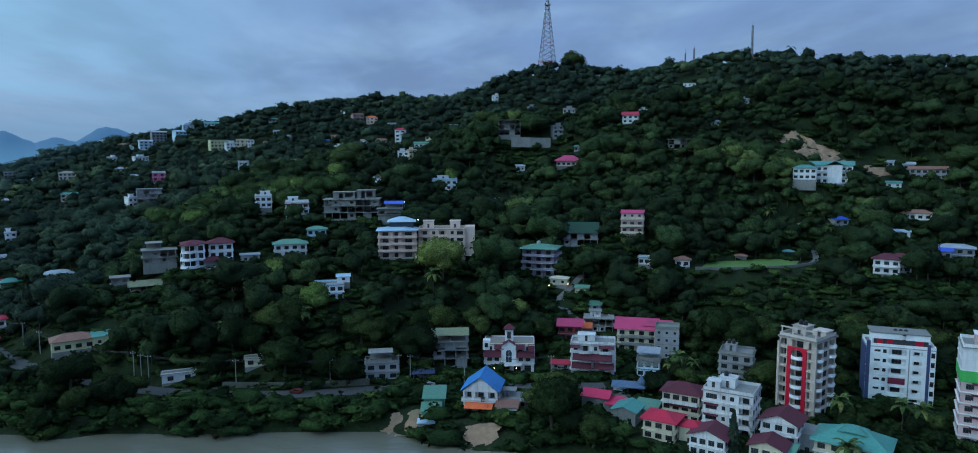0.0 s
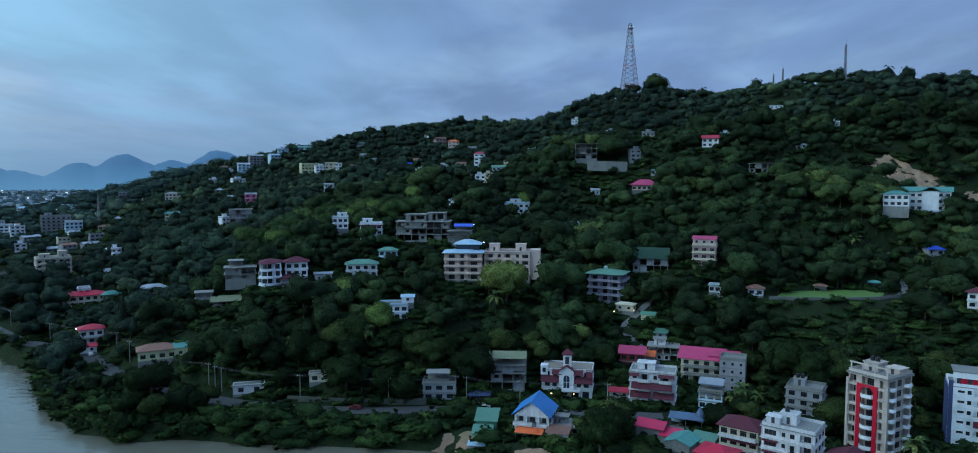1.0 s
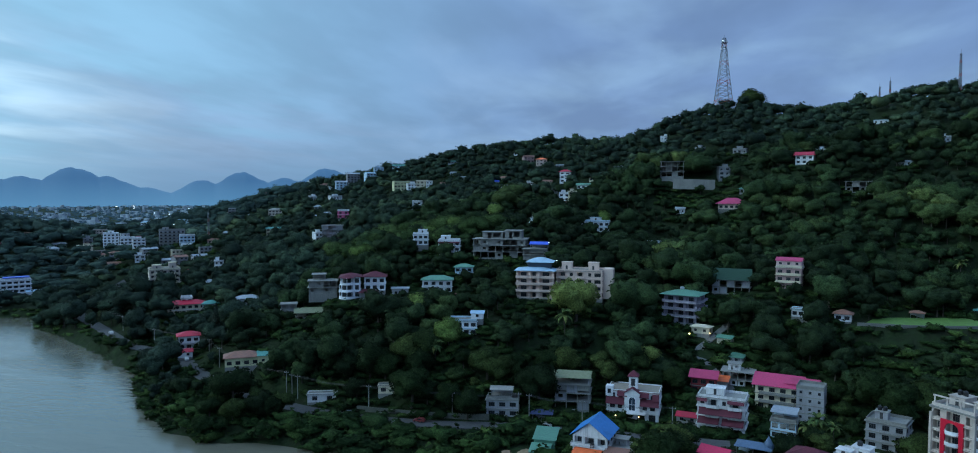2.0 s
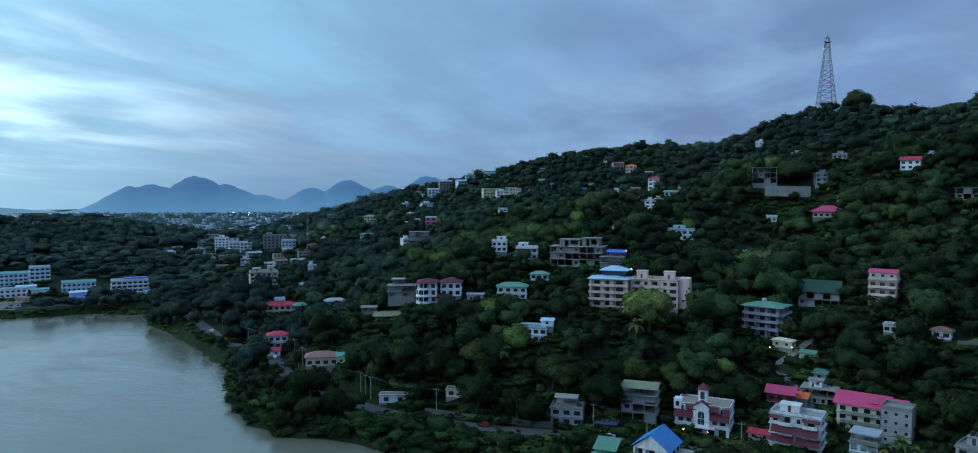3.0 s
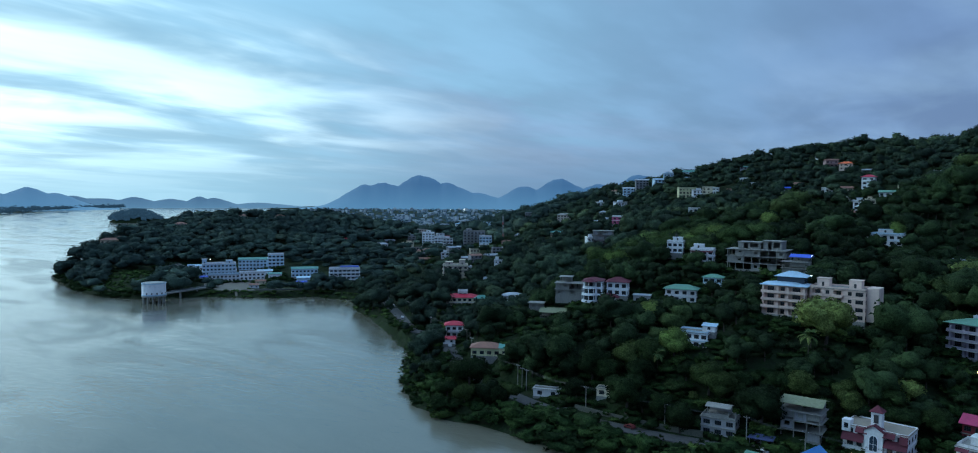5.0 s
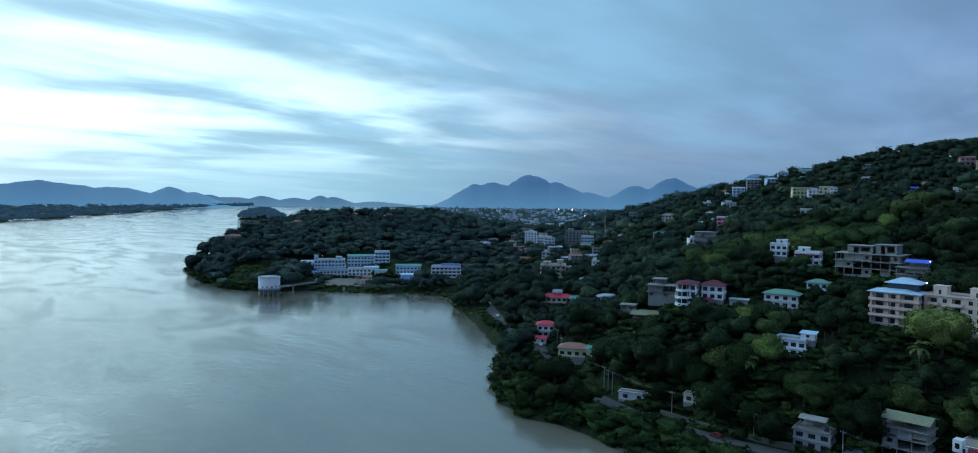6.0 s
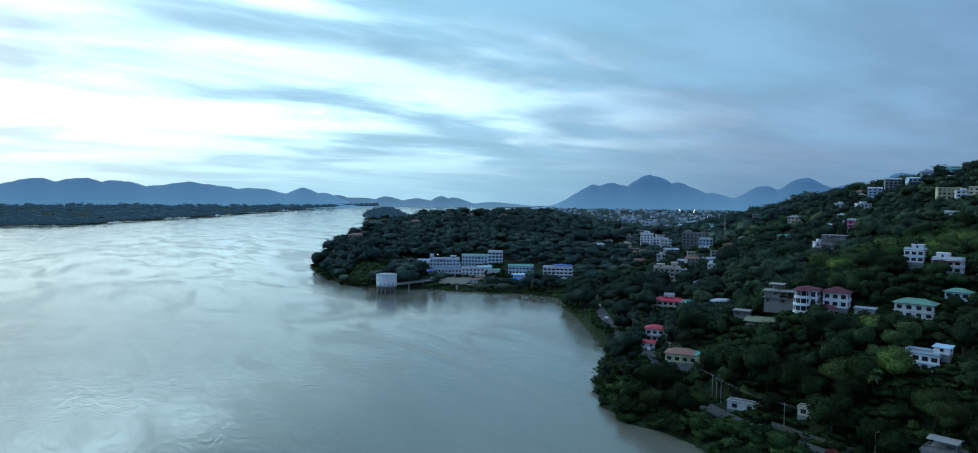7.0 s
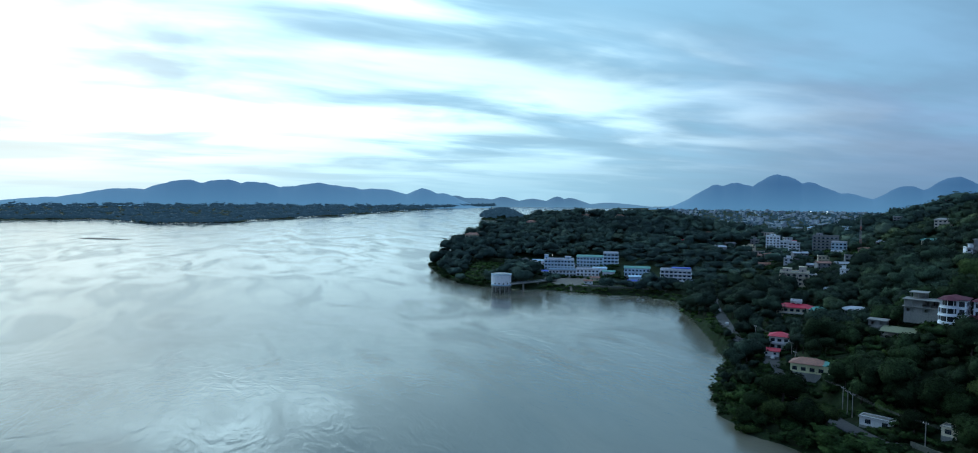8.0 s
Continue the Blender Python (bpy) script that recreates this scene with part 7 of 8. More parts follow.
# ---------------------------------------------------------------- masts
def lattice_mast(name, label, x, y, z, h, base, top, levels, drums=True, size=0.3):
    own = thing(name, label, "mast", pose(x, y, z, 0, 0, 12))
    wid = lambda k: base + (top - base) * (k / levels) ** 0.75
    lev = lambda k: h * (k / levels) ** 0.92
    cor = lambda k: [Vector((sx * wid(k) / 2, sy * wid(k) / 2, lev(k))) for sx, sy in ((-1, -1), (1, -1), (1, 1), (-1, 1))]
    for i in range(4):
        b = Build()
        for k in range(levels + 1):
            r = size * (1 - 0.5 * k / levels)
            b.v += [tuple(cor(k)[i] + Vector((r * math.cos(1.2566 * e), r * math.sin(1.2566 * e), -3 if k == 0 else 0))) for e in range(5)]
        b.f = [(5 * k + e, 5 * k + (e + 1) % 5, 5 * k + 5 + (e + 1) % 5, 5 * k + 5 + e) for k in range(levels) for e in range(5)]
        part("leg", b, STEEL, own)
    for k in range(levels):
        b, lo, hi = Build(), cor(k), cor(k + 1)
        for i in range(4):
            j = (i + 1) % 4
            b.tube(lo[i], hi[j], size * 0.5, n=4, caps=False).tube(lo[j], hi[i], size * 0.5, n=4, caps=False).tube(hi[i], hi[j], size * 0.5, n=4, caps=False)
        part("bracing", b, TOWERRED if k % 4 == 1 else STEEL, own)
    if drums:
        part("platform", Build().box(-top * 0.9, top * 0.9, -top * 0.9, top * 0.9, h * 0.93, h * 0.93 + 0.3), STEEL, own)
        for k, (ang, zz) in enumerate(((0, 0.95), (120, 0.96), (240, 0.95), (60, 0.88), (200, 0.85))):
            a = radians(ang)
            part("antenna", Build().tube((top * math.cos(a), top * math.sin(a), h * zz), (1.25 * top * math.cos(a), 1.25 * top * math.sin(a), h * zz), 0.9, 0.9, 14), WHITE, own, "white drum antenna")
    part("lightning_rod", Build().tube((0, 0, h - 0.2), (0, 0, h + 4), 0.12, 0.05, 6), STEEL, own)
    return own


lattice_mast("lattice_mast", "tall steel lattice telecom tower on the summit", 65, 726, 164, 70, 17, 2.6, 15, True, 0.32)
lattice_mast("lattice_mast", "slim lattice mast on the ridge", 226, 606, 158, 31, 1.8, 1.0, 12, False, 0.2)
lattice_mast("lattice_mast", "short lattice mast on the ridge", 191, 652, 155, 22, 1.6, 0.8, 9, False, 0.2)
lattice_mast("lattice_mast", "short lattice mast on the ridge", 184, 655, 155, 18, 1.2, 0.8, 8, False, 0.18)
lattice_mast("lattice_mast", "slim grey mast above the town", -420, 600, 25, 40, 2.2, 1.0, 12, False, 0.12)


# ---------------------------------------------------------------- road things: poles, wires, cars, lamps
def pole(x, y, h=9.0, cross=True):
    own = thing("utility_pole", "grey concrete utility pole beside the road", "pole", pose(x, y, height_at(x, y) - 0.2), "poles along the road")
    part("shaft", Build().tube((0, 0, -0.5), (0, 0, h), 0.20, 0.13, 8), CONCRETE, own)
    if cross:
        part("cross_arm", Build().box(-1.0, 1.0, -0.07, 0.07, h - 0.7, h - 0.55), STEEL, own)
        for s in (-0.9, 0, 0.9):
            part("insulator", Build().tube((s, 0, h - 0.55), (s, 0, h - 0.3), 0.09, 0.06, 8), WHITE, own)
    return Vector((x, y, height_at(x, y) + h - 0.5))


heads = []
for px, py in ((22, 241), (-8, 241), (-27, 243), (-31, 243.5), (-54, 238.5), (-86, 238), (-118, 243), (-121, 244), (-124, 245), (-152, 256), (-172, 270), (-186, 282), (-205, 298), (-238, 308), (-280, 333), (-330, 366)):
    heads.append(pole(px, py, 10.0 if px > -200 else 9.0))
for a, c in zip(heads, heads[1:]):
    if (a - c).length < 8:
        continue
    own = thing("overhead_wires", "sagging black overhead wires between poles", "wires", Matrix.Translation(a), "wires along the road")
    for s in (-0.9, 0.0, 0.9):
        b = Build()
        pts = [(c - a) * (i / 8) + Vector((s * 0.4, s * 0.7, -1.1 * (1 - (i / 4 - 1) ** 2))) for i in range(9)]
        side = Vector((-(c - a).y, (c - a).x, 0)).normalized() * 0.03
        b.v = [tuple(p + o) for p in pts for o in (side, -side, Vector((0, 0, 0.045)))]
        b.f = [(3 * k + e, 3 * k + (e + 1) % 3, 3 * k + 3 + (e + 1) % 3, 3 * k + 3 + e) for k in range(8) for e in range(3)]
        part("wire", b, BLACK, own)


def street_lamp(x, y, z, h, bulb, size=0.35):
    own = thing("street_lamp", "lit lamp on a thin steel post", "lamp", pose(x, y, z))
    part("post", Build().tube((0, 0, -0.5), (0, 0, h), 0.08, 0.06, 6), STEEL, own)
    part("lamp_head", Build().box(-size, size, -size, size, h, h + size * 0.9), bulb, own, "glowing lamp head")
    return own


for lx, ly, lz, lh, bulb, s in ((-31.0, 325.4, 53.2, 0.6, LAMPWHITE, 0.25), (2.5, 252, 4, 3, LAMPWARM, 0.2), (10.5, 252, 4, 3, LAMPWARM, 0.2), (28.5, 318.5, 24, 2.4, LAMPWARM, 0.3), (37, 317, 24, 2.4, LAMPWARM, 0.25), (-41, 361, 57.5, 2, LAMPWHITE, 0.18),
                                (-335, 372, 7, 6, LAMPWHITE, 0.5), (-222, 305, 8, 6, LAMPWHITE, 0.35), (-612, 372, 8, 7, LAMPWHITE, 0.35), (-690, 560, 40, 9, LAMPWHITE, 0.35), (-722, 582, 44, 9, LAMPWHITE, 0.3), (-640, 470, 24, 8, LAMPWHITE, 0.3)):
    street_lamp(lx, ly, lz if lz > 40 else height_at(lx, ly), lh, bulb, s)


for lx, ly, lh, s in ((-1720, 1900, 26, 1.3), (-1680, 1930, 26, 1.3), (-1600, 1840, 22, 1.1), (-1240, 1500, 16, 0.8), (-1130, 1420, 15, 0.7), (-900, 1250, 14, 0.6), (-760, 980, 12, 0.5), (-620, 880, 12, 0.45), (-540, 700, 10, 0.35), (-400, 640, 9, 0.3), (-1450, 1900, 20, 1.0)):
    street_lamp(lx, ly, height_at(lx, ly), lh, LAMPWHITE, s)


def car(x, y, heading, paint, label):
    own = thing("car", label, "car", pose(x, y, 0, 0, 0, heading), "vehicles on the road")
    k = min(road_line, key=lambda p: (p.x - x) ** 2 + (p.y - y) ** 2)
    own.location.z = k.z
    b = Build()
    prof = [(-2.1, 0.35), (2.1, 0.35), (2.1, 0.75), (1.1, 0.95), (0.5, 1.45), (-1.3, 1.45), (-2.0, 0.95)]
    for s in (-0.85, 0.85):
        f = [(u, s, v) for u, v in prof]
        b.face(*(f if s < 0 else f[::-1]))
    for (u0, v0), (u1, v1) in zip(prof, prof[1:] + prof[:1]):
        b.face((u0, 0.85, v0), (u1, 0.85, v1), (u1, -0.85, v1), (u0, -0.85, v0))
    part("body", b, paint, own)
    part("windows", Build().box(-1.2, 0.5, -0.87, 0.87, 1.0, 1.36), GLASS, own)
    for u, s in itertools.product((-1.35, 1.35), (-0.8, 0.8)):
        part("wheel", Build().tube((u, s - 0.1, 0.32), (u, s + 0.1, 0.32), 0.32, n=12), BLACK, own)
    for s in (-0.55, 0.55):
        part("headlight", Build().box(2.06, 2.14, s - 0.18, s + 0.18, 0.6, 0.75), WHITE, own)
    return own


for cx_, cy_, hd, cp, lb in ((-92, 232.6, 178, CARDARK, "dark blue car on the road"), (-64, 231.8, 176, mat("car_paint_maroon", (0.16, 0.03, 0.03), rough=0.35, bump=0), "maroon van on the road"), (-20, 237.4, 180, CARPAINT, "white car on the road"), (-128, 238, 155, CARPAINT, "white car on the bend"),
                             (-200, 284, 138, CARPAINT, "pale car on the shore road"), (-206, 291, 138, CARDARK, "dark car on the shore road"), (-280, 324, 147, CARPAINT, "white car by the shore"), (-320, 352, 145, CARPAINT, "white car far along the road"), (-168, 259.5, 140, CARDARK, "dark car on the shore road")):
    car(cx_, cy_, hd, cp, lb)


# ---------------------------------------------------------------- bare earth
def earth_patch(name, label, cx, cy, ru, rv, turn, seed, lift=0.5, material=None, rough=0.8):
    n = 26
    b = Build()
    c, s = math.cos(radians(turn)), math.sin(radians(turn))
    pt = {}
    for i in range(n + 1):
        for j in range(n + 1):
            u, v = 2 * i / n - 1, 2 * j / n - 1
            x, y = cx + ru * u * c - rv * v * s, cy + ru * u * s + rv * v * c
            k = noise.noise(Vector((u * 2.2 + seed, v * 2.2, seed))) * 0.55
            pt[i, j] = (x, y, height_at(x, y) + lift + rough * noise.noise(Vector((x * 0.25, y * 0.25, seed))), math.hypot(u, v) + k)
    for i in range(n):
        for j in range(n):
            q = [pt[i, j], pt[i + 1, j], pt[i + 1, j + 1], pt[i, j + 1]]
            if sum(p[3] for p in q) / 4 < 0.9:
                b.face(*[p[:3] for p in q])
    return solid(name, b, material or SOIL, label, "earth", "structure")


CLEAR = [(-94, 316, 8), (-84, 315, 8), (-132, 297, 9), (-118, 302, 9), (34, 500, 13), (20, 505, 13), (48, 500, 13), (-588, 286, 26), (-560, 275, 20), (206, 436, 17), (202, 452, 17), (200, 466, 12), (232, 428, 12), (-26, 212, 9), (-2, 203, 9), (8, 240, 13), (-14, 241, 8), (40, 240, 8), (20, 317, 9), (31, 316, 8), (-61, 268, 8), (54, 461, 11), (19, 518, 9), (31, 521, 9), (-121, 298, 9), (-236, 652, 20), (-212, 655, 16), (-50, 505, 14), (-34, 503, 10), (-95, 556, 12), (-130, 570, 12), (-290, 588, 12), (-350, 764, 18), (-224, 466, 11), (-314, 411, 13), (-236, 334, 10)]     # kept clear of trees
BARE = [(-519, 318, 9), (-512, 300, 8), (-516, 308, 8), (-612, 338, 17), (-500, 354, 9), (206, 436, 15), (202, 452, 15), (200, 466, 10), (232, 428, 10), (-26, 212, 7), (-2, 203, 7), (8, 250, 6)]     # bare earth, no shrubs either
CLEAR += [(-612, 338, 20), (-590, 340, 12), (-519, 318, 10), (-512, 300, 10), (214, 440, 15), (208, 462, 15), (216, 424, 13), (98, 311, 8), (110, 307, 9), (125, 307, 9), (140, 311, 9), (152, 318, 8), (-72, 354, 10), (-56, 352, 10), (-20, 312, 6), (-38, 307, 8), (44, 345, 8), (56, 345, 8), (24, 322, 8)]
earth_patch("ground_landslip", "bare orange-brown landslip scar on the slope", 206, 447, 13, 28, 28, 2, 0.7, rough=2.2)
earth_patch("ground_terrace", "bare earth terrace behind the white school", 232, 426, 16, 6, 10, 5, 0.6)
earth_patch("ground_bank_scar", "raw orange earth where the bank has slipped", -26, 211.5, 7, 5, 20, 7, 0.35)
earth_patch("ground_bank_scar_low", "raw earth scar at the water's edge", -3, 201.5, 7, 4.5, 20, 9, 0.35)
earth_patch("ground_terraces", "pale levelled terraces above the riverside works", -610, 338, 26, 11, -28, 14, 0.5, PATHWAY, 0.3)
earth_patch("ground_yard", "bare yard by the riverside works", -540, 352, 62, 26, -28, 12, 0.3, SAND, 0.2)

# ---------------------------------------------------------------- trees and undergrowth
rng = np.random.default_rng(7)


def leaf_quads(centres, normals, size, gen):
    """Irregular four-cornered leaf clumps, each facing along its normal."""
    n = len(centres)
    a = np.cross(normals, gen.normal(size=(n, 3)))
    a /= np.linalg.norm(a, axis=1, keepdims=True) + 1e-9
    c = np.cross(normals, a)
    ring = []
    for k, (p, q) in enumerate(((1, 0), (0, 1), (-1, 0), (0, -1))):
        s = size * gen.uniform(0.55, 1.25, n)[:, None] / 2
        ring.append(centres + s * (p * a + q * c) + normals * (0.18 * size * (1 if k % 2 else -1)))
    v = np.stack(ring, 1).reshape(-1, 3)
    return v, np.arange(4 * n).reshape(-1, 4)


@functools.lru_cache(maxsize=None)
def ball(level):
    """Directions and triangles of an even sphere."""
    bm = bmesh.new()
    bmesh.ops.create_icosphere(bm, subdivisions=level, radius=1.0)
    v, f = np.array([p.co[:] for p in bm.verts]), np.array([[p.index for p in q.verts] for q in bm.faces])
    bm.free()
    return v, f


def crown_arrays(seed, lobes, leaves, leaf, wide=2.9, tall=2.5, mid=5.9, level=2, low=-0.8):
    """Crown of a tree about 10 m high: a lumpy body of boughs, ragged with leaf clumps all over."""
    gen = np.random.default_rng(seed)
    d = gen.normal(size=(lobes, 3))
    d /= np.linalg.norm(d, axis=1, keepdims=True)
    d[:, 2] = np.abs(d[:, 2]) * np.where(gen.random(lobes) < 0.68, 1, low)
    size = np.array([wide, wide, tall])
    c = d * size * gen.uniform(0.55, 1.0, (lobes, 1))
    r = gen.uniform(0.30, 0.62, lobes) * (wide + tall) / 2
    # body: the outline of all boughs, as far out as the farthest in each direction
    w, tri = ball(level)
    dot = w @ c.T
    disc = dot ** 2 - (c ** 2).sum(1)[None] + r[None] ** 2
    reach = np.where(disc > 0, dot + np.sqrt(np.maximum(disc, 0)), 0)
    best = reach.argmax(1)
    base = 0.62 / np.sqrt(((w / size) ** 2).sum(1))
    out_to = np.maximum(reach.max(1), base) * gen.uniform(0.86, 0.98, len(w))
    body = w * out_to[:, None]
    lie = body - c[best] * 0.8
    lie /= np.linalg.norm(lie, axis=1, keepdims=True) + 1e-9
    # leaf clumps on the outside of the boughs
    pick = gen.choice(lobes, leaves * 4, p=r ** 2 / (r ** 2).sum())
    u = gen.normal(size=(len(pick), 3)) + np.array([0, 0, 0.35]) + d[pick] * 0.6
    u /= np.linalg.norm(u, axis=1, keepdims=True)
    p = c[pick] + u * r[pick][:, None] * gen.uniform(0.92, 1.2, (len(pick), 1))
    gap = np.linalg.norm(p[:, None] - c[None], axis=2) - 0.9 * r[None]
    p, u = p[gap.min(1) > -1e-6][:leaves], u[gap.min(1) > -1e-6][:leaves]
    nrm = u + gen.normal(size=u.shape) * 0.5 + np.array([0, 0, 0.2])
    nrm /= np.linalg.norm(nrm, axis=1, keepdims=True)
    v, q = leaf_quads(p, nrm, leaf, gen)
    e = 0.8 * u + 0.5 * p / wide
    e = np.repeat(e / (np.linalg.norm(e, axis=1, keepdims=True) + 1e-9), 4, 0)
    q = np.concatenate([q[:, (0, 1, 2)], q[:, (0, 2, 3)]]) + len(body)
    rise = np.array([0, 0, mid])
    return np.concatenate([body, v]) + rise, np.concatenate([tri, q]), np.concatenate([lie, e])


def trunk_build(seed, mid=6.2):
    r = random.Random(seed)
    b = Build()
    bend = Vector((r.uniform(-0.5, 0.5), r.uniform(-0.5, 0.5), 0))
    a, c, e = Vector((0, 0, -0.8)), Vector((0, 0, 2.4)) + bend * 0.5, Vector((0, 0, mid)) + bend
    b.tube(a, c, 0.34, 0.25, 7).tube(c, e, 0.25, 0.12, 7)
    for k in range(5):
        t = r.uniform(0.3, 1.0)
        s = c.lerp(e, t)
        an = r.uniform(0, 6.28)
        b.tube(s, s + Vector((math.cos(an) * 2.0, math.sin(an) * 2.0, r.uniform(0.8, 2.0))), 0.12, 0.05, 5)
    return b


SHAPES = ((3.0, 3.1), (3.5, 2.8), (2.5, 3.9), (3.9, 2.6), (3.2, 3.4))      # half-width and half-height of the crowns
NEAR_CROWNS = [crown_arrays(100 + i, 20, 850, 0.50, *SHAPES[i % 5], level=3) for i in range(8)]
MID_CROWNS = [crown_arrays(200 + i, 15, 105, 0.8, *SHAPES[i % 5], level=3) for i in range(10)]
FAR_CROWNS = [crown_arrays(300 + i, 11, 50, 1.0, *SHAPES[i % 5], level=2) for i in range(8)]
BUSHES = [crown_arrays(400 + i, 8, 34, 0.7, 1.9, 1.0, 0.6, 2, -0.1) for i in range(6)]

EYES = ((0, 2, 85), (45, 7, 86), (69, 23, 87))


def grid_height(x, y):
    """The height read off the ground sheet."""
    i, j = np.clip(np.searchsorted(gx, x) - 1, 0, len(gx) - 2), np.clip(np.searchsorted(gy, y) - 1, 0, len(gy) - 2)
    u, v = (x - gx[i]) / (gx[i + 1] - gx[i]), (y - gy[j]) / (gy[j + 1] - gy[j])
    return (gZ[j, i] * (1 - u) + gZ[j, i + 1] * u) * (1 - v) + (gZ[j + 1, i] * (1 - u) + gZ[j + 1, i + 1] * u) * v


def seen_from(x, y, z):
    """Whether a treetop can be seen from over the river: rids the far sides of the hills of needless leaves."""
    ok = np.zeros(len(x), bool)
    for ex, ey, ez in EYES:
        clear = np.ones(len(x), bool)
        for k in np.linspace(0.45, 0.97, 22):
            clear &= grid_height(ex + (x - ex) * k, ey + (y - ey) * k) < ez + (z - ez) * k + 1.5
        ok |= clear
    return ok


def scatter(x0, x1, y0, y1, step, gen):
    gx_, gy_ = np.meshgrid(np.arange(x0, x1, step), np.arange(y0, y1, step))
    x = gx_.ravel() + gen.uniform(-0.45, 0.45, gx_.size) * step
    y = gy_.ravel() + gen.uniform(-0.45, 0.45, gy_.size) * step
    return x, y


def clear_of_things(x, y, margin, ahead, clearings=True):
    """Away from houses, roads, lawns; ahead: the open strip on a house's river side."""
    ok = np.ones(len(x), bool)
    for cx_, cy_, hw, hd, turn in FOOTPRINTS:
        u = (x - cx_) * math.cos(turn) + (y - cy_) * math.sin(turn)
        v = -(x - cx_) * math.sin(turn) + (y - cy_) * math.cos(turn)
        front = 11.0 if (cy_ < 262 and cx_ > -60 and ahead > 2) else (ahead + 4.0 if cy_ > 430 else ahead)
        near = 2.0 if (cy_ < 300 and ahead > 2) else 0.0
        ok &= ~((np.abs(u) < hw + margin + near) & (v < hd + margin) & (v > -hd - margin - front - near))
    for line, half in ((ROAD, 5.2), (LANE, 3.4), (PATHWALK, 3.6)):
        for p in smooth_line(line, 4.0):
            ok &= np.hypot(x - p.x, y - p.y) > half
    ok &= ~inside(x, y, LAWN_RING)
    for cx_, cy_, r in (CLEAR if clearings else BARE):
        ok &= np.hypot(x - cx_, y - cy_) > r
    return ok


def before_houses(x, y):
    """Trees stay low on the river side of the hillside houses."""
    k = np.ones(len(x))
    for cx_, cy_, hw, hd, turn in FOOTPRINTS:
        u = (x - cx_) * math.cos(turn) + (y - cy_) * math.sin(turn)
        v = -(x - cx_) * math.sin(turn) + (y - cy_) * math.cos(turn)
        k = np.where((np.abs(u) < hw + 2) & (v < 0) & (v > -hd - 30) & (cy_ > 270), 0.63, k)
    return k


def on_land(x, y, edge=1.5):
    d, _ = line_distance(x, y, SHORE)
    return inside(x, y, NORTH_RING) & (d > edge)


def plant(x, y, z, scale, spread, crowns, gen, tint):
    """All the crowns as one set of leaves."""
    V, Q, T, L, k = [], [], [], [], 0
    kind = gen.integers(0, len(crowns), len(x))
    for i in range(len(crowns)):
        sel = np.nonzero(kind == i)[0]
        if not len(sel):
            continue
        v0, q0, l0 = crowns[i]
        a = gen.uniform(0, 6.283, len(sel))
        ca, sa = np.cos(a)[:, None], np.sin(a)[:, None]
        sc, sp = scale[sel][:, None], spread[sel][:, None]
        vx = (v0[None, :, 0] * ca - v0[None, :, 1] * sa) * sp + x[sel][:, None]
        vy = (v0[None, :, 0] * sa + v0[None, :, 1] * ca) * sp + y[sel][:, None]
        vz = v0[None, :, 2] * sc + z[sel][:, None]
        V.append(np.stack([vx, vy, vz], -1).reshape(-1, 3))
        L.append(np.stack([l0[None, :, 0] * ca - l0[None, :, 1] * sa, l0[None, :, 0] * sa + l0[None, :, 1] * ca, l0[None, :, 2] + 0 * ca], -1).reshape(-1, 3))
        q = q0[None] + (np.arange(len(sel)) * len(v0))[:, None, None] + k
        Q.append(q.reshape(-1, q0.shape[1]))
        T.append(np.repeat(tint[sel], len(v0)))
        k += len(sel) * len(v0)
    return np.concatenate(V), np.concatenate(Q), np.concatenate(T), np.concatenate(L)


def in_view(x, y):
    b = np.degrees(np.arctan2(-(x - 30), y - 5))
    return (b > -44) & (b < 112)


# the wooded slopes facing the river; the steep slope under the terrace carries creepers only
SCRUB = [(84, 276), (150, 262), (260, 262), (262, 288), (170, 292), (160, 322), (96, 316)]
x, y = scatter(-720, 420, 185, 820, 7.3, rng)
dist = np.hypot(x - 20, y - 5)
keep = in_view(x, y) & on_land(x, y) & (dist < 560)
x, y = x[keep], y[keep]
keep = clear_of_things(x, y, 2.2, 3.5)
x, y = x[keep], y[keep]
z = height(x, y)
scrub = inside(x, y, SCRUB) & (rng.random(len(x)) < 0.9)
bank_side = (x > -114) & (x < 3) & (y < 237 + 0.0 * x)
shore_d, _ = line_distance(x, y, SHORE)
open_shore = (x < -114) & (shore_d < 40) & (z < 9) & (rng.random(len(x)) < 0.15)
keep = seen_from(x, y, z + 9) & (rng.random(len(x)) < 0.93) & ~scrub & ~bank_side & ~open_shore
x, y, z = x[keep], y[keep], z[keep]
order = np.argsort(np.hypot(x - 20, y - 5))
x, y, z = x[order], y[order], z[order]
patch = np.array([noise.noise(Vector((a * 0.02, b_ * 0.02, 3.0))) for a, b_ in zip(x, y)])
scale = rng.uniform(0.6, 1.25, len(x)) * (1 + 0.5 * patch) * np.where(rng.random(len(x)) < 0.14, 1.5, 1.0)
low = (z < 9) & (x > 36)
scale = np.where(low, scale * 0.66, scale) * before_houses(x, y)
spread = scale * rng.uniform(1.05, 1.45, len(x))
sweep = np.array([noise.noise(Vector((a * 0.0085, b_ * 0.0085, 8.0))) for a, b_ in zip(x, y)])
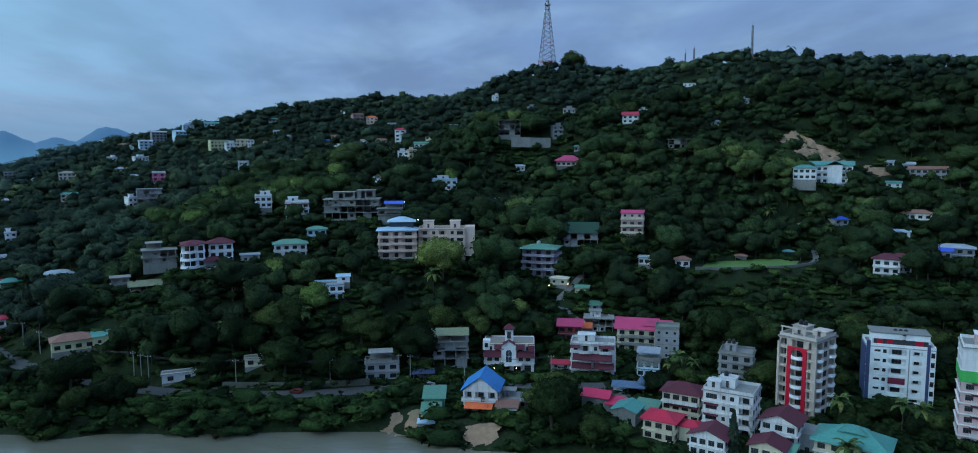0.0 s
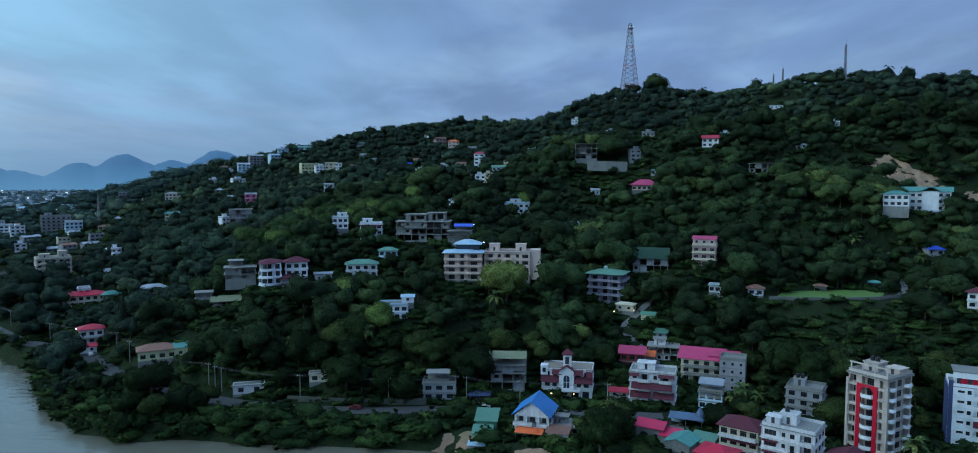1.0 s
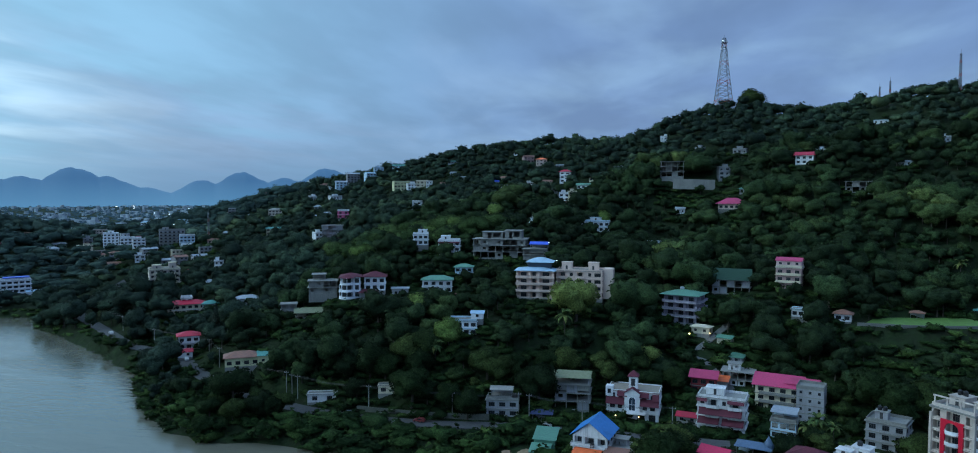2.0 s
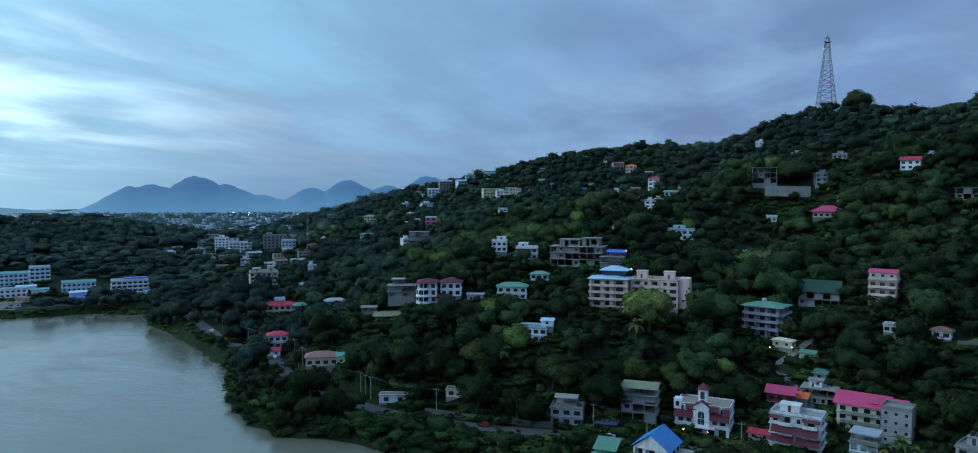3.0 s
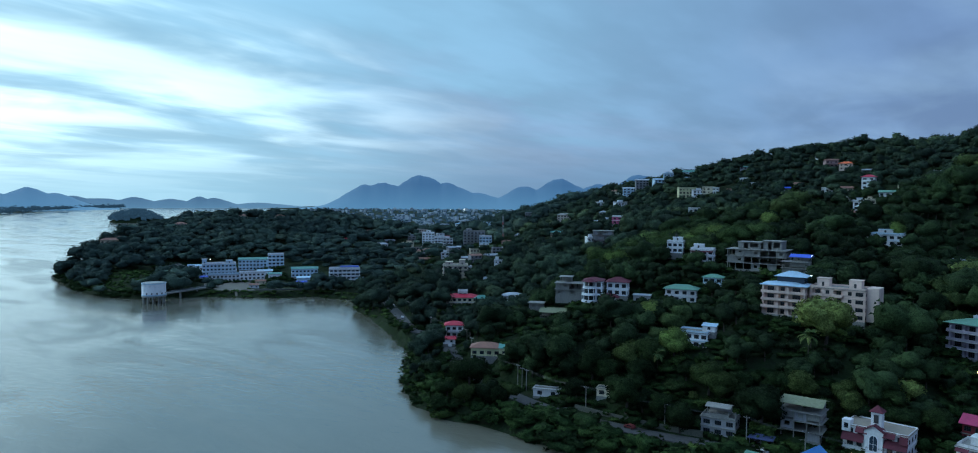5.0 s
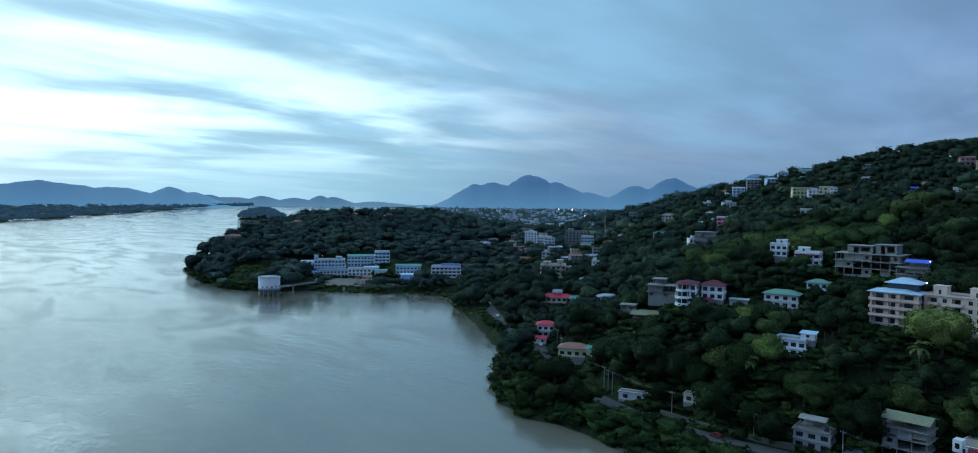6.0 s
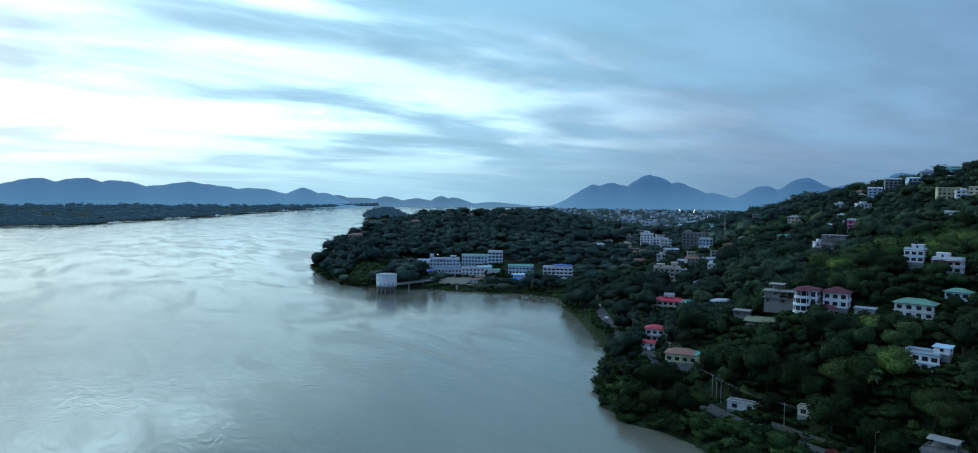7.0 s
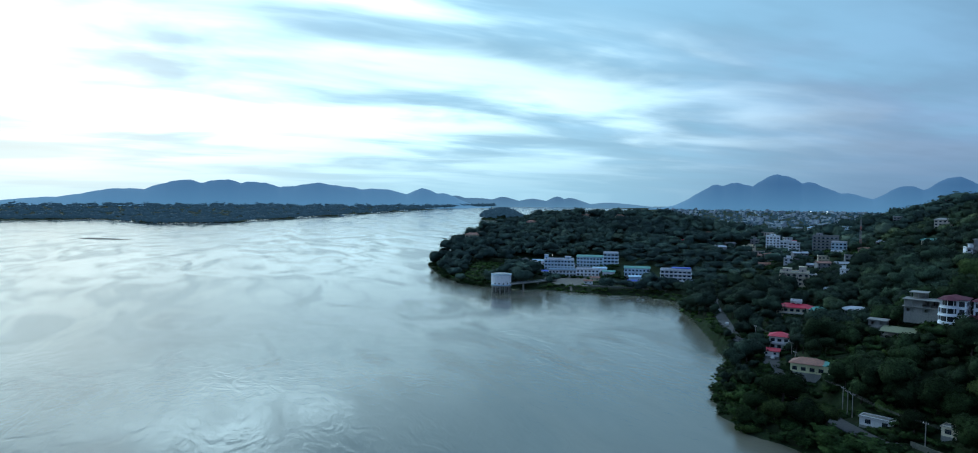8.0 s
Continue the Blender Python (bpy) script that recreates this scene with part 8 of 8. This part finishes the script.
tint = np.clip(rng.random(len(x)) ** 1.6 * 0.62 + 0.8 * np.clip(patch * 0.7 + sweep * 0.7, -0.3, 1), 0, 0.99)

NEAREST = 180
crown_meshes, trunk_meshes = [], []
for i, (v, q, e) in enumerate(NEAR_CROWNS):
    me = np_mesh("crown", v, q, lie=e)
    me.materials.append(TREELEAF)
    crown_meshes.append(me)
    tm = trunk_build(i).mesh("trunk")
    tm.materials.append(BARK)
    trunk_meshes.append(tm)
for i in range(min(NEAREST, len(x))):
    k = i % len(crown_meshes)
    size_word = "tall spreading" if scale[i] > 1.05 else ("small round" if scale[i] < 0.72 else "dark green")
    t = thing("tree", f"{size_word} broadleaf tree on the lower slope", "tree", pose(float(x[i]), float(y[i]), float(z[i]), 0, 0, float(rng.uniform(0, 360))) @ Matrix.Diagonal((float(spread[i]), float(spread[i]), float(scale[i]), 1)), "trees near the river")
    part("trunk", trunk_meshes[k], BARK, t)
    part("crown", crown_meshes[k], TREELEAF, t)
west = x < -175
for sel, nm, lm, lb in ((~west, "woods", LEAF, "dense broadleaf woods covering the hill"), (west, "west_woods", UPPERLEAF, "dark woods on the western slope, haze in their colour")):
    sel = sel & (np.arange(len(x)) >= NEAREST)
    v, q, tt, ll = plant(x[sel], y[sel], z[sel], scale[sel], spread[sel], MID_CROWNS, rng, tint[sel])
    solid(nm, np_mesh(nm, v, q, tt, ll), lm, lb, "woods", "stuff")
b = Build()
for i in range(NEAREST, min(len(x), 2200)):
    p = Vector((float(x[i]), float(y[i]), float(z[i])))
    b.tube(p - Vector((0, 0, 0.6)), p + Vector((0, 0, 6.0 * float(scale[i]))), 0.28 * float(scale[i]), 0.12, 5, False)
solid("wood_trunks", b, BARK, "grey trunks within the woods", "trunks", "stuff")

# upper slopes, ridge, the point and the town
x, y = scatter(-1100, 520, 235, 1250, 9.6, rng)
dist = np.hypot(x - 20, y - 5)
keep = in_view(x, y) & on_land(x, y, 2.0) & (dist >= 560) & (dist < 1500)
x, y = x[keep], y[keep]
keep = clear_of_things(x, y, 1.5, 8.0)
x, y = x[keep], y[keep]
flat_town = (x < -420) & (height(x, y) < 34) & (y > 420) & (np.hypot(x + 803, y - 560) > 200)
z = height(x, y)
keep = seen_from(x, y, z + 9) & (~flat_town | (rng.random(len(x)) < 0.62))
works = (x > -610) & (x < -470) & (y < 425) & (y > 330 - (x + 470) * 0.1 - 12)
keep &= ~works
x, y, z = x[keep], y[keep], z[keep]
scale = rng.uniform(0.65, 1.15, len(x)) * np.where(rng.random(len(x)) < 0.14, 1.35, 1.0) * before_houses(x, y)
sweep = np.array([noise.noise(Vector((a * 0.0085, b_ * 0.0085, 8.0))) for a, b_ in zip(x, y)])
spread, tint = scale * rng.uniform(1.2, 1.6, len(x)), np.clip(rng.random(len(x)) ** 1.5 * 0.75 + 0.7 * sweep, 0, 0.99)
west = x < -430
scale, spread = np.where(west & ~flat_town[keep], scale * 1.3, scale), np.where(west, spread * 1.5, spread)
for sel, nm, lm, lb in ((~west, "upper_woods", UPPERLEAF, "dark woods on the upper slope and ridge"), (west, "point_woods", POINTLEAF, "woods on the river point and round the town, haze in their colour")):
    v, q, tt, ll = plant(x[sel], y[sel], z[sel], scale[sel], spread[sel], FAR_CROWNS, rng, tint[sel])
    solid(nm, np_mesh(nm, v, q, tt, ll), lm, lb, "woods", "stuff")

# a big lone tree by the summit mast
lone = thing("tree", "large dark spreading tree on the skyline beside the mast", "tree", pose(90, 722, height_at(90, 722) - 4.5) @ Matrix.Diagonal((2.9, 2.9, 2.5, 1)))
part("trunk", trunk_meshes[0], BARK, lone)
part("crown", crown_meshes[3], LEAF, lone)

# undergrowth and bank shrubs
x, y = scatter(-760, 330, 185, 800, 5.0, rng)
d, _ = line_distance(x, y, SHORE)
open_slope = (np.hypot(x - 20, y - 5) < 820) & ~clear_of_things(x, y, 2.2, 5.0)
keep = in_view(x, y) & inside(x, y, NORTH_RING) & (d > 0.6) & (open_slope | (np.hypot(x - 20, y - 5) < 420) | (d < 9) | (np.hypot(x + 585, y - 285) < 36))
keep &= open_slope | (d < 26) | (x < -460) | inside(x, y, SCRUB) | ((y > 236) & (y < 262) & (x > -130) & (x < 30)) | ((y > 258) & (y < 338) & (x > 24) & (x < 92)) | (rng.random(len(x)) < 0.4)
x, y = x[keep], y[keep]
keep = clear_of_things(x, y, 0.8, 0.5, False)
x, y = x[keep], y[keep]
z = height(x, y)
keep = seen_from(x, y, z + 2)
x, y, z = x[keep], y[keep], z[keep]
scale = rng.uniform(0.8, 2.0, len(x)) * np.where(inside(x, y, SCRUB), 0.85, 1.0)
d, _ = line_distance(x, y, SHORE)
grassy = ((x > -425) & (x < -285) & (d < 30)) | ((x > -530) & (x <= -425) & (y < 378)) | (np.hypot(x + 585, y - 285) < 34)
lush = (x > -116) & (x < 8) & (y < 234)
scale = np.where(lush, scale * 1.2, np.where(grassy, scale * 0.55, scale))
for sel, nm, lm, lb in ((~grassy, "undergrowth", SHRUB, "tangled green shrubs and creepers"), (grassy, "bank_grass", BANKLEAF, "fresh green grass and low scrub on the bank")):
    v, q, tt, ll = plant(x[sel], y[sel], z[sel] - 0.1, scale[sel], scale[sel] * rng.uniform(1.2, 1.8, sel.sum()), BUSHES, rng, rng.random(sel.sum()))
    solid(nm, np_mesh(nm, v, q, tt, ll), lm, lb, "shrubs", "stuff")

# far bank, island and sandbar
n = 3600
a, r = np.radians(rng.uniform(56, 106, n)), 1900 + 2700 * rng.random(n) ** 1.6
x, y = 40 - np.sin(a) * r, 10 + np.cos(a) * r
ds, _ = line_distance(x, y, SOUTH_SHORE)
keep = inside(x, y, SOUTH_RING) & (ds > 4)
x, y = x[keep], y[keep]
line = np.array(SOUTH_SHORE[1:9], float)
seg = np.concatenate([line[i] + (line[i + 1] - line[i]) * np.linspace(0, 1, 90)[:, None] for i in range(len(line) - 1)])
seg = seg + rng.uniform(-12, 0, (len(seg), 1)) + rng.normal(size=seg.shape) * 5
ok = inside(seg[:, 0], seg[:, 1], SOUTH_RING)
x, y = np.append(x, seg[ok, 0]), np.append(y, seg[ok, 1])
scale = rng.uniform(0.9, 1.9, len(x)) * (0.7 + np.hypot(x, y) / 3200)
v, q, tt, ll = plant(x, y, height(x, y) - 2, scale, scale * 2.4, [crown_arrays(500 + i, 6, 8, 1.5, 2.6, 2.2, 4.0, 1) for i in range(5)], rng, rng.random(len(x)))
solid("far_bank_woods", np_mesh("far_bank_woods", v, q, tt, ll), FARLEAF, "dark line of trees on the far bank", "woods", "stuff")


def islet(name, label, cx, cy, ru, rv, turn, h, material):
    n, m = 40, 8
    V, Q = [], []
    for j in range(m + 1):
        for i in range(n):
            a = 2 * math.pi * i / n
            k = 1 + 0.12 * math.sin(3 * a + cx) + 0.08 * math.sin(7 * a)
            u, w_ = ru * k * math.cos(a) * (1 - j / m), rv * k * math.sin(a) * (1 - j / m)
            c, s = math.cos(radians(turn)), math.sin(radians(turn))
            V.append((cx + u * c - w_ * s, cy + u * s + w_ * c, -1.0 + (h + 1.0) * (1 - (1 - j / m) ** 2)))
    for j in range(m):
        for i in range(n):
            Q.append((j * n + i, j * n + (i + 1) % n, (j + 1) * n + (i + 1) % n, (j + 1) * n + i))
    return solid(name, np_mesh(name, V, Q), material, label, "island", "structure")


islet("ground_sandbar", "low wet sandbar in the river", -1325, -143, 70, 10, 53, 1.6, SAND)
islet("ground_island", "small rocky wooded island in the river", -2085, 935, 75, 50, 60, 24, GROUND)
n = 170
a, r = rng.uniform(0, 6.28, n), np.sqrt(rng.random(n))
u, w_ = 68 * r * np.cos(a), 44 * r * np.sin(a)
c, s = math.cos(radians(60)), math.sin(radians(60))
x, y = -2085 + u * c - w_ * s, 935 + u * s + w_ * c
scale = rng.uniform(1.4, 2.3, n)
v, q, tt, ll = plant(x, y, 22 * (1 - r ** 2), scale, scale * 1.4, FAR_CROWNS, rng, rng.random(n))
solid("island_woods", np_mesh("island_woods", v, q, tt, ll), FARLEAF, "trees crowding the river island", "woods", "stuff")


# the plain behind the town
n = 2200
a, r = np.radians(rng.uniform(30, 55, n)), rng.uniform(1000, 3900, n)
x, y = 40 - np.sin(a) * r, np.cos(a) * r
keep = on_land(x, y, 10)
x, y = x[keep], y[keep]
scale = rng.uniform(0.8, 1.3, len(x))
v, q, tt, ll = plant(x, y, height(x, y), scale, scale * 2.0, [crown_arrays(520 + i, 6, 10, 1.5, 2.6, 2.2, 4.0, 1) for i in range(4)], rng, rng.random(len(x)))
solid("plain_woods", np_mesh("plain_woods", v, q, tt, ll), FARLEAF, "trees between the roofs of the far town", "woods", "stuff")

# large pale-leaved trees that stand out from the slope
pale_meshes = []
for i in (1, 4, 6):
    me = crown_meshes[i].copy()
    me.materials.clear()
    me.materials.append(PALELEAF)
    pale_meshes.append(me)
for k, (px, py, sc) in enumerate(((-19, 303, 2.15), (-65, 269, 1.3), (-107, 408, 1.5), (-150, 372, 1.6), (-21, 441, 1.3), (-131, 412, 1.5), (-98, 470, 1.5), (-86, 290, 1.25), (-120, 402, 1.3), (12, 285, 1.2))):
    t = thing("tree", "large pale yellow-green tree standing out from the slope", "tree", pose(px, py, height_at(px, py), 0, 0, 77 * k) @ Matrix.Diagonal((sc * 1.15, sc * 1.15, sc, 1)), "pale trees")
    part("trunk", trunk_meshes[k % 8], BARK, t)
    part("crown", pale_meshes[k % 3], PALELEAF, t)

# a grove of olive-green trees behind the villas
grove_meshes = []
for i in (0, 1, 3, 5):
    me = crown_meshes[i].copy()
    me.materials.clear()
    me.materials.append(GROVELEAF)
    grove_meshes.append(me)
x, y = scatter(-190, -80, 382, 440, 12.0, rng)
keep = (((x + 135) / 56) ** 2 + ((y - 408) / 27) ** 2 < 1) & clear_of_things(x, y, 3.0, 6.0)
for k, (px, py) in enumerate(zip(x[keep], y[keep])):
    sc = float(rng.uniform(1.15, 1.7))
    t = thing("tree", "broad olive-green tree in the grove behind the villas", "tree", pose(float(px), float(py), height_at(float(px), float(py)), 0, 0, 53 * k) @ Matrix.Diagonal((sc * 1.4, sc * 1.4, sc, 1)), "grove trees")
    part("trunk", trunk_meshes[k % 8], BARK, t)
    part("crown", grove_meshes[k % 4], GROVELEAF, t)

# palms and a dark conifer among the houses
def frond_build():
    b = Build()
    pts = [(0, 0, 0), (0.8, 0, 0.5), (1.7, 0, 0.6), (2.6, 0, 0.2), (3.2, 0, -0.7)]
    for k, (p, q_) in enumerate(zip(pts, pts[1:])):
        w0, w1 = (0.12, 0.55, 0.6, 0.42, 0.06)[k], (0.12, 0.55, 0.6, 0.42, 0.06)[k + 1]
        for s in (-1, 1):
            b.face(p, q_, (q_[0], s * w1, q_[2] - 0.28 * w1), (p[0], s * w0, p[2] - 0.28 * w0))
    return b.mesh("frond")


FROND = frond_build()
FROND.materials.append(PALMLEAF)
PALM_TRUNK = Build().tube((0, 0, -0.5), (0.15, 0, 3), 0.2, 0.16, 7).tube((0.15, 0, 3), (0, 0, 7.2), 0.16, 0.12, 7).mesh("trunk")
PALM_TRUNK.materials.append(BARK)
for px, py, sc in ((63, 240, 1.0), (67, 244, 1.1), (71, 240, 0.9), (102, 200, 1.25), (92, 176, 1.3), (118, 196, 1.2), (122, 194, 1.15), (-68, 260, 1.2), (-93, 252, 1.0), (-96, 256, 1.1), (-22, 292, 1.4), (48, 266, 0.9), (150, 372, 1.2), (172, 352, 1.1), (-14, 262, 1.0)):
    t = thing("palm_tree", "slender palm with arching fronds between houses", "palm", pose(px, py, height_at(px, py), 0, 0, px * 37 % 360) @ Matrix.Scale(sc, 4), "palms")
    part("trunk", PALM_TRUNK, BARK, t)
    for k in range(13):
        part("frond", FROND, PALMLEAF, t, at=pose(0, 0, 7.1, 0, (-38, 5, 25)[k % 3], k * 137.5))


def conifer(x, y, h, r):
    gen = np.random.default_rng(int(x * 10) % 1000)
    t = thing("conifer", "dark narrow conifer standing above the houses", "tree", pose(x, y, height_at(x, y)))
    part("trunk", Build().tube((0, 0, -0.5), (0, 0, h * 0.9), 0.25, 0.06, 7), BARK, t)
    n = 700
    zz = h * (0.08 + 0.92 * gen.random(n) ** 1.2)
    rr = r * (1 - zz / h) ** 0.8 * gen.uniform(0.6, 1.05, n)
    a = gen.uniform(0, 6.283, n)
    p = np.stack([rr * np.cos(a), rr * np.sin(a), zz], 1)
    nr = np.stack([np.cos(a), np.sin(a), np.full(n, 0.5)], 1) + gen.normal(size=(n, 3)) * 0.3
    nr /= np.linalg.norm(nr, axis=1, keepdims=True)
    v, q = leaf_quads(p, nr, 0.8, gen)
    part("crown", np_mesh("crown", v, q), mat("conifer_needles", (0.014, 0.032, 0.016), fine=3), t)


conifer(66, 186, 12.5, 2.4)
conifer(-192, 296, 19, 3.6)
conifer(-197, 301, 16, 3.0)
